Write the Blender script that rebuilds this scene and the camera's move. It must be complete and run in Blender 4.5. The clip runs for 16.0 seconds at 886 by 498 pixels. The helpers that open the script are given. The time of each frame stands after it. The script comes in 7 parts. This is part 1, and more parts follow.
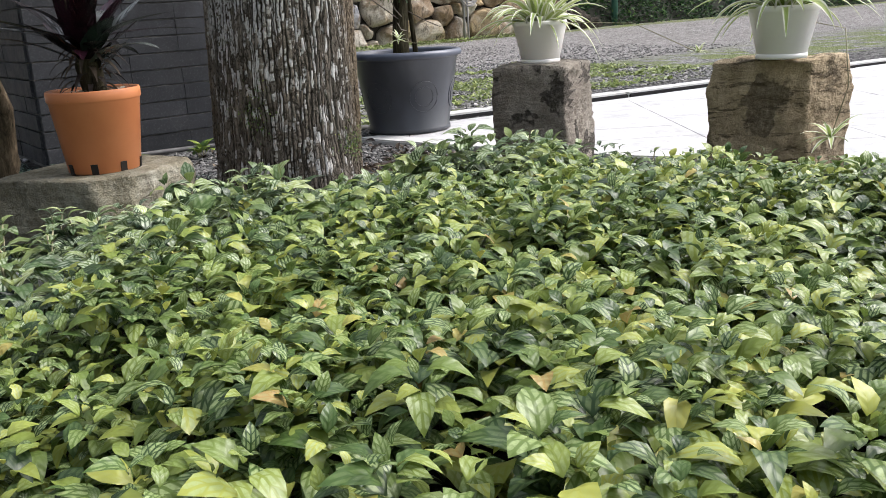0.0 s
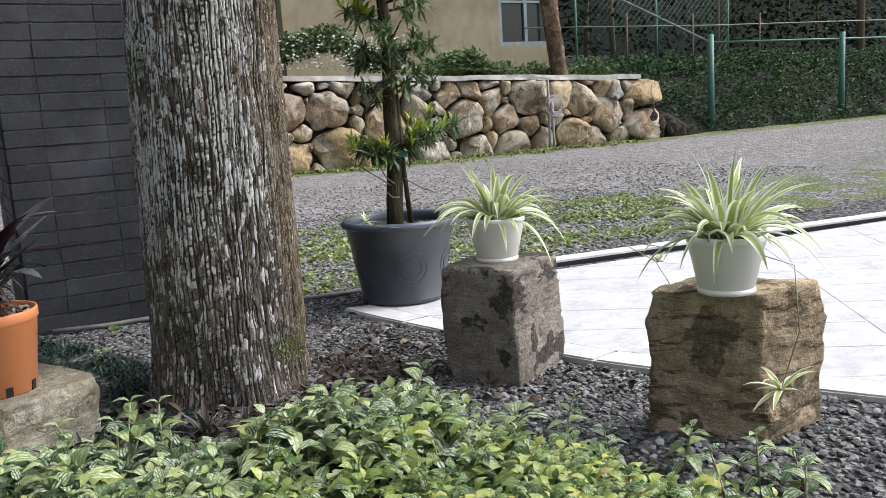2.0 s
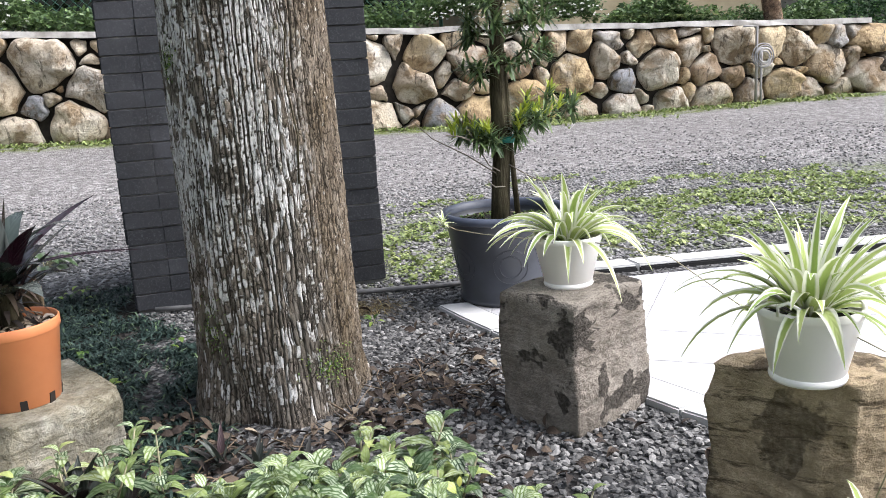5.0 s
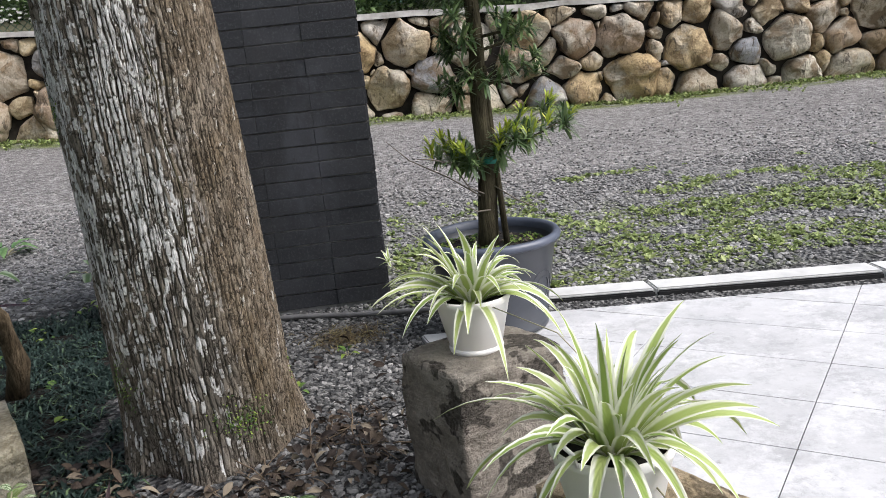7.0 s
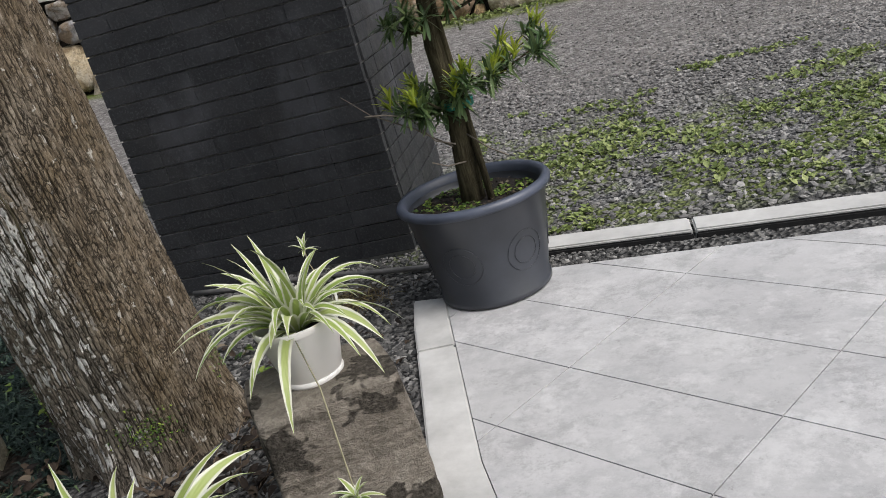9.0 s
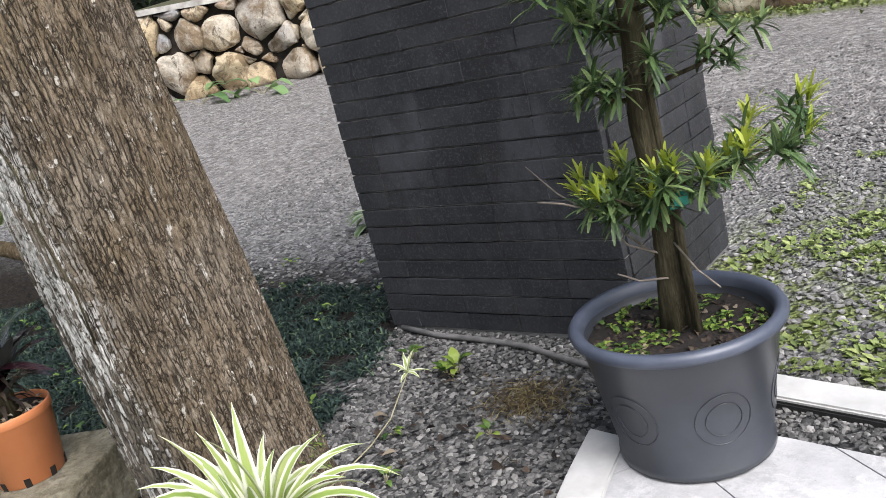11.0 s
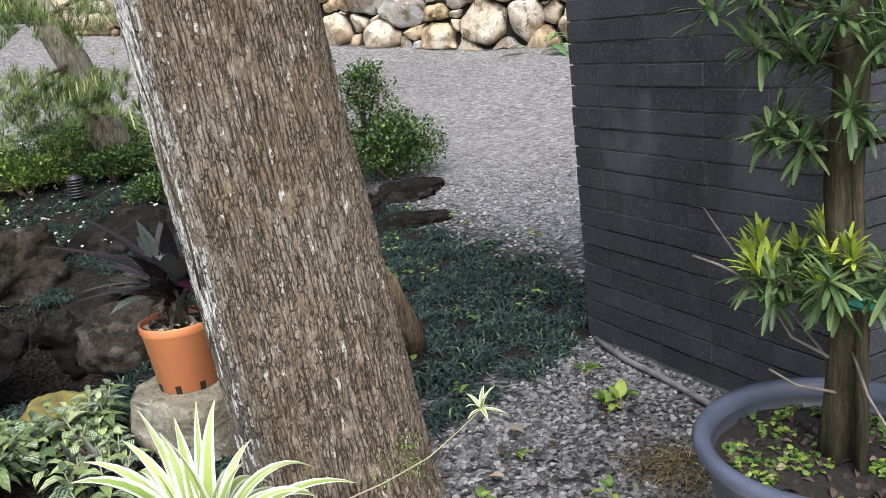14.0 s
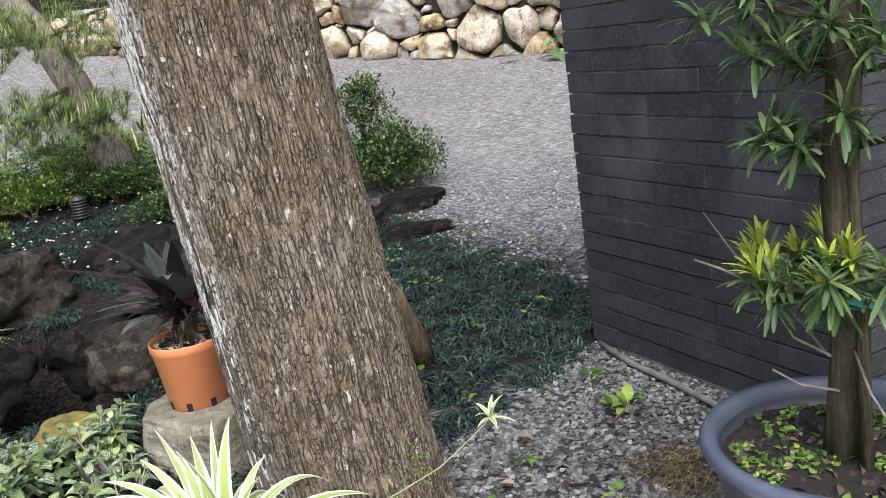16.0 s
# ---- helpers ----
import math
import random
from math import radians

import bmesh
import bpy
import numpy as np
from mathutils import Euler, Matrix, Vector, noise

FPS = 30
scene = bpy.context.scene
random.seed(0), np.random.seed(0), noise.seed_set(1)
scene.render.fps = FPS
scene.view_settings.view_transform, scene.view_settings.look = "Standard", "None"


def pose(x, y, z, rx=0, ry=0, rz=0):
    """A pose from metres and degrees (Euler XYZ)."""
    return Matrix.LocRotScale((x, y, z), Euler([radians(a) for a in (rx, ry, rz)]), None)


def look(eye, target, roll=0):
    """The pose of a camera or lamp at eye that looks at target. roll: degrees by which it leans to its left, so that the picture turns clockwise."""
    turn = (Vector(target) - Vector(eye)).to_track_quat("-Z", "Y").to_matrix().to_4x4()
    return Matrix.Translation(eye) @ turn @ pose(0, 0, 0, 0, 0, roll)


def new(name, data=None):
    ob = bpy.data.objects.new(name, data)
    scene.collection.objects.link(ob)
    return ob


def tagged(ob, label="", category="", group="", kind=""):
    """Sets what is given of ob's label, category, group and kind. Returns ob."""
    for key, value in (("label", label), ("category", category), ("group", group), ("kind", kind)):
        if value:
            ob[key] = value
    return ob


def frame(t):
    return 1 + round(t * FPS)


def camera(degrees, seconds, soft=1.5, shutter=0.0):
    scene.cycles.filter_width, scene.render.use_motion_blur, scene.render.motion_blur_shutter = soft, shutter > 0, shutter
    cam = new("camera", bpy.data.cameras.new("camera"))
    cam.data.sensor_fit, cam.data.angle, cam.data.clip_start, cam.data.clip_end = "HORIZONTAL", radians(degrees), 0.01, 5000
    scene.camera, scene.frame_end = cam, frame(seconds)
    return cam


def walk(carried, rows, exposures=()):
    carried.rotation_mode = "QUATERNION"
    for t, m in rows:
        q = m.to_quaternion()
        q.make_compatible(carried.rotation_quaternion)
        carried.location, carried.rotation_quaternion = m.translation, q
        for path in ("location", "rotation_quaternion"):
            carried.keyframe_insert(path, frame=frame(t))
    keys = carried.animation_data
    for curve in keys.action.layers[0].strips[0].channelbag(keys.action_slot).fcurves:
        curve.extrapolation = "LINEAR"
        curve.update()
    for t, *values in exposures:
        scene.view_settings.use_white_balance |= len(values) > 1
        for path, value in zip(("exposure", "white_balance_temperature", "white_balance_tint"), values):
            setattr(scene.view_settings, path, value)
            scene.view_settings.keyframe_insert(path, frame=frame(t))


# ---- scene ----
cam = camera(55.1, 16.0, soft=0.85)
PATH = [
    (0, (-2.5, 0.637, 0.569), (-1.324, 2.158, 0.019), -3.3),
    (0.5, (-2.356, 0.633, 0.637), (-1.202, 2.179, 0.109), -3.7),
    (1, (-2.156, 0.573, 0.766), (-1.238, 2.275, 0.256), -5.5),
    (1.5, (-2.011, 0.536, 0.867), (-1.086, 2.245, 0.395), -5.2),
    (2, (-1.844, 0.552, 0.873), (-0.853, 2.256, 0.536), -3.6),
    (2.5, (-1.751, 0.578, 0.883), (-0.909, 2.367, 0.585), -2.6),
    (3, (-1.596, 0.568, 0.905), (-1.089, 2.48, 0.606), -3.5),
    (3.5, (-1.532, 0.557, 1.011), (-1.092, 2.472, 0.642), -3.4),
    (4, (-1.496, 0.593, 1.01), (-1.063, 2.502, 0.6), -3.6),
    (4.5, (-1.388, 0.692, 0.999), (-0.872, 2.577, 0.574), -3.5),
    (4.7, (-1.346, 0.7, 0.994), (-0.801, 2.575, 0.559), -3.7),
    (6.8, (-0.609, 0.864, 1.131), (-0.424, 2.798, 0.657), -5.8),
    (7, (-0.546, 0.824, 1.132), (-0.373, 2.755, 0.644), -6.0),
    (7.5, (-0.173, 0.786, 1.177), (-0.013, 2.718, 0.685), -6.0),
    (8, (0.036, 0.87, 1.167), (0.193, 2.801, 0.672), -6.8),
    (8.5, (0.247, 1.035, 1.115), (0.289, 2.904, 0.405), -9.9),
    (9, (0.451, 1.262, 1.161), (-0.005, 3.092, 0.497), -15.9),
    (9.2, (0.495, 1.334, 1.188), (-0.145, 3.129, 0.58), -15.7),
    (11.3, (0.817, 2.326, 1.239), (-0.505, 3.722, 0.687), -13.2),
    (11.5, (0.823, 2.426, 1.243), (-0.565, 3.759, 0.698), -12.2),
    (12, (0.862, 2.543, 1.25), (-0.731, 3.632, 0.725), -9.8),
    (12.5, (0.898, 2.602, 1.242), (-0.774, 3.566, 0.718), -7.3),
    (13, (0.901, 2.649, 1.228), (-0.804, 3.559, 0.713), -6.8),
    (13.5, (0.91, 2.677, 1.221), (-0.81, 3.557, 0.704), -6.6),
    (14, (0.914, 2.698, 1.217), (-0.814, 3.563, 0.702), -6.7),
    (14.5, (0.92, 2.7, 1.22), (-0.812, 3.558, 0.705), -7.3),
    (15, (0.927, 2.692, 1.228), (-0.804, 3.547, 0.705), -7.8),
    (15.5, (0.935, 2.687, 1.233), (-0.798, 3.547, 0.722), -8.2),
    (16, (0.935, 2.684, 1.233), (-0.799, 3.548, 0.737), -8.5),
]
EXPO = [(0.0, 1.05, 6400, 12), (1.0, 1.0, 6350, 12), (2.0, 0.95, 6250, 12), (3.0, 1.35, 6200, 13), (4.7, 1.4, 6200, 13), (6.8, 0.85, 6300, 12), (7.5, 0.69, 6350, 11), (8.2, 0.47, 6450, 10), (9.2, 0.15, 6500, 10), (11.3, 0.97, 6300, 12), (16.0, 1.17, 6150, 12)]
walk(cam, [(t, look(eye, target, roll)) for t, eye, target, roll in PATH], exposures=EXPO)

# ---- world and light: bright overcast sky, very soft sun ----
world = bpy.data.worlds.new("world")
scene.world = world
world.use_nodes = True
wn = world.node_tree
sky = wn.nodes.new("ShaderNodeTexSky")
sky.sky_type = "NISHITA"
sky.sun_disc = False
sky.sun_elevation = radians(50)
sky.sun_rotation = radians(112)
sky.dust_density = 4.0
sky.air_density = 1.5
hue = wn.nodes.new("ShaderNodeHueSaturation")
hue.inputs["Saturation"].default_value = 0.45
wn.links.new(sky.outputs[0], hue.inputs["Color"])
wn.links.new(hue.outputs[0], wn.nodes["Background"].inputs[0])
wn.nodes["Background"].inputs[1].default_value = 0.112
sun = new("sun", bpy.data.lights.new("sun", "SUN"))
sun.data.energy = 2.15
sun.data.angle = radians(46)
sun.data.color = (1.0, 0.965, 0.965)
SUN_DIR = Vector((math.sin(radians(112)) * math.cos(radians(50)), math.cos(radians(112)) * math.cos(radians(50)), math.sin(radians(50))))
sun.matrix_world = look(SUN_DIR * 30, (0, 0, 0))


# ---- materials ----
class Nodes:
    """A short way to write node materials."""

    def __init__(self, name, rough=0.8, spec=0.3):
        self.mat = bpy.data.materials.new(name)
        self.mat.use_nodes = True
        self.t = self.mat.node_tree
        self.bsdf = self.t.nodes["Principled BSDF"]
        self.bsdf.inputs["Roughness"].default_value = rough
        self.bsdf.inputs["Specular IOR Level"].default_value = spec
        self.tc = self.t.nodes.new("ShaderNodeTexCoord")
        self.geo = self.t.nodes.new("ShaderNodeNewGeometry")

    def link(self, a, b):
        self.t.links.new(a, b)

    def put(self, socket, v):
        if hasattr(v, "is_linked"):
            self.link(v, socket)
        else:
            socket.default_value = v

    def coords(self, kind="Object", scale=(1, 1, 1), turn=0.0):
        m = self.t.nodes.new("ShaderNodeMapping")
        self.link(self.geo.outputs["Position"] if kind == "World" else self.tc.outputs[kind], m.inputs[0])
        m.inputs["Scale"].default_value = scale
        m.inputs["Rotation"].default_value = (0, 0, turn)
        return m.outputs[0]

    def noise(self, scale, co=None, detail=5.0, rough=0.6, distort=0.0, out=0):
        n = self.t.nodes.new("ShaderNodeTexNoise")
        n.inputs["Scale"].default_value = scale
        n.inputs["Detail"].default_value = detail
        n.inputs["Roughness"].default_value = rough
        n.inputs["Distortion"].default_value = distort
        if co is not None:
            self.link(co, n.inputs["Vector"])
        return n.outputs[out]

    def voronoi(self, scale, co=None, feature="F1", out="Distance", rand=1.0):
        n = self.t.nodes.new("ShaderNodeTexVoronoi")
        n.feature = feature
        n.inputs["Scale"].default_value = scale
        n.inputs["Randomness"].default_value = rand
        if co is not None:
            self.link(co, n.inputs["Vector"])
        return n.outputs[out]

    def ramp(self, v, stops):
        r = self.t.nodes.new("ShaderNodeValToRGB")
        e = r.color_ramp.elements
        while len(e) < len(stops):
            e.new(0.5)
        for el, (p, c) in zip(e, stops):
            el.position = p
            el.color = (*c, 1) if not isinstance(c, (int, float)) else (c, c, c, 1)
        self.link(v, r.inputs[0])
        return r.outputs[0]

    def mix(self, f, a, b, mode="MIX"):
        m = self.t.nodes.new("ShaderNodeMix")
        m.data_type, m.blend_type = "RGBA", mode
        self.put(m.inputs[0], f)
        for i, v in ((6, a), (7, b)):
            self.put(m.inputs[i], v if hasattr(v, "is_linked") else (*v, 1))
        return m.outputs[2]

    def math(self, op, a, b=0.0, clamp=False):
        m = self.t.nodes.new("ShaderNodeMath")
        m.operation = op
        m.use_clamp = clamp
        self.put(m.inputs[0], a)
        self.put(m.inputs[1], b)
        return m.outputs[0]

    def split(self, co):
        s = self.t.nodes.new("ShaderNodeSeparateXYZ")
        self.link(co, s.inputs[0])
        return s.outputs

    def rand(self):
        return self.t.nodes.new("ShaderNodeObjectInfo").outputs["Random"]

    def island(self):
        return self.geo.outputs["Random Per Island"]

    def step(self, v, lo, hi):
        m = self.t.nodes.new("ShaderNodeMapRange")
        m.interpolation_type = "SMOOTHSTEP"
        self.put(m.inputs[0], v)
        m.inputs[1].default_value, m.inputs[2].default_value = lo, hi
        return m.outputs[0]

    def bump(self, h, strength=0.5, dist=0.01, normal=None):
        b = self.t.nodes.new("ShaderNodeBump")
        b.inputs["Strength"].default_value = strength
        b.inputs["Distance"].default_value = dist
        self.link(h, b.inputs["Height"])
        if normal is not None:
            self.link(normal, b.inputs["Normal"])
        self.link(b.outputs[0], self.bsdf.inputs["Normal"])
        return b.outputs[0]

    def color(self, c):
        self.put(self.bsdf.inputs["Base Color"], c if hasattr(c, "is_linked") else (*c, 1))

    def rough(self, v):
        self.put(self.bsdf.inputs["Roughness"], v)


def mat_gravel(name, dark, light, warm=0.0):
    """Loose pebbles: each takes its own grey."""
    n = Nodes(name, 0.75, 0.3)
    co = n.coords("World")
    v = n.island()
    c = n.ramp(v, [(0.0, dark), (0.45, [(a + b) / 2.3 for a, b in zip(dark, light)]), (0.85, light), (1.0, [min(1, x * 1.5) for x in light])])
    c = n.mix(n.ramp(n.noise(60, co), [(0.35, 0.0), (0.75, 0.5)]), c, [x * 0.5 for x in dark])
    n.color(c)
    n.bump(n.noise(140, co), 0.3, 0.002)
    return n.mat


def mat_ground():
    n = Nodes("ground", 0.9, 0.2)
    co = n.coords("World")
    x, y, z = n.split(co)
    wob = n.noise(0.9, co, 4)
    big = n.noise(0.25, co, 3)
    # compacted drive of fine grey chippings
    chips = n.voronoi(36, co, out="Color")
    cell = n.split(chips)[0]
    drive = n.ramp(cell, [(0.0, (0.13, 0.122, 0.115)), (0.5, (0.24, 0.228, 0.215)), (1.0, (0.42, 0.40, 0.38))])
    lumps = n.split(n.voronoi(21, co, out="Color"))[1]
    drive = n.mix(0.55, drive, n.ramp(lumps, [(0.0, (0.075, 0.07, 0.068)), (0.45, (0.2, 0.192, 0.186)), (0.8, (0.33, 0.32, 0.31)), (1.0, (0.52, 0.505, 0.49))]))
    drive = n.mix(n.ramp(n.noise(7, co, 7, 0.7), [(0.4, 0.0), (0.65, 0.5)]), drive, (0.13, 0.125, 0.122))
    drive = n.mix(n.ramp(n.noise(1.1, co, 6), [(0.45, 0.0), (0.7, 0.4)]), drive, (0.31, 0.295, 0.28))
    drive = n.mix(n.ramp(big, [(0.45, 0.0), (0.62, 0.35)]), drive, (0.16, 0.15, 0.145))
    speck = n.noise(17, co, 6, 0.85)
    drive = n.mix(n.ramp(speck, [(0.53, 0.0), (0.62, 0.7)]), drive, (0.52, 0.5, 0.475))
    drive = n.mix(n.ramp(speck, [(0.36, 0.75), (0.46, 0.0)]), drive, (0.07, 0.066, 0.062))
    # loose gravel of larger dark stones
    stones = n.split(n.voronoi(42, co, out="Color"))[0]
    loose = n.ramp(stones, [(0.0, (0.025, 0.025, 0.026)), (0.5, (0.085, 0.085, 0.083)), (1.0, (0.22, 0.217, 0.21))])
    pale = n.ramp(stones, [(0.0, (0.06, 0.06, 0.062)), (0.5, (0.18, 0.18, 0.18)), (1.0, (0.36, 0.357, 0.35))])
    loose = n.mix(n.step(n.math("ADD", y, n.math("MULTIPLY", wob, 0.2)), 4.35, 4.75), loose, pale)
    # soil and litter
    soil = n.ramp(n.noise(22, co, 8), [(0.3, (0.007, 0.006, 0.005)), (0.6, (0.02, 0.016, 0.012)), (0.8, (0.06, 0.046, 0.034))])
    # moss and weeds
    green = n.ramp(n.noise(45, co, 6), [(0.3, (0.06, 0.075, 0.02)), (0.55, (0.15, 0.19, 0.045)), (0.8, (0.27, 0.31, 0.09))])
    road = n.step(n.math("ADD", y, n.math("MULTIPLY", wob, 2.2)), 6.2, 8.4)
    c = n.mix(road, loose, drive)
    strip = n.math("MULTIPLY", n.step(n.math("ADD", x, wob), -0.3, 0.3), n.math("MULTIPLY", n.step(y, 4.25, 4.5), n.math("SUBTRACT", 1.0, n.step(n.math("ADD", y, n.math("MULTIPLY", wob, 1.5)), 5.9, 7.4))))
    patch = n.ramp(n.noise(2.6, co, 7, 0.65), [(0.44, 0.0), (0.54, 0.85)])
    c = n.mix(n.math("MULTIPLY", strip, patch), c, green)
    # a mossy fringe along the foot of the rubble wall
    fringe = n.math("MULTIPLY", n.step(n.math("ADD", y, n.math("MULTIPLY", wob, 0.5)), 11.75, 12.15), n.ramp(n.noise(3.0, co, 6), [(0.38, 0.2), (0.56, 1.0)]))
    c = n.mix(fringe, c, green)
    # planting bed
    bed = n.math("MULTIPLY", n.math("SUBTRACT", 1.0, n.step(n.math("ADD", y, n.math("MULTIPLY", wob, 0.5)), 2.5, 2.9)), n.math("SUBTRACT", 1.0, n.step(n.math("ADD", x, n.math("MULTIPLY", wob, 0.4)), -0.5, -0.1)))
    c = n.mix(bed, c, soil)
    # damp soil under the mondo grass
    damp = n.math("MULTIPLY", n.math("SUBTRACT", 1.0, n.step(n.math("ADD", x, n.math("MULTIPLY", wob, 0.4)), -1.45, -1.2)), n.math("SUBTRACT", 1.0, n.step(n.math("ADD", y, wob), 5.2, 6.2)))
    c = n.mix(damp, c, soil)
    # beyond the wall: grass
    c = n.mix(n.math("SUBTRACT", 1.0, n.step(n.math("ADD", x, wob), -8.6, -7.6)), c, drive)
    far = n.step(y, 12.6, 12.8)
    c = n.mix(far, c, green)
    n.color(c)
    n.bump(n.math("ADD", n.voronoi(50, co), n.math("MULTIPLY", n.voronoi(23, co), 0.8)), 1.0, 0.03)
    return n.mat


def mat_slate():
    """Black split-face brick, matt, with pale scuffs and lime bloom."""
    n = Nodes("black_brick", 0.62, 0.35)
    co = n.coords("World")
    base = n.ramp(n.rand(), [(0.0, (0.02, 0.0215, 0.025)), (0.6, (0.025, 0.027, 0.031)), (1.0, (0.032, 0.034, 0.039))])
    c = n.mix(n.ramp(n.noise(5, co, 6), [(0.5, 0.0), (0.8, 0.5)]), base, (0.07, 0.072, 0.078))
    streak = n.noise(9, n.coords("World", (1, 1, 7)), 6, 0.7)
    c = n.mix(n.ramp(streak, [(0.68, 0.0), (0.74, 0.7)]), c, (0.22, 0.22, 0.225))
    c = n.mix(n.ramp(n.noise(2.4, co, 4), [(0.5, 0.0), (0.75, 0.3)]), c, (0.022, 0.018, 0.014))
    c = n.mix(n.ramp(n.noise(95, co, 5, 0.8), [(0.52, 0.0), (0.64, 0.6)]), c, (0.1, 0.102, 0.108))
    c = n.mix(n.ramp(n.noise(3.2, n.coords("World", (1, 1, 0.5)), 5), [(0.58, 0.0), (0.7, 0.5)]), c, (0.085, 0.088, 0.1))
    c = n.mix(n.ramp(n.noise(34, n.coords("World", (1, 1, 0.3)), 6, 0.75), [(0.6, 0.0), (0.7, 0.6)]), c, (0.012, 0.012, 0.013))
    n.color(c)
    h = n.noise(70, n.coords("World", (1, 1, 1.6)), 8, 0.7)
    n.bump(h, 0.35, 0.004)
    n.rough(n.ramp(n.noise(14, co), [(0.3, 0.5), (0.7, 0.75)]))
    return n.mat


def mat_bark(lean=(-0.0095, -0.0897), radius=0.26):
    """Plated brown bark; UV holds a random number of each plate and how far from its rim a place lies, so that the
    fissures' shade can be painted between the plates. The weather side carries grey-white lichen and black algae.
    """
    n = Nodes("bark", 0.92, 0.12)
    ob = n.coords("Object")
    a, plate, _ = n.split(n.tc.outputs["UV"])
    b = n.math("FRACT", n.math("MULTIPLY", a, 13.7))
    ridge = n.noise(120, n.coords("Object", (1, 1, 0.15)), 7, 0.72, 0.05)
    warp = n.mix(0.02, ob, n.noise(26, n.coords("Object", (1, 1, 0.5)), 5, out=1))
    m = n.t.nodes.new("ShaderNodeMapping")
    n.link(warp, m.inputs[0])
    m.inputs["Scale"].default_value = (1, 1, 0.3)
    crack = n.math("MULTIPLY", n.math("SUBTRACT", 1.0, n.step(n.voronoi(112, m.outputs[0], "DISTANCE_TO_EDGE"), 0.02, 0.13)), n.ramp(n.noise(40, n.coords("Object", (1, 1, 0.4)), 5), [(0.42, 0.0), (0.55, 1.0)]))
    fine = n.noise(230, n.coords("Object", (1, 1, 0.45)), 6, 0.75)
    base = n.ramp(b, [(0.0, (0.165, 0.127, 0.086)), (0.35, (0.225, 0.18, 0.128)), (0.7, (0.275, 0.226, 0.168)), (1.0, (0.345, 0.298, 0.235))])
    base = n.mix(n.ramp(ridge, [(0.4, 0.7), (0.52, 0.0)]), base, (0.07, 0.054, 0.037))
    base = n.mix(n.ramp(fine, [(0.36, 0.75), (0.54, 0.0)]), base, (0.06, 0.046, 0.032))
    base = n.mix(n.ramp(n.noise(3.2, ob, 5), [(0.5, 0.0), (0.7, 0.45)]), base, (0.28, 0.25, 0.21))
    base = n.mix(n.ramp(n.noise(4.6, n.coords("Object", (1, 1, 0.5)), 5), [(0.52, 0.0), (0.68, 0.55)]), base, (0.16, 0.12, 0.066))
    base = n.mix(n.ramp(n.noise(2.6, n.coords("Object", (1, 1, 0.35), 0.4), 5), [(0.55, 0.0), (0.68, 0.6)]), base, (0.065, 0.055, 0.044))
    # the weather side, by the bearing round the leaning axis
    x, y, z = n.split(ob)
    rx = n.math("SUBTRACT", x, n.math("MULTIPLY", z, lean[0]))
    ry = n.math("SUBTRACT", y, n.math("MULTIPLY", z, lean[1]))
    s = n.math("DIVIDE", n.math("ADD", n.math("MULTIPLY", ry, -1.0), n.math("MULTIPLY", rx, -0.7)), radius)
    s = n.math("ADD", s, n.math("MULTIPLY", n.math("SUBTRACT", n.noise(5, n.coords("Object", (1, 1, 0.5)), 6), 0.5), 0.9))
    side = n.step(s, 0.3, 0.75)
    c = n.mix(n.math("MULTIPLY", side, 0.6), base, n.mix(b, (0.15, 0.13, 0.107), (0.31, 0.28, 0.24)))
    algae = n.math("MULTIPLY", side, n.ramp(n.noise(4.4, n.coords("Object", (1, 1, 0.6)), 6, 0.65), [(0.47, 0.0), (0.6, 0.7)]))
    c = n.mix(algae, c, n.mix(fine, (0.05, 0.045, 0.038), (0.17, 0.155, 0.13)))
    cover = n.ramp(n.noise(5.2, n.coords("Object", (1, 1, 0.55), 0.7), 5, 0.65), [(0.34, 0.22), (0.54, 0.9)])
    cover = n.math("MULTIPLY", cover, n.math("ADD", 0.3, n.math("MULTIPLY", n.step(z, 0.1, 0.8), 0.7)))
    flake = n.step(n.math("SUBTRACT", cover, a), -0.05, 0.05)
    flake = n.math("MULTIPLY", flake, n.ramp(n.noise(75, n.coords("Object", (1, 1, 0.6)), 5, 0.7), [(0.36, 0.25), (0.5, 1.0)]))
    flake = n.math("MULTIPLY", flake, n.step(plate, 0.45, 0.9))
    c = n.mix(n.math("MULTIPLY", n.math("MULTIPLY", flake, side), 0.92), c, n.mix(b, (0.58, 0.57, 0.545), (0.82, 0.815, 0.79)))
    # scattered pale crusts on the brown side
    spots = n.math("MULTIPLY", n.math("GREATER_THAN", a, 0.93), n.ramp(n.noise(60, ob, 4), [(0.5, 0.0), (0.56, 0.8)]))
    c = n.mix(spots, c, (0.55, 0.53, 0.48))
    moss = n.math("MULTIPLY", n.ramp(n.noise(6, ob, 6), [(0.66, 0.0), (0.74, 0.6)]), side)
    c = n.mix(moss, c, (0.13, 0.13, 0.035))
    # fissure shade painted near black along the plate joints and fine cracks
    c = n.mix(n.math("MAXIMUM", n.math("MULTIPLY", n.math("SUBTRACT", 1.0, n.step(plate, 0.15, 0.8)), 0.85), n.math("MULTIPLY", crack, n.math("SUBTRACT", 0.8, n.math("MULTIPLY", n.math("MULTIPLY", flake, side), 0.45)))), c, (0.03, 0.025, 0.019))
    n.color(c)
    n.bump(n.math("SUBTRACT", n.math("ADD", n.math("MULTIPLY", fine, 0.5), n.math("MULTIPLY", ridge, 0.6)), n.math("MULTIPLY", crack, 0.6)), 1.0, 0.007)
    return n.mat


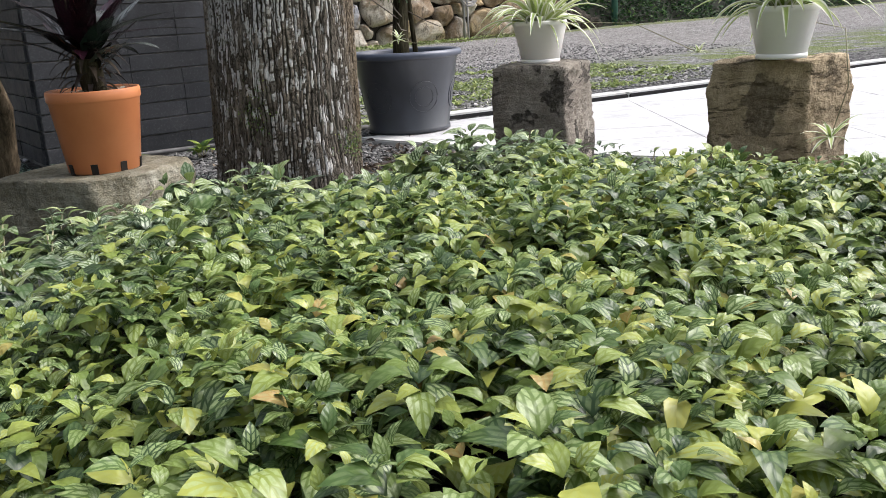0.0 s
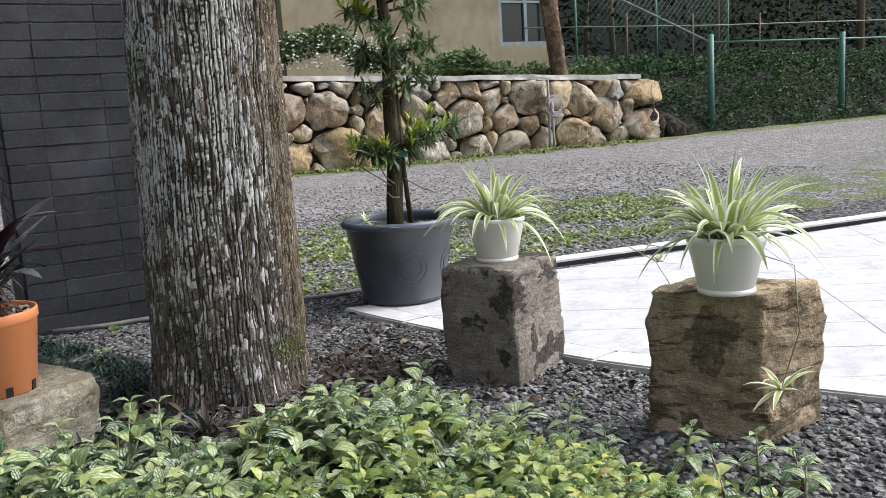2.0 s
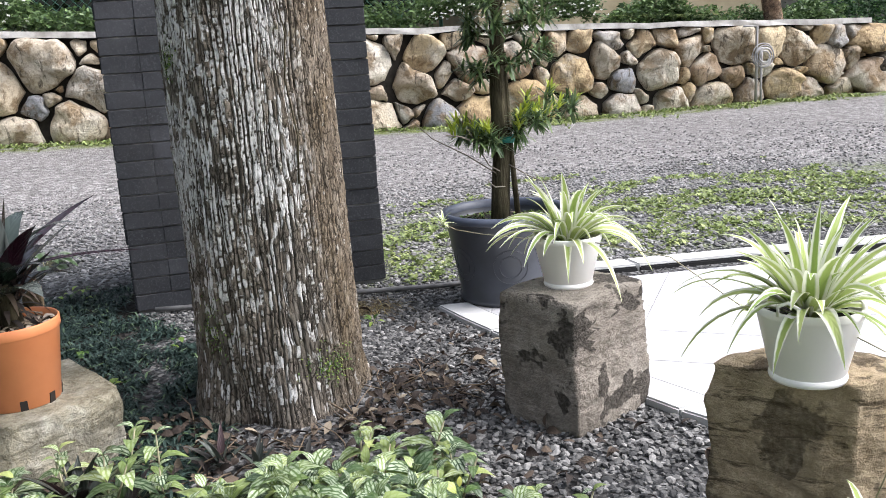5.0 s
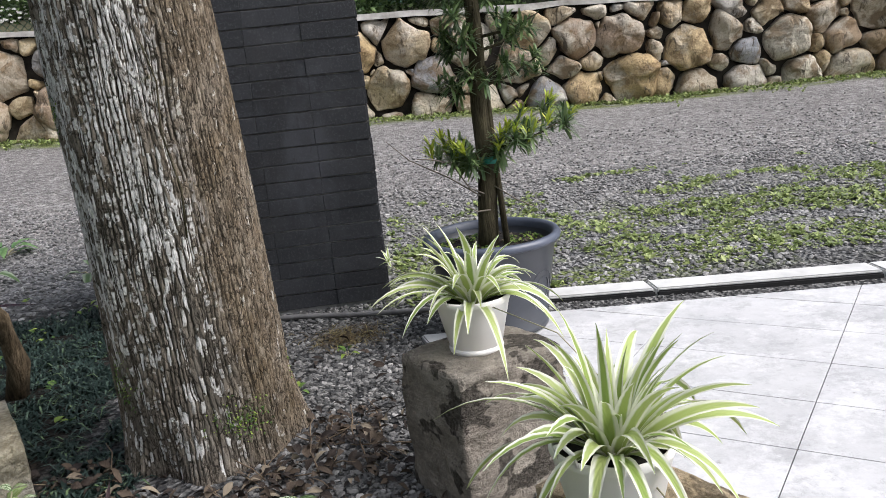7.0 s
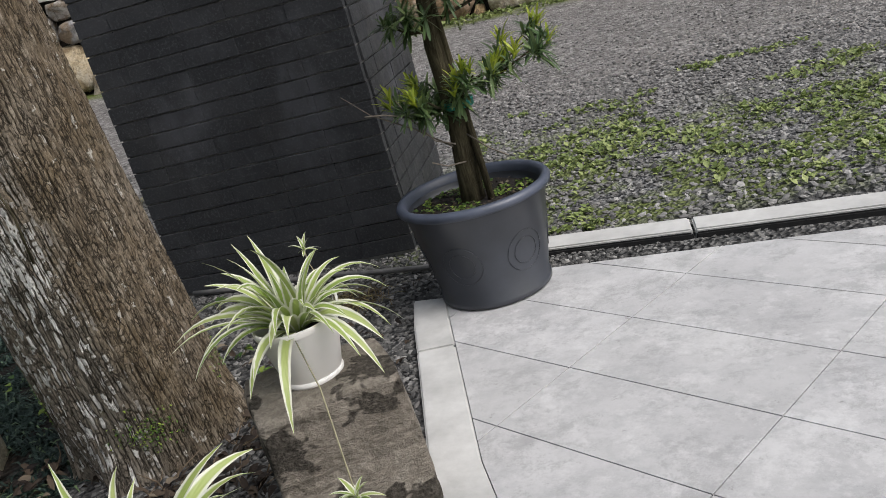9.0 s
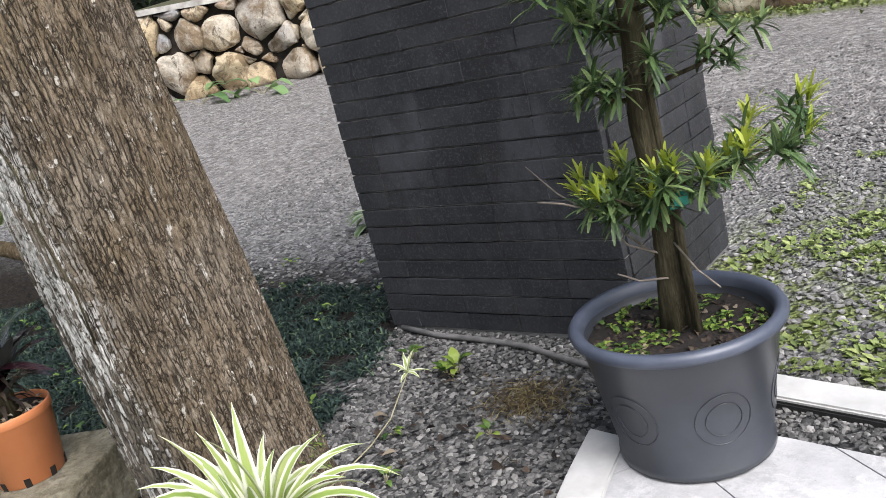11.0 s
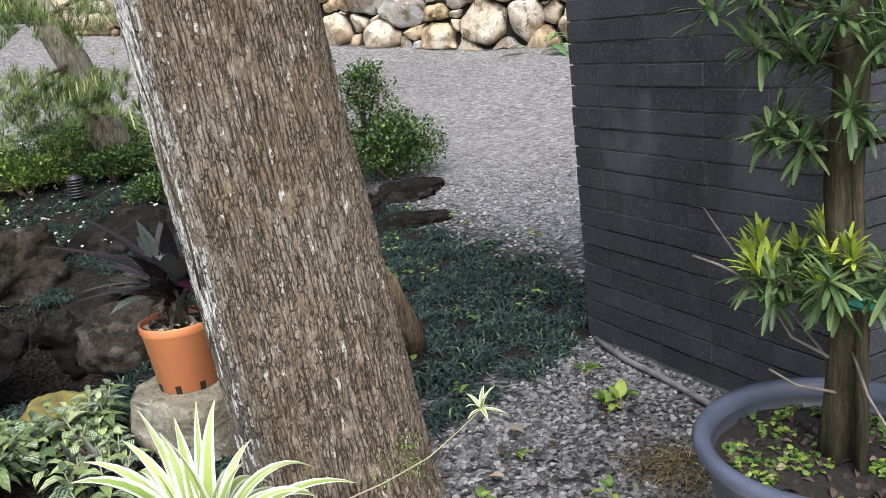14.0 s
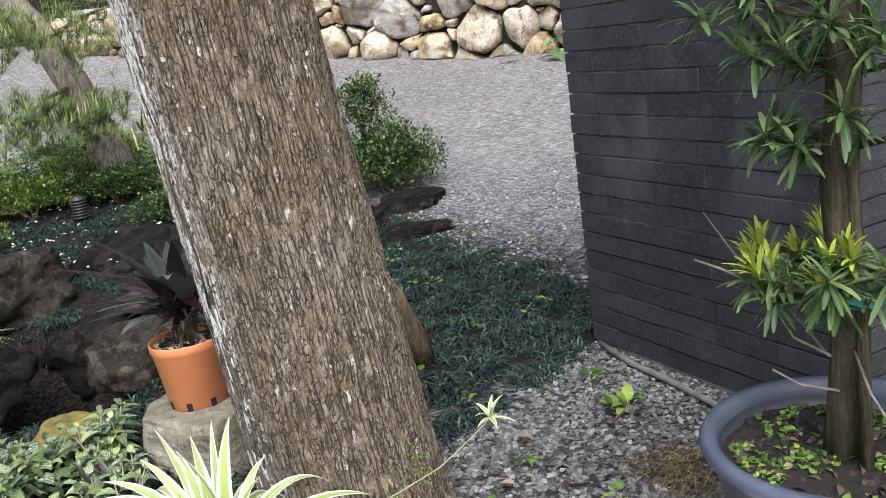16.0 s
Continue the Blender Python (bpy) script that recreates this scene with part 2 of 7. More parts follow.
def mat_sandstone(name, tones, blotch=0.4, scale=1.0, bands=0.0, spec=0.2):
    n = Nodes(name, 0.88, spec)
    co = n.coords("Object", (scale, scale, scale))
    c = n.ramp(n.noise(6, co, 8, 0.65), [(0.3, tones[0]), (0.52, tones[1]), (0.75, tones[2])])
    c = n.mix(n.ramp(n.noise(7.5, co, 4, 0.55, 0.3), [(0.54, 0.0), (0.565, blotch)]), c, [x * 0.18 for x in tones[0]])
    c = n.mix(n.ramp(n.noise(90, co, 4), [(0.4, 0.0), (0.8, 0.35)]), c, tones[2])
    if bands:
        m = n.t.nodes.new("ShaderNodeMapping")
        n.link(n.tc.outputs["Object"], m.inputs[0])
        m.inputs["Rotation"].default_value = (0.5, 0.45, 0)
        m.inputs["Scale"].default_value = (1, 1, 4.5)
        c = n.mix(n.ramp(n.noise(7, m.outputs[0], 7, 0.7, 0.6), [(0.53, 0.0), (0.6, bands)]), c, [x * 0.3 for x in tones[0]])
    c = n.mix(n.ramp(n.noise(38, co, 6, 0.75), [(0.42, 0.3), (0.58, 0.0)]), c, [x * 0.4 for x in tones[0]])
    n.color(c)
    h = n.math("ADD", n.noise(16, co, 8, 0.7), n.math("MULTIPLY", n.noise(5, n.coords("Object", (1, 1, 3.5), 0.5), 5), 0.8))
    n.bump(h, 1.0, 0.035)
    return n.mat


def mat_boulder():
    """River boulders of a rubble wall: buff, ochre, blue-grey, each its own tone, with brown water stains."""
    n = Nodes("boulder", 0.85, 0.2)
    co = n.coords("World")
    r = n.rand()
    base = n.ramp(r, [(0.0, (0.5, 0.37, 0.2)), (0.16, (0.6, 0.5, 0.34)), (0.3, (0.33, 0.33, 0.34)), (0.42, (0.62, 0.55, 0.43)), (0.56, (0.5, 0.4, 0.26)), (0.66, (0.3, 0.31, 0.33)), (0.76, (0.58, 0.47, 0.29)), (0.86, (0.33, 0.24, 0.17)), (0.93, (0.6, 0.54, 0.42)), (1.0, (0.68, 0.64, 0.56))])
    c = n.mix(n.ramp(n.noise(3.2, co, 7, 0.65, 0.6), [(0.47, 0.0), (0.57, 0.8)]), base, (0.2, 0.135, 0.07))
    c = n.mix(n.ramp(n.noise(2.1, co, 5), [(0.5, 0.0), (0.62, 0.65)]), c, (0.66, 0.62, 0.53))
    c = n.mix(n.ramp(n.noise(5, n.coords("World", (2.2, 1, 0.7)), 7, 0.7, 0.8), [(0.56, 0.0), (0.64, 0.85)]), c, (0.075, 0.06, 0.045))
    c = n.mix(n.ramp(n.noise(34, co, 5, 0.7), [(0.48, 0.0), (0.75, 0.6)]), c, (0.12, 0.1, 0.075))
    n.color(c)
    n.bump(n.math("ADD", n.noise(9, co, 9, 0.7), n.noise(26, co, 6, 0.7)), 1.0, 0.035)
    return n.mat


def mat_slab():
    n = Nodes("pale_paving", 0.7, 0.3)
    co = n.coords("World")
    c = n.ramp(n.noise(2.2, co, 7, 0.65), [(0.3, (0.41, 0.41, 0.415)), (0.6, (0.51, 0.51, 0.515)), (0.85, (0.59, 0.59, 0.59))])
    c = n.mix(n.ramp(n.noise(6, co, 8, 0.72, 0.1), [(0.5, 0.0), (0.64, 0.5)]), c, (0.3, 0.305, 0.315))
    c = n.mix(n.ramp(n.noise(2.1, co, 10, 0.82, 0.15), [(0.52, 0.0), (0.62, 0.4)]), c, (0.27, 0.27, 0.275))
    c = n.mix(n.ramp(n.noise(24, co, 6, 0.7), [(0.64, 0.0), (0.69, 0.6)]), c, (0.17, 0.16, 0.15))
    c = n.mix(n.ramp(n.noise(120, co, 3), [(0.5, 0.0), (0.8, 0.25)]), c, (0.35, 0.35, 0.35))
    c = n.mix(n.ramp(n.noise(13, co, 8, 0.75, 0.2), [(0.49, 0.0), (0.62, 0.35)]), c, (0.37, 0.37, 0.375))
    c = n.mix(n.ramp(n.noise(9, n.coords("World", (1, 1, 1), 0.6), 7, 0.7), [(0.56, 0.0), (0.66, 0.5)]), c, (0.6, 0.6, 0.6))
    c = n.mix(n.ramp(n.noise(5.2, co, 12, 0.86, 0.1), [(0.51, 0.0), (0.58, 0.5)]), c, (0.27, 0.27, 0.272))
    c = n.mix(n.ramp(n.noise(3.4, n.coords("World", (1, 1, 1), 0.4), 10, 0.8), [(0.52, 0.0), (0.6, 0.5)]), c, (0.64, 0.64, 0.64))
    c = n.mix(n.math("MULTIPLY", n.rand(), 0.2), c, (0.42, 0.42, 0.41))
    n.color(c)
    n.bump(n.noise(45, co, 6), 0.25, 0.003)
    return n.mat


def mat_plain(name, c1, c2, rough=0.5, scale=12.0, spec=0.4, bump=0.1, metal=0.0):
    n = Nodes(name, rough, spec)
    co = n.coords("Object")
    n.color(n.mix(n.ramp(n.noise(scale, co, 6), [(0.3, 0.0), (0.75, 1.0)]), c1, c2))
    n.bump(n.noise(scale * 8, co, 4), bump, 0.002)
    n.bsdf.inputs["Metallic"].default_value = metal
    return n.mat


def mat_leaf(name, stops, rough=0.4, trans=0.25, edge=None, mid=None, patch=None, spec=0.4):
    """A leaf with UV (across, along). stops: tones picked per leaf; edge: margin tone; mid: midrib tone; patch: silver patches between the veins."""
    n = Nodes(name, rough, spec)
    u, v, _ = n.split(n.tc.outputs["UV"])
    own = n.math("FRACT", n.math("ADD", n.island(), n.rand()))
    c = n.ramp(own, stops)
    side = n.math("ABSOLUTE", n.math("SUBTRACT", u, 0.5))
    if patch:
        inner = n.math("MULTIPLY", n.step(side, 0.035, 0.07), n.math("SUBTRACT", 1.0, n.step(side, 0.17, 0.23)))
        outer = n.math("MULTIPLY", n.step(side, 0.27, 0.31), n.math("SUBTRACT", 1.0, n.step(side, 0.38, 0.45)))
        band = n.math("MAXIMUM", inner, n.math("MULTIPLY", outer, 0.8))
        wave = n.math("ABSOLUTE", n.math("SINE", n.math("MULTIPLY", n.math("SUBTRACT", v, n.math("MULTIPLY", side, 0.7)), 11.0)))
        band = n.math("MULTIPLY", band, n.step(wave, 0.1, 0.45))
        band = n.math("MULTIPLY", band, n.math("MULTIPLY", n.step(v, 0.06, 0.16), n.math("SUBTRACT", 1.0, n.step(v, 0.84, 0.95))))
        n_ = n.noise(2.0, n.mix(1.0, n.coords("UV", (4, 7, 1)), n.geo.outputs["Random Per Island"], "ADD"), 4)
        band = n.math("MULTIPLY", band, n.ramp(n_, [(0.3, 0.35), (0.55, 1.0)]))
        c = n.mix(n.math("MULTIPLY", band, n.ramp(n.math("FRACT", n.math("MULTIPLY", own, 7.3)), [(0.2, 0.15), (0.7, 0.85)])), c, patch)
    if edge:
        c = n.mix(n.step(side, edge[1], edge[2]), c, edge[0])
    if mid:
        c = n.mix(n.math("SUBTRACT", 1.0, n.step(side, mid[1], mid[2])), c, mid[0])
    n.color(c)
    n.bsdf.inputs["Transmission Weight"].default_value = 0.0
    # thin leaf: part of the light passes through
    tr = n.t.nodes.new("ShaderNodeBsdfTranslucent")
    ms = n.t.nodes.new("ShaderNodeMixShader")
    ms.inputs[0].default_value = trans
    n.link(c, tr.inputs[0])
    out = n.t.nodes["Material Output"]
    n.link(n.bsdf.outputs[0], ms.inputs[1])
    n.link(tr.outputs[0], ms.inputs[2])
    n.link(ms.outputs[0], out.inputs[0])
    n.bump(n.math("SINE", n.math("MULTIPLY", n.math("SUBTRACT", v, n.math("MULTIPLY", side, 0.6)), 24.0 if patch else 40.0)), 0.14 if patch else 0.2, 0.002)
    return n.mat


M_GROUND = mat_ground()
M_PEBBLE = mat_gravel("pebble", (0.036, 0.037, 0.037), (0.215, 0.211, 0.202))
M_CHIPPING = mat_gravel("chipping", (0.11, 0.108, 0.106), (0.28, 0.275, 0.266))
M_BRICK = mat_slate()
M_MORTAR_DARK = mat_plain("pointing", (0.06, 0.06, 0.06), (0.36, 0.355, 0.345), 0.95, 5, bump=0.4)
M_BARK = mat_bark()
M_STONE_A = mat_sandstone("weathered_block", ((0.16, 0.138, 0.112), (0.29, 0.258, 0.215), (0.45, 0.41, 0.35)), 0.95, bands=0.2)
M_STONE_B = mat_sandstone("ochre_block", ((0.22, 0.165, 0.095), (0.46, 0.365, 0.235), (0.66, 0.55, 0.395)), 0.72, bands=0.85)
M_STONE_C = mat_sandstone("grey_slab_stone", ((0.14, 0.118, 0.065), (0.33, 0.3, 0.215), (0.49, 0.475, 0.41)), 0.3)
# dark stone, with the deep shade about the hollow put into its colour
M_ROCK = mat_sandstone("shaded_dark_rock", ((0.005, 0.0045, 0.004), (0.014, 0.0125, 0.011), (0.055, 0.05, 0.042)), 0.8, spec=0.06)
M_BROWNROCK = mat_sandstone("brown_rock", ((0.014, 0.012, 0.009), (0.044, 0.037, 0.028), (0.14, 0.122, 0.096)), 0.7, spec=0.12)
M_BOULDER = mat_boulder()
M_WALLMORTAR = mat_plain("wall_mortar", (0.012, 0.011, 0.009), (0.06, 0.05, 0.04), 0.95, 9, bump=0.4)
M_COPING = mat_plain("coping", (0.2, 0.19, 0.17), (0.56, 0.55, 0.52), 0.9, 5, bump=0.3)
M_SLAB = mat_slab()
M_GROUT = mat_plain("grey_grout", (0.05, 0.05, 0.05), (0.17, 0.17, 0.165), 0.95, 14)
M_KERB_BLACK = mat_plain("kerb_black", (0.008, 0.008, 0.009), (0.02, 0.02, 0.02), 0.85, 30, bump=0.4)
M_KERB = mat_plain("kerb_concrete", (0.4, 0.4, 0.39), (0.62, 0.62, 0.605), 0.85, 7, bump=0.3)
M_TERRACOTTA = mat_plain("orange_plastic", (0.55, 0.19, 0.075), (0.66, 0.26, 0.11), 0.42, 5)
M_WHITEPOT = mat_plain("white_plastic", (0.87, 0.845, 0.82), (0.9, 0.88, 0.855), 0.4, 6)
M_GREYPOT = mat_plain("grey_plastic", (0.031, 0.034, 0.041), (0.052, 0.058, 0.072), 0.36, 6, 0.6)
# pot rim: the sky's bluish reflection is put into this lighter tone
M_POTRIM = mat_plain("sky_sheen_grey_plastic", (0.05, 0.06, 0.085), (0.085, 0.1, 0.14), 0.4, 9, 0.6)
M_SOIL = mat_plain("potting_soil", (0.004, 0.003, 0.003), (0.03, 0.024, 0.019), 0.95, 70, bump=0.8)
M_HOLE = mat_plain("dark_hole", (0.012, 0.009, 0.007), (0.02, 0.015, 0.012), 0.95)
M_BED = mat_leaf("bed_leaf", [(0.0, (0.022, 0.05, 0.015)), (0.3, (0.06, 0.112, 0.026)), (0.58, (0.13, 0.19, 0.038)), (0.8, (0.225, 0.28, 0.052)), (0.985, (0.39, 0.41, 0.085)), (1.0, (0.34, 0.22, 0.08))], 0.34, 0.22, patch=(0.34, 0.42, 0.19))
M_BED_OLD = mat_leaf("old_bed_leaf", [(0.0, (0.02, 0.045, 0.016)), (0.3, (0.05, 0.095, 0.028)), (0.58, (0.105, 0.16, 0.045)), (0.8, (0.185, 0.25, 0.07)), (1.0, (0.32, 0.37, 0.12))], 0.32, 0.2, patch=(0.52, 0.59, 0.43))
M_SPIDER = mat_leaf("spider_leaf", [(0.0, (0.23, 0.33, 0.075)), (0.5, (0.33, 0.42, 0.115)), (1.0, (0.44, 0.51, 0.19))], 0.4, 0.28, edge=((0.75, 0.76, 0.64), 0.2, 0.36))
# the pale grey stops paint a whitish sheen on some of the dark leaves
M_RHOEO_TOP = mat_leaf("purple_leaf", [(0.0, (0.014, 0.0045, 0.008)), (0.35, (0.026, 0.006, 0.012)), (0.55, (0.013, 0.012, 0.012)), (0.7, (0.014, 0.005, 0.008)), (0.76, (0.06, 0.066, 0.064)), (0.86, (0.14, 0.15, 0.145)), (0.92, (0.018, 0.034, 0.022)), (1.0, (0.022, 0.01, 0.013))], 0.22, 0.03, spec=0.55)
M_PODO = mat_leaf("podocarp_leaf", [(0.0, (0.022, 0.048, 0.018)), (0.5, (0.075, 0.125, 0.045)), (1.0, (0.2, 0.265, 0.105))], 0.34, 0.15, mid=((0.1, 0.17, 0.06), 0.02, 0.1))
M_PODO_NEW = mat_leaf("podocarp_shoot", [(0.0, (0.3, 0.38, 0.045)), (0.6, (0.44, 0.5, 0.06)), (1.0, (0.2, 0.29, 0.045))], 0.4, 0.3)
M_TWIG = mat_plain("twig_bark", (0.07, 0.05, 0.032), (0.22, 0.165, 0.11), 0.9, 30, bump=0.6)


def mat_stem(name, k=(1, 1, 1)):
    """Ridged dark stem bark."""
    n = Nodes(name, 0.95, 0.15)
    a = n.noise(75, n.coords("Object", (1, 1, 0.13)), 6, 0.7)
    b = n.noise(18, n.coords("Object", (1, 1, 0.6)), 6, 0.65)
    c = n.ramp(n.math("ADD", n.math("MULTIPLY", a, 0.65), n.math("MULTIPLY", b, 0.35)), [(0.36, (0.03, 0.025, 0.018)), (0.5, (0.12, 0.1, 0.072)), (0.66, (0.26, 0.22, 0.165))])
    c = n.mix(n.ramp(n.noise(8, n.coords("Object"), 4), [(0.55, 0.0), (0.7, 0.4)]), c, (0.1, 0.105, 0.05))
    n.color(n.mix(1.0, c, k, "MULTIPLY"))
    n.bump(a, 1.0, 0.012)
    return n.mat


M_PODOBARK = mat_stem("podocarp_bark", (0.5, 0.52, 0.44))

M_LOG = mat_stem("brown_log", (1.0, 0.9, 0.78))
M_PINEBARK = mat_stem("grey_pine_bark", (2.1, 2.2, 2.4))
M_MONDO = mat_leaf("mondo_leaf", [(0.0, (0.008, 0.018, 0.014)), (0.6, (0.022, 0.04, 0.033)), (0.9, (0.06, 0.092, 0.076)), (1.0, (0.13, 0.19, 0.09))], 0.45, 0.1, spec=0.22)
M_WEED = mat_leaf("weed_leaf", [(0.0, (0.1, 0.14, 0.045)), (0.5, (0.2, 0.26, 0.08)), (1.0, (0.36, 0.41, 0.16))], 0.5, 0.25)
M_SHRUB = mat_leaf("shrub_leaf", [(0.0, (0.012, 0.03, 0.009)), (0.5, (0.042, 0.086, 0.022)), (1.0, (0.15, 0.225, 0.05))], 0.45, 0.2)
M_AZALEA = mat_leaf("azalea_leaf", [(0.0, (0.03, 0.07, 0.014)), (0.5, (0.1, 0.18, 0.032)), (1.0, (0.28, 0.37, 0.065))], 0.45, 0.25)
M_HEDGE = mat_leaf("bank_leaf", [(0.0, (0.03, 0.06, 0.02)), (0.5, (0.075, 0.13, 0.045)), (1.0, (0.16, 0.24, 0.085))], 0.5, 0.2)
M_BANK = mat_leaf("undergrowth_leaf", [(0.0, (0.008, 0.022, 0.009)), (0.5, (0.02, 0.05, 0.018)), (0.85, (0.05, 0.11, 0.036)), (1.0, (0.14, 0.22, 0.07))], 0.6, 0.25, spec=0.2)
M_PINE = mat_leaf("pine_needle", [(0.0, (0.04, 0.075, 0.02)), (0.5, (0.11, 0.17, 0.045)), (1.0, (0.27, 0.31, 0.1))], 0.5, 0.15)
M_CANDLE = mat_leaf("pine_candle", [(0.0, (0.3, 0.35, 0.1)), (1.0, (0.48, 0.52, 0.2))], 0.5, 0.2)
M_LITTER = mat_leaf("dry_leaf", [(0.0, (0.014, 0.01, 0.008)), (0.5, (0.036, 0.025, 0.018)), (0.88, (0.085, 0.062, 0.042)), (1.0, (0.26, 0.22, 0.16))], 0.8, 0.1)


# ---- building helpers ----
def make_mesh(name, verts, faces, uvs=None, smooth=True):
    me = bpy.data.meshes.new(name)
    me.from_pydata([tuple(v) for v in verts], [], faces)
    if uvs is not None:
        lay = me.uv_layers.new(name="UVMap")
        idx = np.empty(len(me.loops), dtype=np.int32)
        me.loops.foreach_get("vertex_index", idx)
        lay.data.foreach_set("uv", np.asarray(uvs, dtype=np.float32)[idx].ravel())
    if smooth:
        me.polygons.foreach_set("use_smooth", [True] * len(me.polygons))
    me.update()
    return me


def mesh_object(name, me, material, parent=None, at=(0, 0, 0), label=""):
    ob = new(name, me)
    if not me.materials:
        me.materials.append(material)
    if parent is not None:
        ob.parent = parent
    ob.location = at
    if label:
        ob["label"] = label
    return ob


def part(name, bm, material, parent=None, label="", smooth=True, at=(0, 0, 0)):
    me = bpy.data.meshes.new(name)
    bm.to_mesh(me)
    bm.free()
    if smooth:
        me.polygons.foreach_set("use_smooth", [True] * len(me.polygons))
    return mesh_object(name, me, material, parent, at, label)


def thing(name, at, label, category, group="", kind=""):
    ob = new(name)
    ob.empty_display_size = 0.05
    ob.location = at
    return tagged(ob, label, category, group, kind)


def lathe(profile, n=40, wobble=0.0):
    """A turned body from (radius, height) pairs; closed where the radius is 0."""
    bm = bmesh.new()
    rings = []
    for r, z in profile:
        if r <= 1e-6:
            rings.append([bm.verts.new((0, 0, z))])
        else:
            rings.append([bm.verts.new((r * math.cos(a), r * math.sin(a), z)) for a in (2 * math.pi * i / n for i in range(n))])
    for a, b in zip(rings, rings[1:]):
        for i in range(n):
            j = (i + 1) % n
            if len(a) == 1:
                bm.faces.new((a[0], b[j], b[i]))
            elif len(b) == 1:
                bm.faces.new((a[i], a[j], b[0]))
            else:
                bm.faces.new((a[i], a[j], b[j], b[i]))
    bmesh.ops.recalc_face_normals(bm, faces=bm.faces)
    return bm


def tube(points, radii, n=10, rough=0.0, seed=0):
    """A tapered limb through the points."""
    rnd = random.Random(seed)
    bm = bmesh.new()
    rings = []
    pts = [Vector(p) for p in points]
    for i, p in enumerate(pts):
        d = (pts[min(i + 1, len(pts) - 1)] - pts[max(i - 1, 0)]).normalized()
        side = d.cross(Vector((0, 0, 1)) if abs(d.z) < 0.9 else Vector((1, 0, 0))).normalized()
        up = side.cross(d)
        rings.append([bm.verts.new(p + (side * math.cos(a) + up * math.sin(a)) * radii[i] * (1 + rnd.uniform(-rough, rough))) for a in (2 * math.pi * k / n for k in range(n))])
    for a, b in zip(rings, rings[1:]):
        for k in range(n):
            bm.faces.new((a[k], a[(k + 1) % n], b[(k + 1) % n], b[k]))
    for ring, flip in ((rings[0], True), (rings[-1], False)):
        bm.faces.new(list(reversed(ring)) if flip else ring)
    bmesh.ops.recalc_face_normals(bm, faces=bm.faces)
    return bm


def block(corners, z0, z1, seed, bulge=0.02, cuts=20, taper=0.02, grooves=False, strata=0.0, chips=(), worn=0.16):
    """A rough-hewn block over a four-cornered plan, with rounded arrises and uneven faces."""
    bm = bmesh.new()
    bmesh.ops.create_cube(bm, size=2.0)
    bmesh.ops.subdivide_edges(bm, edges=bm.edges[:], cuts=cuts, use_grid_fill=True)
    c = [Vector((*p, 0)) for p in corners]
    mid = sum(c, Vector()) / 4
    off = Vector((seed * 3.7, seed * 1.3, 0))
    for v in bm.verts:
        p = v.co.copy()
        # pull the corners in so that the edges come out worn
        q = p.normalized() * 1.28
        p = p.lerp(Vector((max(-1, min(1, q.x)), max(-1, min(1, q.y)), max(-1, min(1, q.z)))), worn)
        u, w, h = (p.x + 1) / 2, (p.y + 1) / 2, (p.z + 1) / 2
        xy = c[0].lerp(c[1], u).lerp(c[3].lerp(c[2], u), w)
        xy = xy.lerp(mid, taper * h)
        pos = Vector((xy.x - mid.x, xy.y - mid.y, z0 + (z1 - z0) * h))
        nrm = Vector((pos.x, pos.y, (h - 0.5) * 0.3)).normalized()
        d = noise.fractal(pos * 9 + off, 1.0, 2.0, 4) * bulge + noise.noise(pos * 3.5 + off) * bulge
        if strata:
            s_ = noise.noise(Vector((0, pos.x * 3 + pos.y * 3, (pos.z + pos.x * 0.5) * 28)) + off)
            d += strata * (abs(s_) - 0.3)
        if grooves and v.co.x > 0.985 and h > 0.45:
            d -= 0.011 * (1 + math.sin(pos.z * 190 + pos.y * 12)) * min(1, (h - 0.45) * 8)
        for c_n, c_d in chips:
            over = (pos - Vector((0, 0, z1))).dot(Vector(c_n).normalized()) - c_d
            if over > 0:
                pos -= Vector(c_n).normalized() * over
        if h < 0.98:
            pos += nrm * d
        else:
            pos.z += d * 0.5
        v.co = pos
    return bm, mid


def rock(seed, size, sub=3, rough=0.25):
    """A rounded, faceted rock about its centre."""
    bm = bmesh.new()
    bmesh.ops.create_icosphere(bm, subdivisions=sub, radius=1.0)
    rnd = random.Random(seed)
    off = Vector((rnd.uniform(-50, 50), rnd.uniform(-50, 50), rnd.uniform(-50, 50)))
    cuts = [(Vector((rnd.gauss(0, 1), rnd.gauss(0, 1), rnd.gauss(0, 1))).normalized(), rnd.uniform(0.62, 0.9)) for _ in range(9)]
    for v in bm.verts:
        p = v.co.copy()
        for d, lim in cuts:
            e = p.dot(d) - lim
            if e > 0:
                p -= d * e * 0.85
        p *= 1 + noise.fractal(p * 1.6 + off, 1.0, 2.0, 3) * rough
        if sub > 4:
            p *= 1 + 0.035 * noise.ridged_multi_fractal(p * 3.5 + off, 0.9, 2.1, 4, 1.0, 2.0) - 0.04
        v.co = Vector((p.x * size[0], p.y * size[1], p.z * size[2]))
    return bm


def mondo_edge(y):
    """The line along which the mondo grass meets the gravel."""
    return float(np.interp(y, [2.6, 3.3, 3.7, 3.9, 4.2, 4.6], [-1.28, -1.26, -1.27, -1.33, -1.45, -1.62]))


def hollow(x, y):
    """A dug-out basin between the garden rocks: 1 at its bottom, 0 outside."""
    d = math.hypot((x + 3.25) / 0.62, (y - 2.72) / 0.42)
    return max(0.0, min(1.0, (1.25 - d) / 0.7))


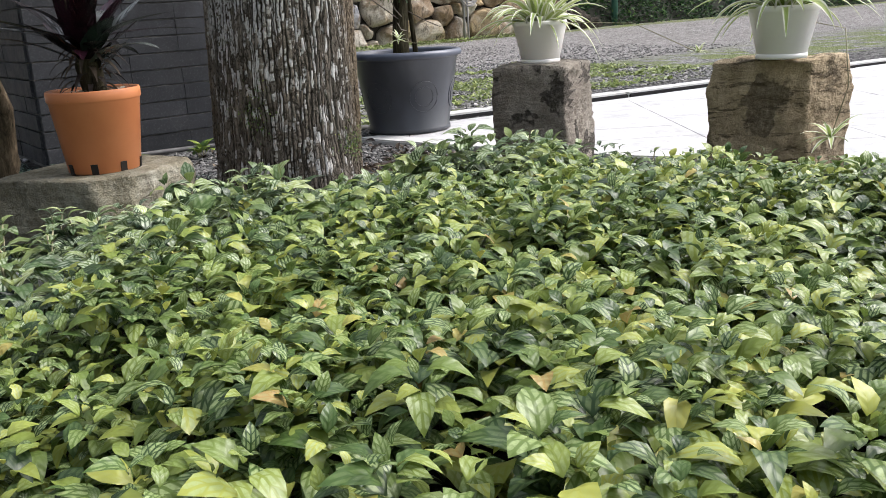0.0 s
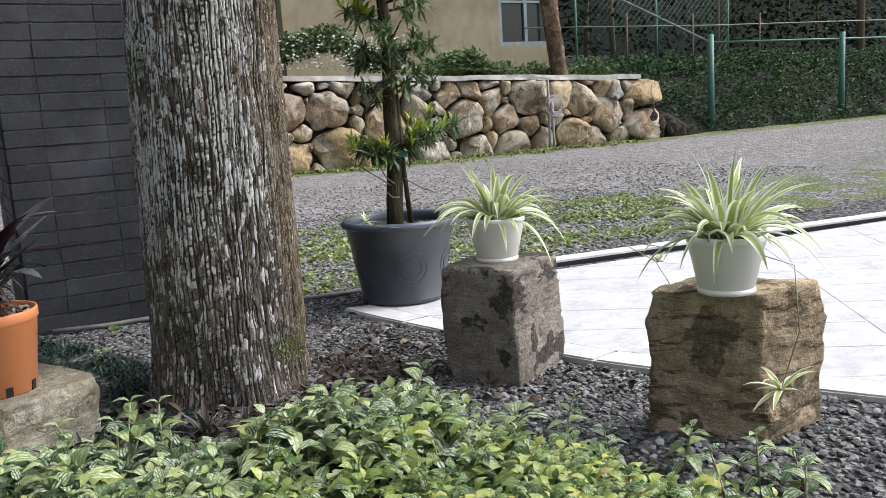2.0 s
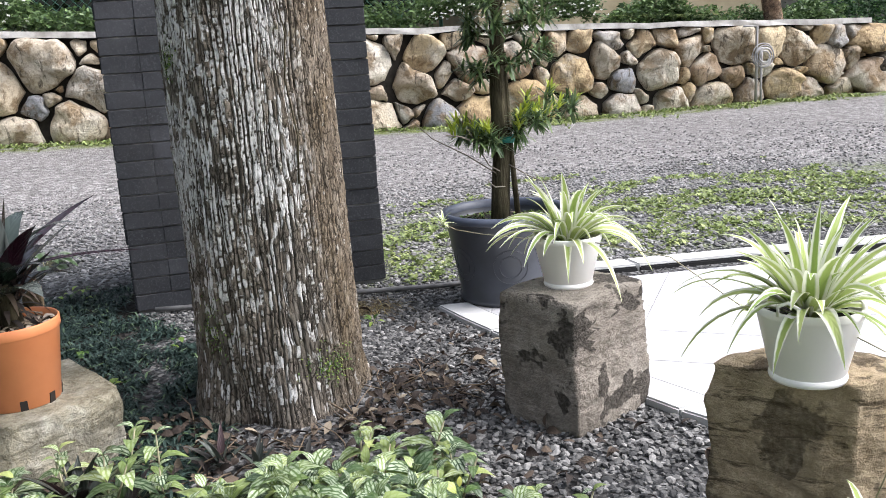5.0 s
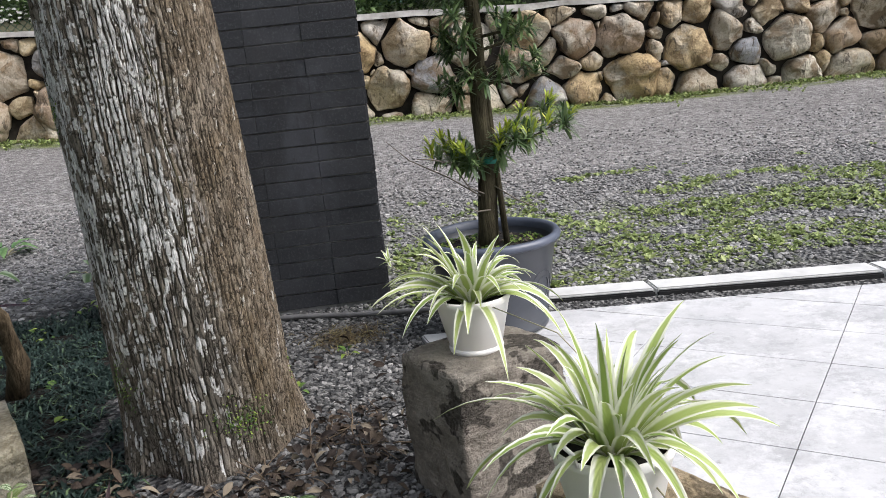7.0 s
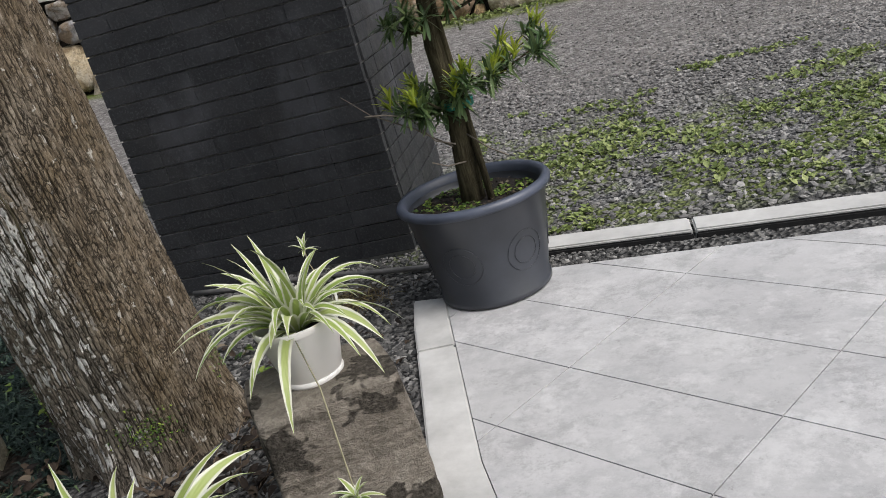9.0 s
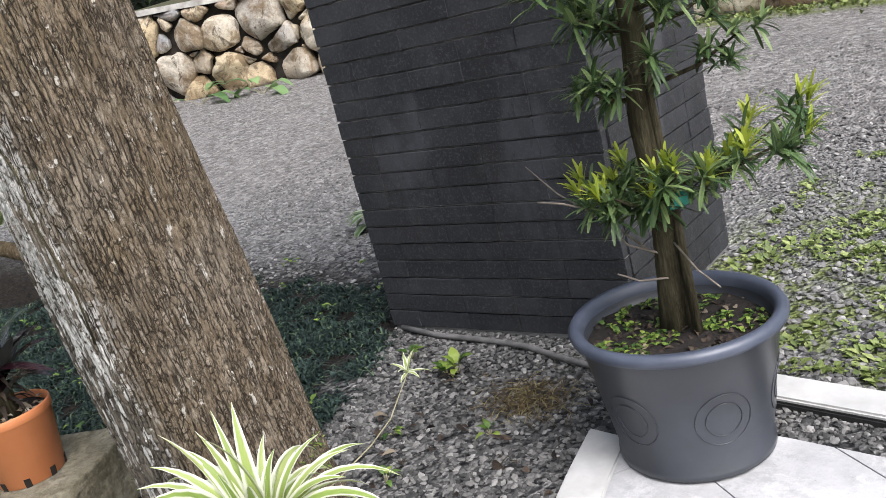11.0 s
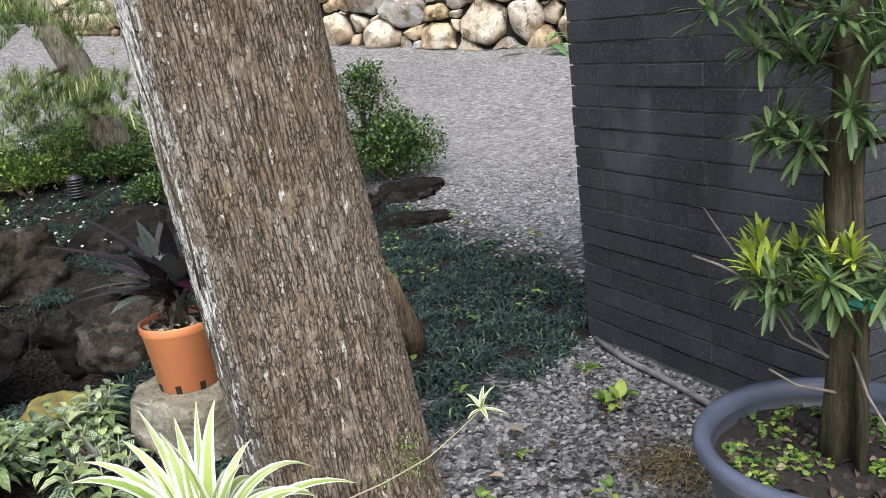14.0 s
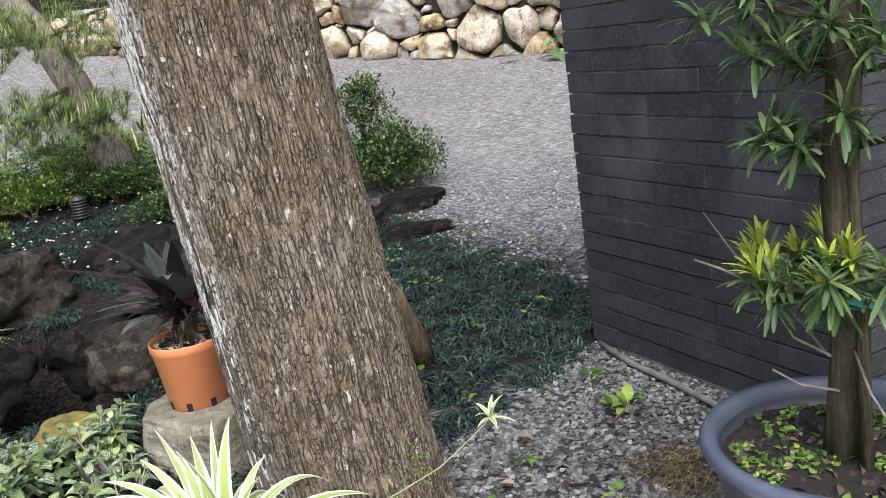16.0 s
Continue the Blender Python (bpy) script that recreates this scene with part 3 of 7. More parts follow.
def ground_z(x, y):
    d = max(0.0, -x - 4.0)
    z = -0.02 + 0.06 * d + 0.003 * d * d + 0.1 * max(0.0, -x - 11.0)
    # the bed is heaped up a little
    z += 0.043 * max(0.0, min(7.0, 3.0 - x)) * max(0.0, min(1.0, (y - 6.0) / 6.0))
    b = max(0.0, 1 - abs(x + 1.7) / 1.5) * max(0.0, 1 - max(0.0, y - 1.4) / 1.3)
    return z + 0.05 * min(1.0, b * 2) - 0.7 * hollow(x, y)


LEAF_PLAN = [(0.0, 0.0), (0.18, 0.62), (0.42, 1.0), (0.68, 0.8), (0.88, 0.36), (1.0, 0.0)]


class Leaves:
    """Gathers many leaves into one mesh with UV, one island a leaf."""

    def __init__(self):
        self.v, self.f, self.uv = [], [], []

    def broad(self, base, direction, up, length, width, droop=0.3, fold=0.25):
        """A broad leaf: 5 stations, folded along the midrib."""
        d = Vector(direction).normalized()
        u = Vector(up)
        s = d.cross(u)
        if s.length < 1e-4:
            s = d.cross(Vector((1, 0.3, 0)))
        s.normalize()
        u = s.cross(d)
        k = len(self.v)
        base = Vector(base)
        for t, w in LEAF_PLAN:
            c = base + d * (t * length) - u * (droop * t * t * length) + u * (0.15 * math.sin(t * 3.1) * length)
            if w == 0:
                self.v.append(c)
                self.uv.append((0.5, t))
            else:
                h = w * width / 2
                for x, uu in ((-1, 0.5 - w / 2), (0, 0.5), (1, 0.5 + w / 2)):
                    self.v.append(c + s * (x * h) + u * (abs(x) * fold * h))
                    self.uv.append((uu, t))
        self.f += [(k, k + 2, k + 1), (k, k + 3, k + 2)]
        for i in range(3):
            a = k + 1 + 3 * i
            self.f += [(a, a + 1, a + 4, a + 3), (a + 1, a + 2, a + 5, a + 4)]
        a = k + 10
        self.f += [(a, a + 1, a + 3), (a + 1, a + 2, a + 3)]

    def small(self, base, direction, up, length, width, fold=0.25):
        """A small leaf of four facets, folded along the midrib."""
        d = Vector(direction).normalized()
        w = d.cross(Vector(up))
        w = w.normalized() if w.length > 1e-4 else d.cross(Vector((1, 0.3, 0))).normalized()
        u = w.cross(d)
        k = len(self.v)
        b = Vector(base)
        m = b + d * (length * 0.45)
        self.v += [b, m - w * (width / 2) + u * (fold * width / 2), m, m + w * (width / 2) + u * (fold * width / 2), b + d * length - u * (length * 0.12)]
        self.uv += [(0.5, 0), (0, 0.45), (0.5, 0.45), (1, 0.45), (0.5, 1)]
        self.f += [(k, k + 2, k + 1), (k, k + 3, k + 2), (k + 1, k + 2, k + 4), (k + 2, k + 3, k + 4)]

    def blade(self, base, direction, length, width, arch=0.6, n=6, lift=0.0, tip=0.06, fold=0.2, twist=0.0, full=2.6):
        """A strap leaf that rises along direction and arches over."""
        d = Vector(direction).normalized()
        flat = Vector((d.x, d.y, 0))
        flat = flat.normalized() if flat.length > 1e-4 else Vector((1, 0, 0))
        k = len(self.v)
        p = Vector(base)
        cur = d.copy()
        for i in range(n + 1):
            t = i / n
            s = cur.cross(Vector((0, 0, 1)))
            if s.length < 1e-3:
                s = Vector((-flat.y, flat.x, 0))
            s.normalize()
            nu = s.cross(cur)
            if twist:
                s = (s * math.cos(twist * t) + nu * math.sin(twist * t))
                nu = s.cross(cur)
            w = width * 0.5 * min(1.0, 0.45 + 2.2 * t) * max(tip, (1 - t ** full))
            self.v += [p - s * w + nu * (fold * w), p.copy(), p + s * w + nu * (fold * w)]
            self.uv += [(0, t), (0.5, t), (1, t)]
            cur = (cur + (flat * 0.35 - Vector((0, 0, 1))) * (arch / n * (0.4 + 1.4 * t))).normalized()
            p = p + cur * (length / n)
        for i in range(n):
            a = k + 3 * i
            self.f += [(a, a + 1, a + 4, a + 3), (a + 1, a + 2, a + 5, a + 4)]

    def needle(self, base, direction, length, width):
        d = Vector(direction).normalized()
        s = d.cross(Vector((0.3, 0.2, 1))).normalized() * width / 2
        k = len(self.v)
        b = Vector(base)
        self.v += [b - s, b + s, b + d * length * 0.6 + s * 1.1, b + d * length, b + d * length * 0.6 - s * 1.1]
        self.uv += [(0.2, 0), (0.8, 0), (1, 0.6), (0.5, 1), (0, 0.6)]
        self.f += [(k, k + 1, k + 2, k + 3, k + 4)]

    def mesh(self, name):
        return make_mesh(name, self.v, self.f, self.uv)


def around(rnd, lo, hi):
    """A direction with its rise between lo and hi degrees."""
    a, e = rnd.uniform(0, 2 * math.pi), radians(rnd.uniform(lo, hi))
    return Vector((math.cos(a) * math.cos(e), math.sin(a) * math.cos(e), math.sin(e)))


# ---- ground ----
def axis(lo, hi, fine_lo, fine_hi, step):
    inner = list(np.arange(fine_lo, fine_hi + 1e-6, step))
    left = [fine_lo - step * (1.45 ** i - 1) / 0.45 for i in range(1, 30) if fine_lo - step * (1.45 ** i - 1) / 0.45 > lo]
    right = [fine_hi + step * (1.45 ** i - 1) / 0.45 for i in range(1, 30) if fine_hi + step * (1.45 ** i - 1) / 0.45 < hi]
    return [lo] + left[::-1] + inner + right + [hi]


def build_ground():
    xs, ys = axis(-900, 900, -16, 14, 0.2), axis(-900, 900, -2, 13, 0.2)
    verts = [(x, y, ground_z(max(x, -18), y) + 0.006 * noise.noise(Vector((x * 1.7, y * 1.7, 0)))) for y in ys for x in xs]
    w = len(xs)
    faces = [(j * w + i, j * w + i + 1, (j + 1) * w + i + 1, (j + 1) * w + i) for j in range(len(ys) - 1) for i in range(w - 1)]
    ob = mesh_object("ground", make_mesh("ground", verts, faces), M_GROUND)
    tagged(ob, "grey gravel yard with soil beds and mossy strips", "ground", kind="structure")


build_ground()


# ---- paving of pale tiles, turned against the kerb ----
SLAB = [(-0.242, 3.88), (-0.22, 3.78), (-0.02, 2.95), (0.07, 2.69), (0.34, 2.1), (1.385, 0.2), (6.0, 0.2), (6.0, 3.17), (0.15, 4.05), (-0.2, 4.09)]


def kerb_x(y):
    """The outer line of the edging strip."""
    return float(np.interp(y, [0.2, 1.17, 2.07, 2.665, 2.93, 3.77, 3.98], [1.235, 0.70, 0.205, -0.06, -0.15, -0.345, -0.385]))


def clip(poly, area):
    """The part of a convex piece inside a convex area (both counter-clockwise)."""
    out = list(poly)
    for (ax, ay), (bx, by) in zip(area, area[1:] + area[:1]):
        src, out = out, []
        for (px, py), (qx, qy) in zip(src, src[1:] + src[:1]):
            sp = (bx - ax) * (py - ay) - (by - ay) * (px - ax)
            sq = (bx - ax) * (qy - ay) - (by - ay) * (qx - ax)
            if sp >= 0:
                out.append((px, py))
            if (sp >= 0) != (sq >= 0):
                f = sp / (sp - sq)
                out.append((px + (qx - px) * f, py + (qy - py) * f))
        if not out:
            break
    return out


def prism(poly, z0, z1, chamfer=0.0):
    bm = bmesh.new()
    low = [bm.verts.new((x, y, z0)) for x, y in poly]
    cx, cy = sum(p[0] for p in poly) / len(poly), sum(p[1] for p in poly) / len(poly)
    if chamfer:
        mids = [bm.verts.new((x, y, z1 - chamfer)) for x, y in poly]
        top = []
        for x, y in poly:
            d = Vector((cx - x, cy - y))
            d = d.normalized() * min(chamfer * 1.4, d.length * 0.5)
            top.append(bm.verts.new((x + d.x, y + d.y, z1)))
        rings = [low, mids, top]
    else:
        top = [bm.verts.new((x, y, z1)) for x, y in poly]
        rings = [low, top]
    n = len(poly)
    for a, b in zip(rings, rings[1:]):
        for i in range(n):
            bm.faces.new((a[i], a[(i + 1) % n], b[(i + 1) % n], b[i]))
    bm.faces.new(top)
    bm.faces.new(low[::-1])
    bmesh.ops.recalc_face_normals(bm, faces=bm.faces)
    return bm


def build_paving():
    base = part("pavement", prism(SLAB, -0.12, -0.006), M_GROUT, smooth=False)
    tagged(base, "terrace of pale grey rectangular paving tiles", "paving", kind="structure")
    o, e, n_ = Vector((0.487, 2.725)), Vector((0.798, -0.6026)), Vector((0.6146, 0.7888))
    L, W, g = 0.6063, 0.3014, 0.0016
    for i in range(-12, 14):
        for j in range(-16, 14):
            a0, b0 = i * L, j * W
            quad = [(a0 + g, b0 + g), (a0 + L - g, b0 + g), (a0 + L - g, b0 + W - g), (a0 + g, b0 + W - g)]
            pts = [tuple(o + e * a + n_ * b) for a, b in quad]
            pts = clip(pts, SLAB)
            if len(pts) < 3:
                continue
            area = abs(sum(p[0] * q[1] - q[0] * p[1] for p, q in zip(pts, pts[1:] + pts[:1]))) / 2
            if area < 0.002:
                continue
            part("tile", prism(pts, -0.03, random.uniform(-0.0003, 0.0003), 0.0008), M_SLAB, base, smooth=False)


def strip(points_a, points_b, z0, z1):
    """A kerb bar between an outer and an inner line of the same number of points."""
    bm = bmesh.new()
    lo_a, lo_b, hi_a, hi_b = ([bm.verts.new((x, y, z)) for x, y in pts] for pts, z in ((points_a, z0), (points_b, z0), (points_a, z1), (points_b, z1)))
    for i in range(len(points_a) - 1):
        bm.faces.new((hi_a[i], hi_a[i + 1], hi_b[i + 1], hi_b[i]))
        bm.faces.new((lo_a[i], lo_a[i + 1], hi_a[i + 1], hi_a[i]))
        bm.faces.new((lo_b[i], lo_b[i + 1], hi_b[i + 1], hi_b[i]))
        bm.faces.new((lo_a[i], lo_a[i + 1], lo_b[i + 1], lo_b[i]))
    for i in (0, -1):
        bm.faces.new((lo_a[i], lo_b[i], hi_b[i], hi_a[i]))
    bmesh.ops.recalc_face_normals(bm, faces=bm.faces)
    bmesh.ops.bevel(bm, geom=[e for e in bm.edges if e.calc_face_angle(0) > 0.8], offset=0.006, segments=2, affect="EDGES")
    return bm


def build_kerbs():
    back = thing("kerb", (0, 0, 0), "pale concrete kerb blocks edging the terrace", "kerb", kind="structure")
    for x0, x1 in ((0.02, 0.62), (0.63, 1.54), (1.55, 2.45), (2.46, 3.4), (3.41, 4.4), (4.41, 5.4)):
        f = lambda x: 4.335 - 0.167 * (x - 0.15)
        part("kerb_block", strip([(x0, f(x0)), (x1, f(x1))], [(x0, f(x0) - 0.125), (x1, f(x1) - 0.125)], -0.1, 0.012), M_KERB, back, smooth=False)
        # near-black strip over the inner face of each kerb block
        part("black_strip", strip([(x0, f(x0) - 0.1255), (x1, f(x1) - 0.1255)], [(x0, f(x0) - 0.136), (x1, f(x1) - 0.136)], -0.1, 0.003), M_KERB_BLACK, back, "thin black strip on the inner face of the kerb", smooth=False)
    outer = [(-0.385, 3.98), (-0.345, 3.77), (-0.298, 3.57), (-0.15, 2.93), (-0.06, 2.665), (0.205, 2.07), (0.70, 1.17), (1.235, 0.2)]
    inner = [(-0.256, 3.96), (-0.2215, 3.78), (-0.1735, 3.58), (-0.0215, 2.949), (0.0685, 2.689), (0.3385, 2.099), (0.834, 1.2), (1.382, 0.21)]
    side = thing("kerb", (0, 0, 0), "pale concrete edging strip beside the gravel", "kerb", kind="structure")
    for a, b in ((0, 2), (2, 4), (4, 6), (6, 7)):
        pa, pb = [Vector(p) for p in outer[a:b + 1]], [Vector(p) for p in inner[a:b + 1]]
        pa[-1] = pa[-1].lerp(pa[-2], 0.012)
        pb[-1] = pb[-1].lerp(pb[-2], 0.012)
        part("kerb_block", strip([tuple(p) for p in pa], [tuple(p) for p in pb], -0.1, 0.002), M_KERB, side, smooth=False)


build_kerbs()


# ---- black brick wall block ----
PX0, PX1, PY0, PY1, PTOP = -1.594, -0.480, 4.545, 5.45, 2.66
COURSE = 0.0729


def build_pillar():
    bm = bmesh.new()
    bmesh.ops.create_cube(bm, size=1.0)
    for v in bm.verts:
        v.co = Vector(((PX0 + PX1) / 2 + v.co.x * (PX1 - PX0 - 0.008), (PY0 + PY1) / 2 + v.co.y * (PY1 - PY0 - 0.008), -0.1 + (v.co.z + 0.5) * (PTOP + 0.1)))
    base = part("wall_pillar", bm, M_MORTAR_DARK, smooth=False)
    tagged(base, "freestanding wall block clad in black split-face brick", "brick wall", kind="structure")
    return base


PILLAR = build_pillar()


def brick_mesh(seed, length, height, depth):
    """One split-face brick: its front edges broken, its face a little uneven."""
    rnd = random.Random(seed)
    bm = bmesh.new()
    bmesh.ops.create_cube(bm, size=1.0)
    bmesh.ops.subdivide_edges(bm, edges=[e for e in bm.edges if abs((e.verts[0].co - e.verts[1].co).x) > 0.5], cuts=5)
    for v in bm.verts:
        front = v.co.y < 0
        v.co = Vector((v.co.x * length, v.co.y * depth, v.co.z * height))
        v.co += Vector((rnd.uniform(-1, 1) * 0.0006, rnd.uniform(-1, 1) * (0.0007 if front else 0), rnd.uniform(-1, 1) * 0.0013))
    edges = [e for e in bm.edges if all(v.co.y < -depth * 0.3 for v in e.verts) and len(e.link_faces) == 2 and abs(e.link_faces[0].normal.y - e.link_faces[1].normal.y) > 0.5]
    bmesh.ops.bevel(bm, geom=edges, offset=0.0012, segments=1, affect="EDGES")
    me = bpy.data.meshes.new("brick")
    bm.to_mesh(me)
    bm.free()
    me.materials.append(M_BRICK)
    return me


SOUTH_JOINTS = [PX0, -1.442, -1.187, -0.952, -0.712, PX1]
SIDE_JOINTS = [PY0 + 0.03, PY0 + 0.19, PY0 + 0.43, PY0 + 0.67, PY1 - 0.03]


def build_bricks():
    rnd = random.Random(5)
    pool = [brick_mesh(i, 0.24, COURSE - 0.0065, 0.034) for i in range(16)]
    rest = []
    for c in range(int(PTOP / COURSE)):
        z = (c + 0.5) * COURSE - 0.003
        for face in ("south", "east", "west", "north"):
            joints = SOUTH_JOINTS if face in ("south", "north") else SIDE_JOINTS
            shift = rnd.uniform(-0.003, 0.003)
            for a, b in zip(joints, joints[1:]):
                mid, length = (a + b) / 2 + shift, b - a - 0.0006
                proud = rnd.uniform(-0.0025, 0.0035)
                if face == "south":
                    at, rz = (mid, PY0 + 0.010 - proud, z), 0
                elif face == "north":
                    at, rz = (mid, PY1 - 0.010 + proud, z), 180
                elif face == "east":
                    at, rz = (PX1 - 0.010 + proud, mid, z), 90
                else:
                    at, rz = (PX0 + 0.010 - proud, mid, z), -90
                src = rnd.choice(pool)
                m = pose(*at, rnd.uniform(-1.2, 0.6), rnd.uniform(-0.2, 0.2), rz) @ Matrix.Diagonal((length / 0.24, 1, 1, 1))
                if face != "north" and z < 1.5:
                    ob = new("brick", src)
                    ob.parent = PILLAR
                    ob.matrix_basis = m
                else:
                    rest.append((src, m))
    v, f = [], []
    for src, m in rest:
        k = len(v)
        v += [m @ p.co for p in src.vertices]
        f += [tuple(k + i for i in p.vertices) for p in src.polygons]
    ob = mesh_object("upper_bricks", make_mesh("upper_bricks", v, f, smooth=False), M_BRICK, PILLAR)
    ob["kind"] = "stuff"


# ---- rubble wall along the drive ----
WALL_LINE = [(9.45, 12.4), (2.0, 12.4), (-4.7, 12.4), (-7.2, 12.05), (-9.3, 11.0), (-10.8, 9.75), (-13.2, 7.8), (-16.5, 4.4)]


def wall_top(x):
    return 1.46 - 0.032 * x if x > -1 else 1.49 - 0.055 * (x + 1) if x > -6 else 1.765 + 0.07 * (-x - 6)


def along_wall():
    """Even steps along the wall's line: place, direction, distance."""
    out, run = [], 0.0
    for (ax, ay), (bx, by) in zip(WALL_LINE, WALL_LINE[1:]):
        d = math.hypot(bx - ax, by - ay)
        n = max(1, round(d / 0.1))
        for i in range(n):
            out.append((ax + (bx - ax) * i / n, ay + (by - ay) * i / n, math.atan2(by - ay, bx - ax), run + d * i / n))
        run += d
    return out


WALL_STEPS = along_wall()


def build_rubble_wall():
    v, f = [], []
    steps = WALL_STEPS[::5] + [WALL_STEPS[-1]]
    for x, y, a, _ in steps:
        nx, ny = math.sin(a), -math.cos(a)   # away from the drive
        if ny < 0 or nx > 0.9:
            nx, ny = -nx, -ny
        z0, z1 = ground_z(x, y) - 0.3, wall_top(x) - 0.04
        for d, z in ((0.15, z0), (0.15, z1), (0.6, z1), (0.6, z0)):
            v.append((x + nx * d, y + ny * d, z))
    for i in range(len(steps) - 1):
        for k in range(4):
            a, b = 4 * i + k, 4 * i + (k + 1) % 4
            f.append((a, b, b + 4, a + 4))
    f += [(0, 1, 2, 3), tuple(4 * (len(steps) - 1) + k for k in (3, 2, 1, 0))]
    base = mesh_object("wall_north", make_mesh("wall_north", v, f, smooth=False), M_WALLMORTAR)
    tagged(base, "low retaining wall of ochre and grey boulders in mortar", "stone wall", kind="structure")
    # boulders: fitted cells, rounded and domed, with a narrow raked joint
    rnd = random.Random(11)
    total = WALL_STEPS[-1][3]
    seeds = []

    def at_run(q):
        return WALL_STEPS[min(len(WALL_STEPS) - 1, max(0, int(q / total * len(WALL_STEPS))))]
    for gap, count in ((0.5, 600), (0.37, 1100), (0.27, 1500), (0.17, 1500), (0.12, 900)):
        for _ in range(count):
            q, h = rnd.uniform(0.0, total), rnd.uniform(0.03, 0.97)
            x, y, a, _r = at_run(q)
            z = ground_z(x, y) - 0.02 + (wall_top(x) - 0.06 - ground_z(x, y)) * h
            if gap > 0.3 and h > 0.8:
                continue
            g = gap * rnd.uniform(0.9, 1.15)
            if all((q - p[0]) ** 2 * 0.75 + (z - p[1]) ** 2 * 1.25 > ((g + p[2]) / 2) ** 2 for p in seeds if abs(p[0] - q) < 1.0):
                seeds.append((q, z, g))
    for q, z, g in seeds:
        x, y, a, _r = at_run(q)
        lo, hi = ground_z(x, y) - 0.05, wall_top(x) - 0.05
        cell = [(q - 0.7, lo), (q + 0.7, lo), (q + 0.7, hi), (q - 0.7, hi)]
        for p in seeds:
            if p[0] == q and p[1] == z or abs(p[0] - q) > 1.4:
                continue
            # weighted bisector
            dx, dz = p[0] - q, p[1] - z
            d2 = dx * dx + dz * dz
            if d2 < 1e-9:
                continue
            f = 0.5 + (g * g - p[2] * p[2]) / (2 * d2) * 0.45
            mx, mz = q + dx * f, z + dz * f
            out = []
            for (ax, az), (bx, bz) in zip(cell, cell[1:] + cell[:1]):
                sa, sb = (ax - mx) * dx + (az - mz) * dz, (bx - mx) * dx + (bz - mz) * dz
                if sa <= 0:
                    out.append((ax, az))
                if (sa <= 0) != (sb <= 0):
                    k = sa / (sa - sb)
                    out.append((ax + (bx - ax) * k, az + (bz - az) * k))
            cell = out
            if len(cell) < 3:
                break
        if len(cell) < 3:
            continue
        for cutk in (rnd.uniform(0.12, 0.26), 0.24):
            cell = [pt for (ax, az), (bx, bz) in zip(cell, cell[1:] + cell[:1]) for pt in ((ax * (1 - cutk) + bx * cutk, az * (1 - cutk) + bz * cutk), (ax * cutk + bx * (1 - cutk), az * cutk + bz * (1 - cutk)))]
        # drop points that fall together
        pts = [p for i, p in enumerate(cell) if math.dist(p, cell[i - 1]) > 0.008]
        if len(pts) < 5:
            continue
        cx, cz = sum(p[0] for p in pts) / len(pts), sum(p[1] for p in pts) / len(pts)
        size = math.sqrt(max(1e-4, abs(sum(p[0] * w[1] - w[0] * p[1] for p, w in zip(pts, pts[1:] + pts[:1]))) / 2))
        if len(pts) < 5 or size < 0.035:
            continue
        shrink = 1 - rnd.uniform(0.012, 0.042) / size
        sqx, sqz = rnd.uniform(0.95, 1.02), rnd.uniform(0.95, 1.02)
        dome = 0.07 + 0.2 * size * rnd.uniform(0.6, 1.3)
        tx, tz = rnd.uniform(-0.45, 0.45), rnd.uniform(-0.35, 0.45)
        off = rnd.uniform(0, 90)
        v, n = [], len(pts)
        for sc, dp in ((0.92, -0.9), (1.0, 0.12), (0.95, 0.52), (0.82, 0.82), (0.48, 0.98)):
            for px, pz in pts:
                lx, lz = (cx - px) * sc * shrink * sqx, (pz - cz) * sc * shrink * sqz
                j = noise.fractal(Vector((lx * 5 + off, lz * 5, dp)), 1.0, 2.0, 4) * 0.09
                wob = size * 0.11
                lx += wob * noise.fractal(Vector((lx * 2.4 / size, lz * 2.4 / size, off)), 1.0, 2.0, 2)
                lz += wob * noise.fractal(Vector((lz * 2.4 / size, lx * 2.4 / size, off + 9)), 1.0, 2.0, 2)
                v.append((lx, -(dome * dp + (tx * lx + tz * lz) * max(0, dp)) - j * max(0, dp), lz))
        v.append((0, -dome * 1.0, 0))
        f = [(r * n + i, r * n + (i + 1) % n, (r + 1) * n + (i + 1) % n, (r + 1) * n + i) for r in range(4) for i in range(n)]
        f += [(4 * n + i, 4 * n + (i + 1) % n, 5 * n) for i in range(n)]
        nx, ny = math.sin(a), -math.cos(a)
        if ny < 0 or nx > 0.9:
            nx, ny = -nx, -ny
        px, py, pa, _r = at_run(cx)
        ob = mesh_object("boulder", make_mesh("boulder", v, f), M_BOULDER, base)
        ob.matrix_basis = Matrix.Translation((px + nx * 0.06, py + ny * 0.06, cz)) @ Matrix.Rotation(a + math.pi, 4, "Z")
    # mortar coping
    v, f = [], []
    for k, (x, y, a, _) in enumerate(steps):
        nx, ny = math.sin(a), -math.cos(a)
        if ny < 0 or nx > 0.9:
            nx, ny = -nx, -ny
        z = wall_top(x) + 0.03 * noise.noise(Vector((k * 0.7, 3, 0)))
        for d, zz in ((-0.05 + 0.03 * noise.noise(Vector((k * 0.9, 8, 0))), z - 0.06 + 0.04 * noise.noise(Vector((k * 1.3, 5, 0)))), (-0.04, z + 0.02), (0.62, z + 0.03), (0.62, z - 0.045)):
            v.append((x + nx * d, y + ny * d, zz))
    n = len([q for q in steps])
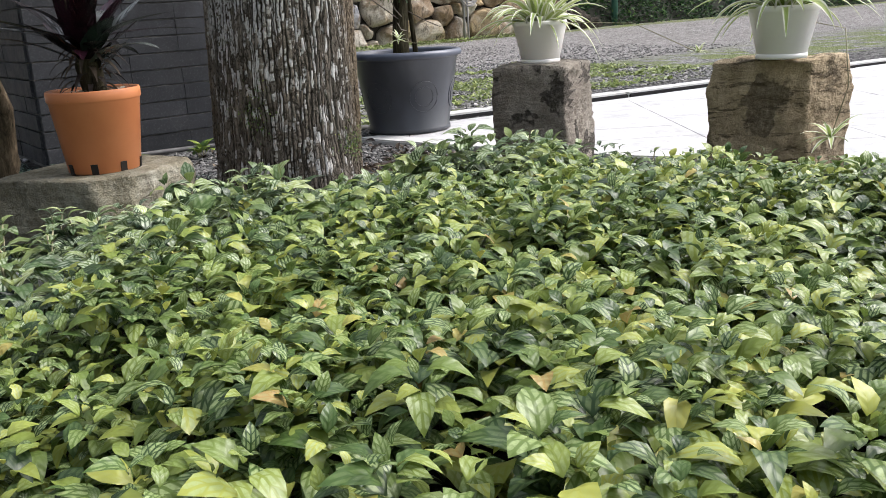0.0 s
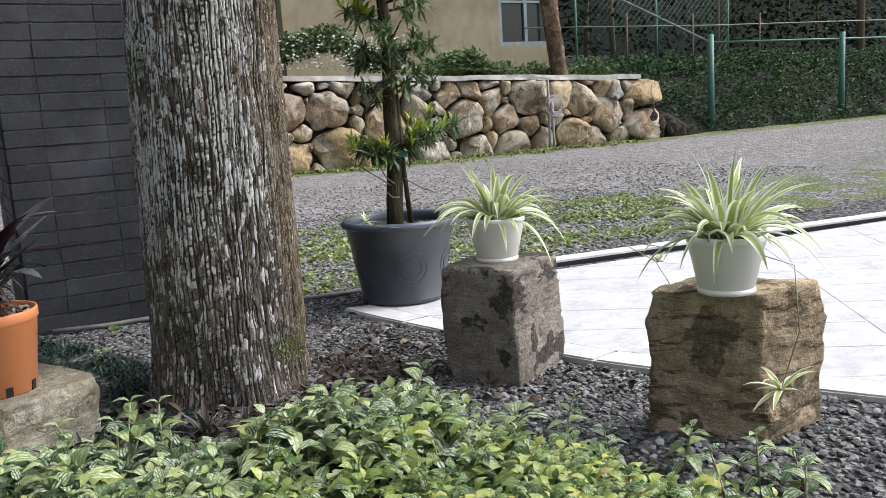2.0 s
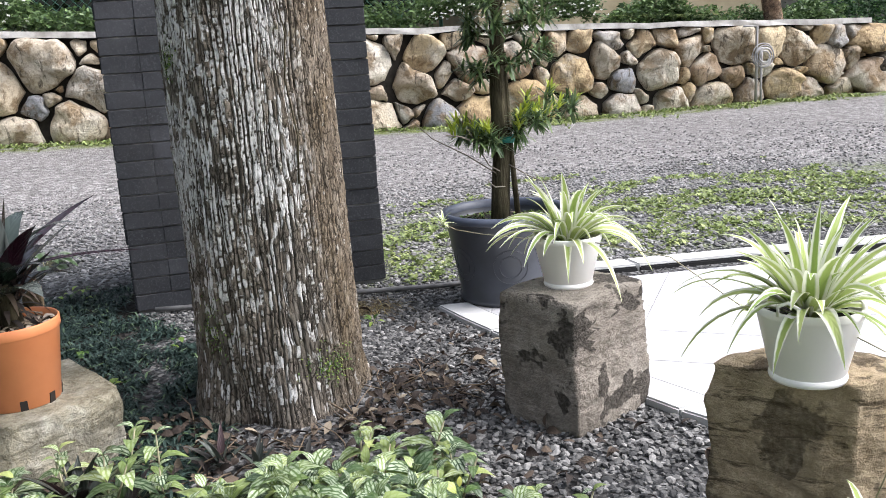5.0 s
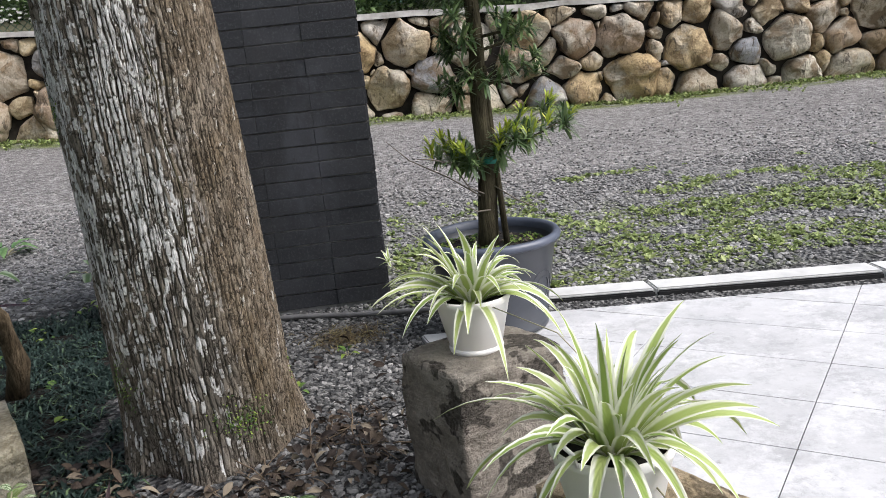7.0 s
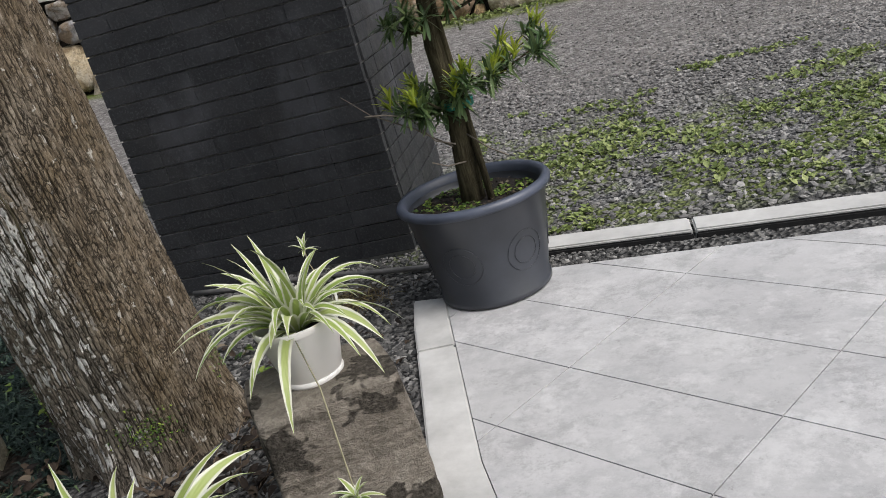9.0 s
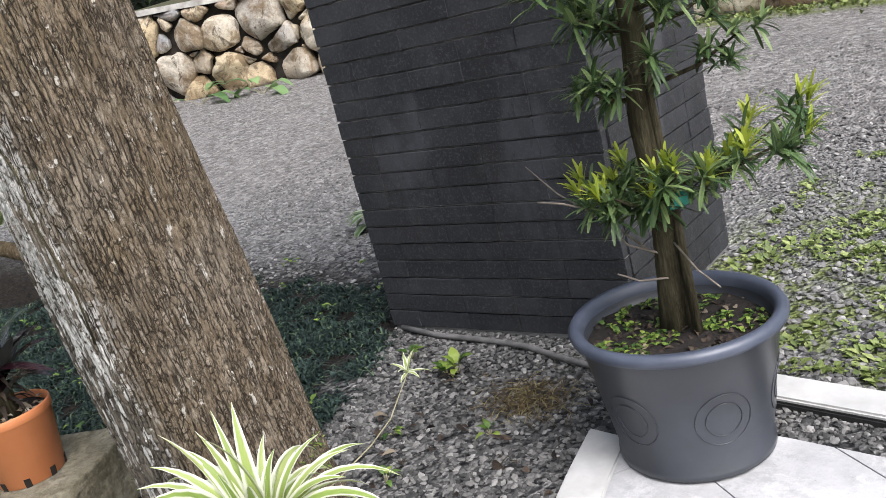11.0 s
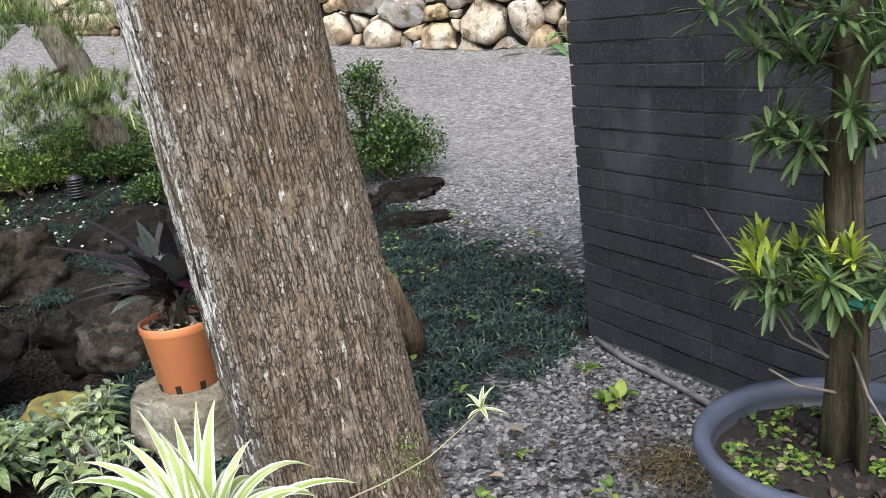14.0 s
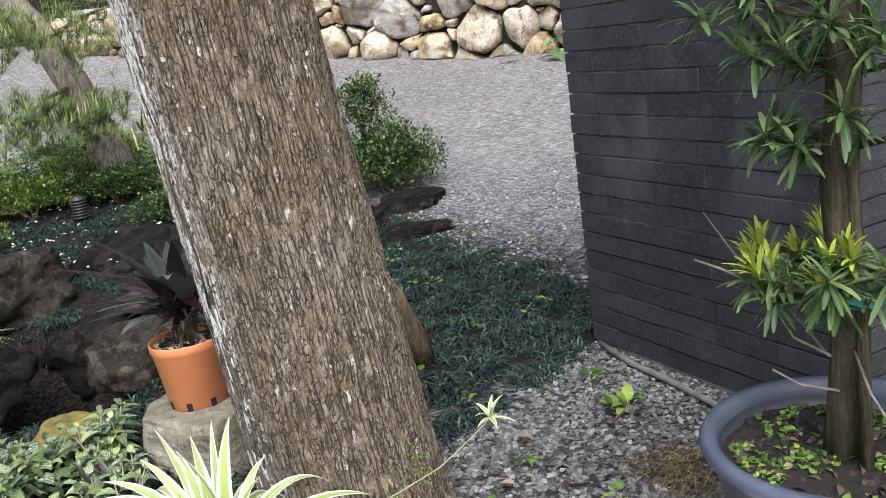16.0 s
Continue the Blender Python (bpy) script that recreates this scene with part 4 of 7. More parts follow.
    f = [(4 * i + k, 4 * i + (k + 1) % 4, 4 * (i + 1) + (k + 1) % 4, 4 * (i + 1) + k) for i in range(n - 1) for k in range(4)] + [(0, 1, 2, 3), tuple(4 * (n - 1) + k for k in (3, 2, 1, 0))]
    mesh_object("coping", make_mesh("coping", v, f, smooth=False), M_COPING, base, label="pale mortar coping")


# ---- the tall tree ----
def value_noise(x, y, seed):
    """Smooth random field over a plane, -1 to 1 (arrays)."""
    table = np.random.RandomState(seed).uniform(-1, 1, (64, 64))
    xi, yi = np.floor(x).astype(int), np.floor(y).astype(int)
    fx, fy = x - xi, y - yi
    fx, fy = fx * fx * (3 - 2 * fx), fy * fy * (3 - 2 * fy)
    g = lambda i, j: table[i % 64, j % 64]
    return (g(xi, yi) * (1 - fx) + g(xi + 1, yi) * fx) * (1 - fy) + (g(xi, yi + 1) * (1 - fx) + g(xi + 1, yi + 1) * fx) * fy


def plates(u, z, w, h, seed):
    """Upright columns of bark plates: distance to the side joint and to the end joint in metres, and a random number of the plate."""
    rs = np.random.RandomState(seed)
    off, tall = rs.uniform(0, 1, 1024), rs.uniform(0.45, 1.9, 1024) * h
    ids, ends = rs.uniform(0, 1, (1024, 512)), rs.uniform(0, 1, (1024, 512))
    cu = u / w
    col = np.floor(cu).astype(int)
    fu = cu - col
    col = col % 1024
    cz = z / tall[col] + off[col] * 7 + (fu - 0.5) * (off[col] - 0.5) * 1.2
    seg = np.floor(cz).astype(int)
    fz = cz - seg
    seg = seg % 512
    return np.minimum(fu, 1 - fu) * w, np.minimum(fz, 1 - fz) * tall[col] + np.where(ends[col, seg] > 0.82, 0.01, 0.0), ids[col, seg]


def build_tree():
    t = thing("tree", (-1.083, 3.330, -0.03), "tall tree with fissured grey-brown bark and pale lichen", "tree")
    n = 760
    zs = np.concatenate([np.arange(-0.06, 1.75, 0.0075), np.arange(1.75, 3.5, 0.05)])
    ang = radians(112) + np.arange(n + 1) * (2 * math.pi / n)
    A, Z = np.meshgrid(ang, zs)
    r = np.interp(Z, [-0.06, 0.0, 0.05, 0.12, 0.25, 0.4, 3.5], [0.282, 0.266, 0.258, 0.251, 0.247, 0.243, 0.16])
    cx, cy = np.cos(A), np.sin(A)
    r = r + np.maximum(0, 0.2 - Z) * 0.12 * (np.sin(A * 4 + 0.6) + 0.6 * np.sin(A * 7))
    r = r + 0.007 * value_noise(cx * 1.7 + 9, cy * 1.7 + Z * 2.1 + 20, 1) + 0.004 * value_noise(cx * 5 + 30, cy * 5 + Z * 4 + 30, 2)
    u = (A - ang[0]) * 0.25
    wu = u + 0.008 * value_noise(u * 14, Z * 5 + 4, 3) + 0.0028 * value_noise(u * 60, Z * 24 + 9, 4) + 0.002 * value_noise(u * 140, Z * 75 + 9, 9)
    wz = Z + 0.012 * value_noise(u * 40, Z * 14 + 11, 5)
    side, end, ids = plates(wu + 0.1, wz + 1, 0.0138, 0.033, 6)
    deep, _, _ = plates(wu + 0.3, wz + 1, 0.0336, 0.3, 7)
    smooth = lambda v, hi: (lambda q: q * q * (3 - 2 * q))(np.clip(v / hi, 0, 1))
    patchy = 0.25 + 0.75 * smooth(value_noise(u * 45, Z * 26, 10) + 0.45, 0.4)
    joint = np.minimum(1 - (1 - smooth(side, 0.0030)) * patchy, 0.3 + 0.7 * smooth(end, 0.005))
    relief = 0.0058 * joint + 0.0042 * smooth(deep, 0.006) + 0.0028 * ids + 0.001 * value_noise(u * 300, Z * 140, 8)
    r = r + (relief - 0.008) * np.where(Z > 1.75, 0.4, 1.0)
    ids = np.stack([ids, np.minimum(joint, 0.3 + 0.7 * smooth(deep, 0.003))], -1)
    r[:, -1] = r[:, 0]
    ids[:, -1] = ids[:, 0]
    V = np.stack([-0.0095 * Z + cx * r, -0.0897 * Z + cy * r, Z], -1)[:, :-1].reshape(-1, 3)
    UV = ids[:, :-1].reshape(-1, 2)
    i, j = np.meshgrid(np.arange(n), np.arange(len(zs) - 1))
    F = np.stack([j * n + i, j * n + (i + 1) % n, (j + 1) * n + (i + 1) % n, (j + 1) * n + i], -1).reshape(-1, 4).tolist()
    F.append([(len(zs) - 1) * n + k for k in range(n)])
    mesh_object("trunk", make_mesh("trunk", V.tolist(), F, UV), M_BARK, t)
    rnd = random.Random(71)
    for deg, z, w, h in ((196, 1.07, 0.05, 0.05), (214, 0.3, 0.07, 0.08), (300, 0.16, 0.09, 0.06), (20, 0.2, 0.08, 0.07)):
        L = Leaves()
        for _ in range(220):
            a, zz = radians(deg) + rnd.gauss(0, 0.5) * w / 0.24, z + rnd.gauss(0, 0.5) * h
            q = Vector((math.cos(a), math.sin(a), 0))
            r = 0.252 - 0.022 * zz
            L.broad(Vector((-0.0095 * zz, -0.0897 * zz, zz)) + q * r, (q + around(rnd, -40, 60)).normalized(), (0, 0, 1), rnd.uniform(0.006, 0.012), 0.006, 0.3, 0.2)
        mesh_object("moss", L.mesh("moss"), M_AZALEA, t, label="small patch of green moss")["kind"] = "stuff"
    vine = [Vector((-0.0095 * z, -0.0897 * z, z)) + Vector((math.cos(a), math.sin(a), 0)) * (0.262 - 0.02 * z) for z, a in ((0.72, 5.05), (0.85, 5.1), (1.0, 5.02), (1.12, 5.08), (1.22, 5.0))]
    part("vine", tube(vine, [0.0028, 0.0028, 0.0025, 0.0022, 0.0016], 6), M_PODOBARK, t, "thin dry vine on the bark")


build_tree()


# ---- rough stone pedestals ----
def pedestal(corners, z1, seed, material, label, bulge=0.016, grooves=False, strata=0.0, chips=(), cuts=28, worn=0.16):
    bm, mid = block(corners, -0.09, z1, seed, bulge, cuts=cuts, grooves=grooves, strata=strata, chips=chips, worn=worn)
    ob = part("stone_block", bm, material, at=(mid.x, mid.y, 0))
    return tagged(ob, label, "stone block", "stone pedestals")


pedestal([(-0.51, 2.89), (-0.38, 2.645), (-0.085, 2.79), (-0.20, 3.01)], 0.357, 3, M_STONE_A, "rough grey-brown stone block with tool grooves, on gravel", 0.01, grooves=True)
pedestal([(-0.33, 2.14), (-0.15, 1.905), (0.075, 1.91), (-0.115, 2.16)], 0.374, 8, M_STONE_B, "rough ochre stone block, squared by hand, on gravel", 0.02, strata=0.011)
pedestal([(-2.08, 3.2), (-1.84, 2.85), (-1.52, 3.03), (-1.71, 3.4)], 0.182, 5, M_STONE_C, "low flat grey stone block beside the tree", 0.009, chips=(((0.5, -0.75, 0.62), 0.165), ((0.95, -0.2, 0.4), 0.22), ((-0.3, -0.9, 0.2), 0.21), ((0.75, -0.7, -0.15), 0.23), ((-0.95, -0.35, 0.3), 0.25), ((0.2, -0.9, -0.4), 0.26)), cuts=36, worn=0.03)


# ---- pots ----
def pot_profile(rt, rb, h, lip, wall=0.006, soil=0.75):
    return [(0.0, 0.0), (rb * 0.9, 0.0), (rb, 0.006), (rt * 0.965, h - lip), (rt * 0.985, h - lip + 0.003), (rt, h - lip + 0.006), (rt, h - 0.004), (rt - wall * 0.4, h), (rt - wall, h - 0.002), (rt - wall * 1.6, h - lip), (rb + (rt - rb) * soil - wall, h * soil), (0.0, h * soil)]


def soil_disc(r, z, seed):
    bm = bmesh.new()
    bmesh.ops.create_circle(bm, cap_ends=True, cap_tris=False, segments=28, radius=r)
    bmesh.ops.inset_region(bm, faces=bm.faces[:], thickness=r * 0.3)
    bmesh.ops.inset_region(bm, faces=[max(bm.faces, key=lambda f: len(f.verts))], thickness=r * 0.3)
    for v in bm.verts:
        v.co.z = z + 0.012 * noise.noise(v.co * 30 + Vector((seed, 0, 0)))
    return bm


def spider_plant(at, seed, count, spread, label, runners=()):
    t = thing("spider_plant", at, label, "potted plant", "spider plants")
    rt, rb, h = 0.096, 0.066, 0.143
    pot = part("pot", lathe(pot_profile(rt, rb, h, 0.02), 44), M_WHITEPOT, t, "white plastic pot with a rolled rim")
    part("soil", soil_disc(0.084, h * 0.8, seed), M_SOIL, t)
    part("foot", lathe([(0.0, -0.002), (rb + 0.002, -0.002), (rb + 0.004, 0.004), (rb + 0.002, 0.012), (rb - 0.004, 0.013)], 44), M_WHITEPOT, pot)
    for bearing in (30, 210):
        lug = part("lug", tube([(rt - 0.004, -0.021, h - 0.006), (rt + 0.002, -0.019, h + 0.014), (rt + 0.005, 0, h + 0.024), (rt + 0.002, 0.019, h + 0.014), (rt - 0.004, 0.021, h - 0.006)], [0.0035] * 5, 8), M_WHITEPOT, pot, "white plastic hanging lug on the rim")
        lug.matrix_basis = pose(0, 0, 0, 0, 0, bearing)
    rnd = random.Random(seed)
    for i in range(count):
        L = Leaves()
        a = 2 * math.pi * (i * 0.381966)
        k = (i + 0.5) / count
        rise = radians(87 - 54 * k + rnd.uniform(-10, 10))
        d = Vector((math.cos(a) * math.cos(rise), math.sin(a) * math.cos(rise), math.sin(rise)))
        length = spread * rnd.uniform(0.65, 1.2) * (0.85 + 0.25 * k)
        base = Vector((math.cos(a) * 0.02, math.sin(a) * 0.02, h * 0.8))
        L.blade(base, d, length, rnd.uniform(0.021, 0.033), arch=rnd.uniform(0.8, 2.4) * (0.4 + 1.1 * k), n=10, tip=0.03, fold=0.35, twist=rnd.uniform(-0.9, 0.9))
        mesh_object("leaf", L.mesh("leaf"), M_SPIDER, t)
    for pts, size in runners:
        st = part("runner", tube(pts, [0.0014] * len(pts), 6), M_RUNNER, t, "thin pale runner stem")
        for i in range(12):
            L = Leaves()
            L.blade((0, 0, 0), around(rnd, -5, 75), size * rnd.uniform(0.6, 1.1), max(0.012, size * 0.17), arch=0.8, n=5, fold=0.3)
            mesh_object("plantlet_leaf", L.mesh("plantlet_leaf"), M_SPIDER, st, at=pts[-1])
    return t


M_RUNNER = mat_plain("runner_stem", (0.24, 0.22, 0.13), (0.36, 0.34, 0.22), 0.6, 30)
P1, P2 = Vector((-0.305, 2.845, 0.357)), Vector((-0.219, 1.97, 0.376))


def rel(base, *pts):
    return [Vector(p) - base for p in pts]


spider_plant(P1, 4, 64, 0.232, "variegated spider plant in a white plastic pot, on a stone block",
             [(rel(P1, (-0.305, 2.9, 0.475), (-0.325, 3.0, 0.455), (-0.368, 3.17, 0.44), (-0.41, 3.28, 0.432), (-0.464, 3.38, 0.435), (-0.49, 3.445, 0.448)), 0.055),
              (rel(P1, (-0.27, 2.74, 0.49), (-0.161, 2.545, 0.477), (-0.072, 2.35, 0.375)), 0.05)])
spider_plant(P2, 9, 72, 0.24, "large variegated spider plant in a white plastic pot, trailing runners",
             [(rel(P2, (-0.18, 1.91, 0.47), (-0.16, 1.82, 0.45), (-0.18, 1.79, 0.3), (-0.22, 1.81, 0.16)), 0.1)])


def orange_pot():
    t = thing("potted_plant", (-1.788, 3.082, 0.179), "orange plastic pot with a dark purple boat lily on a stone", "potted plant")
    rt, rb, h = 0.123, 0.096, 0.226
    pot = part("pot", lathe(pot_profile(rt, rb, h, 0.032), 56), M_TERRACOTTA, t, "orange plastic nursery pot with drainage slots")
    for i in range(8):
        a = 2 * math.pi * (i + 0.28) / 8
        bm = bmesh.new()
        bmesh.ops.create_cube(bm, size=1.0)
        bmesh.ops.scale(bm, vec=(0.006, 0.018, 0.028), verts=bm.verts)
        ob = part("drain_slot", bm, M_HOLE, pot, "dark drainage slot", smooth=False)
        ob.matrix_basis = pose(math.cos(a) * (rb + 0.0005), math.sin(a) * (rb + 0.0005), 0.0175, 0, 7, math.degrees(a))
    part("soil", soil_disc(0.112, h * 0.9, 2), M_SOIL, t)
    rnd = random.Random(21)
    L = Leaves()
    for i in range(70):
        a, r = rnd.uniform(0, 6.28), 0.105 * math.sqrt(rnd.random())
        L.broad((math.cos(a) * r, math.sin(a) * r, h * 0.9 + 0.008), around(rnd, -5, 35), (0, 0, 1), rnd.uniform(0.015, 0.035), rnd.uniform(0.012, 0.02))
    mesh_object("bark_mulch", L.mesh("bark_mulch"), mat_leaf("pale_chip", [(0.0, (0.1, 0.075, 0.05)), (0.6, (0.3, 0.24, 0.17)), (1.0, (0.5, 0.44, 0.36))], 0.8, 0.0), t, label="pale dry bark chips")["kind"] = "stuff"
    part("stem", tube([(0.01, 0, h * 0.85), (0, 0.004, h + 0.06), (0.0, 0.0, h + 0.12)], [0.03, 0.032, 0.024], 12, 0.12), M_PODOBARK, t)
    for i in range(34):
        L = Leaves()
        a = 2 * math.pi * i * 0.381966
        L.blade((math.cos(a) * 0.024, math.sin(a) * 0.024, h + 0.11 - 0.0035 * i), (math.cos(a) * 0.5, math.sin(a) * 0.5, 0.15), rnd.uniform(0.06, 0.11), 0.016, arch=2.2, n=6, tip=0.1, fold=0.2)
        mesh_object("dead_leaf", L.mesh("dead_leaf"), M_LITTER, t, label="withered brown hanging leaf")

    def lance(z, bearing, rise, ln, width, arch):
        L = Leaves()
        a, e = radians(bearing), radians(rise)
        L.blade((math.cos(a) * 0.014, math.sin(a) * 0.014, z), (math.cos(a) * math.cos(e), math.sin(a) * math.cos(e), math.sin(e)), ln, width, arch=arch, n=8, tip=0.015, fold=0.16)
        mesh_object("leaf", L.mesh("leaf"), M_RHOEO_TOP, t)
    for i in range(24):
        k = (i + 0.5) / 24
        lance(h + 0.13 - 0.07 * k, i * 137.5 + 20, 84 - 58 * k + rnd.uniform(-9, 9), rnd.uniform(0.17, 0.27), rnd.uniform(0.06, 0.084), rnd.choice((-0.1, 0.1, 0.5, 0.9, 1.2)))
    # long low leaves and a side shoot
    for z, bearing, rise, ln, width in ((0.13, 5, 8, 0.34, 0.05), (0.12, 185, 22, 0.36, 0.055), (0.12, 215, 15, 0.3, 0.05), (0.13, 40, 34, 0.33, 0.055), (0.12, 300, 20, 0.3, 0.055), (0.13, 255, 35, 0.3, 0.06), (0.11, 140, 20, 0.32, 0.055), (0.03, 350, 60, 0.16, 0.05), (0.03, 330, 48, 0.15, 0.045), (0.03, 15, 42, 0.17, 0.045), (0.16, 264, 30, 0.38, 0.05), (0.16, 250, 50, 0.3, 0.056), (0.11, 268, 8, 0.3, 0.055)):
        lance(h + z, bearing, rise, ln, width, 0.25)


orange_pot()


def rosette(L, rnd, at, axis_dir, size, count, spread=(15, 75)):
    """A whorl of strap leaves round a shoot's end."""
    w = Vector(axis_dir).normalized()
    s = w.cross(Vector((0.2, 0.1, 1))).normalized()
    u = s.cross(w)
    for i in range(count):
        a = 2 * math.pi * i * 0.381966 + rnd.uniform(-0.3, 0.3)
        o = radians(rnd.uniform(*spread))
        d = w * math.cos(o) + (s * math.cos(a) + u * math.sin(a)) * math.sin(o)
        p = Vector(at) - w * size * 0.45 * (i / count)
        L.blade(p, d, size * rnd.uniform(0.7, 1.1), size * 0.15, arch=0.5, n=5, tip=0.35, fold=0.15, full=7.0)


def podocarp():
    c = Vector((-0.072, 3.983, 0.004))
    t = thing("potted_tree", c, "young podocarp tree in a large dark grey plastic pot", "potted tree")
    rt, rb, h = 0.263, 0.192, 0.37
    prof = [(0.0, 0.0), (rb, 0.0), (rb + 0.006, 0.004), (rb + 0.006, 0.02), (rb, 0.026), (rt * 0.93, h - 0.035), (rt * 0.955, h - 0.03), (rt, h - 0.026), (rt + 0.004, h - 0.012), (rt - 0.004, h), (rt - 0.018, h + 0.001), (rt - 0.028, h - 0.008), (rt - 0.03, h - 0.04), (rt - 0.045, h - 0.075), (0.0, h - 0.07)]
    pot = part("pot", lathe(prof, 72), M_GREYPOT, t, "large dark grey plastic pot with moulded rings")
    rim = [(rt * 0.955, h - 0.029), (rt + 0.001, h - 0.026), (rt + 0.0055, h - 0.012), (rt - 0.004, h + 0.0015), (rt - 0.018, h + 0.0025), (rt - 0.0295, h - 0.008), (rt - 0.0315, h - 0.03)]
    part("rim", lathe(rim, 72), M_POTRIM, pot, "blue-grey rim with sky sheen in its colour")
    for i in range(6):
        a = 2 * math.pi * i / 6 + 0.25
        for r in (0.07, 0.045):
            pts = []
            for k in range(25):
                q = 2 * math.pi * k / 24
                zz = 0.17 + r * math.sin(q)
                rr = rb + (rt * 0.93 - rb) * (zz - 0.026) / (h - 0.061) + 0.001
                b = a + r * math.cos(q) / rr
                pts.append((rr * math.cos(b), rr * math.sin(b), zz))
            part("moulded_ring", tube(pts, [0.0014] * 25, 5), M_GREYPOT, pot)
    part("soil", soil_disc(rt - 0.035, h - 0.055, 7), M_SOIL, t)
    rnd = random.Random(31)
    L = Leaves()
    for i in range(420):
        a, r = rnd.uniform(0, 6.28), (rt - 0.05) * math.sqrt(rnd.random())
        p = (math.cos(a) * r, math.sin(a) * r, h - 0.05)
        if noise.noise(Vector((p[0] * 9, p[1] * 9, 2))) < -0.05:
            continue
        for k in range(3):
            L.broad(p, around(rnd, 5, 50), (0, 0, 1), rnd.uniform(0.008, 0.018), rnd.uniform(0.007, 0.014))
    mesh_object("clover", L.mesh("clover"), M_AZALEA, t, label="small green weeds on the potting soil")["kind"] = "stuff"
    C = Leaves()
    for i in range(260):
        a, r = rnd.uniform(0, 6.28), (rt - 0.045) * math.sqrt(rnd.random())
        C.broad((math.cos(a) * r, math.sin(a) * r, h - 0.05), around(rnd, -5, 30), around(rnd, 40, 90), rnd.uniform(0.01, 0.03), rnd.uniform(0.008, 0.016))
    mesh_object("bark_mulch", C.mesh("bark_mulch"), M_LITTER, t, label="dark bark chips on the soil")["kind"] = "stuff"
    trunk_pts = [(-0.01, 0.02, h - 0.09), (0.0, 0.025, 0.45), (0.012, 0.02, 0.62), (0.0, 0.01, 0.85), (0.012, 0.02, 1.1), (0.0, 0.02, 1.4), (0.02, 0.03, 1.8), (0.01, 0.02, 2.15)]
    part("trunk", tube(trunk_pts, [0.042, 0.037, 0.034, 0.031, 0.028, 0.023, 0.015, 0.006], 18, 0.1, 3), M_PODOBARK, t)
    part("stake", tube([(0.06, -0.01, h - 0.08), (0.045, 0.005, 0.6), (0.03, 0.0, 1.0)], [0.013, 0.011, 0.009], 8, 0.08, 5), M_PODOBARK, t, "second thin stem beside the trunk")
    part("tie", lathe([(0.052, -0.014), (0.055, -0.013), (0.056, 0.011), (0.053, 0.013), (0.052, -0.014)], 20), M_TIE, t, "flat green plastic tie band", at=(0.022, 0.015, 0.655))
    # branches: height, bearing, length, rise, young shoots
    branches = [(0.65, 200, 0.16, 18, 1), (0.66, 160, 0.18, 14, 1), (0.68, 350, 0.36, 14, 1), (0.69, 15, 0.36, 16, 1), (0.69, 310, 0.22, 14, 1), (0.66, 250, 0.16, 10, 0),
                (0.9, 195, 0.15, 14, 0), (0.92, 5, 0.3, 18, 0), (0.95, 290, 0.2, 12, 0),
                (1.05, 30, 0.25, 14, 0), (1.06, 170, 0.14, 16, 0), (1.08, 215, 0.15, 12, 0), (1.1, 335, 0.3, 12, 0), (1.15, 265, 0.25, 16, 0), (1.2, 80, 0.25, 12, 0), (1.24, 180, 0.17, 20, 1), (1.28, 10, 0.3, 16, 0), (1.32, 320, 0.26, 14, 0), (1.36, 230, 0.17, 16, 1),
                (1.45, 45, 0.26, 18, 0), (1.5, 340, 0.28, 18, 0), (1.52, 190, 0.26, 14, 0), (1.6, 270, 0.24, 20, 0), (1.66, 120, 0.24, 20, 0), (1.72, 10, 0.22, 26, 0), (1.8, 220, 0.22, 30, 0), (1.9, 320, 0.2, 35, 0), (2.0, 80, 0.18, 45, 0)]
    for z, deg, ln, rise, young in branches:
        a, e = radians(deg), radians(rise)
        d = Vector((math.cos(a) * math.cos(e), math.sin(a) * math.cos(e), math.sin(e)))
        p0 = Vector((0.0, 0.02, z))
        p1 = p0 + d * ln * 0.5 + Vector((0, 0, -0.01))
        p2 = p0 + d * ln * 0.85 + Vector((0, 0, 0.015))
        br = part("branch", tube([p0, p1, p2], [0.007, 0.005, 0.0025], 7, 0.1, int(z * 100)), M_PODOBARK, t)
        L = Leaves()
        for i in range(9 if young else 6):
            s = rnd.uniform(0.4, 1.0)
            side = Vector((-math.sin(a), math.cos(a), 0)) * rnd.uniform(-0.1, 0.1)
            q = p0 + d * ln * s + side + Vector((0, 0, rnd.uniform(-0.03, 0.035)))
            ax = (d + side * 5 + Vector((0, 0, rnd.uniform(0.3, 1.3)))).normalized()
            rosette(L, rnd, q, ax, rnd.uniform(0.055, 0.08), 18, (25, 115))
            if young and i < 5:
                Y = Leaves()
                up = (ax + Vector((0, 0, 0.8))).normalized()
                rosette(Y, rnd, q + ax * 0.03, up, rnd.uniform(0.05, 0.068), 11, (5, 48))
                mesh_object("young_shoot", Y.mesh("young_shoot"), M_PODO_NEW, br, label="bright yellow-green young shoot")
        mesh_object("foliage", L.mesh("foliage"), M_PODO, br)["kind"] = "stuff"
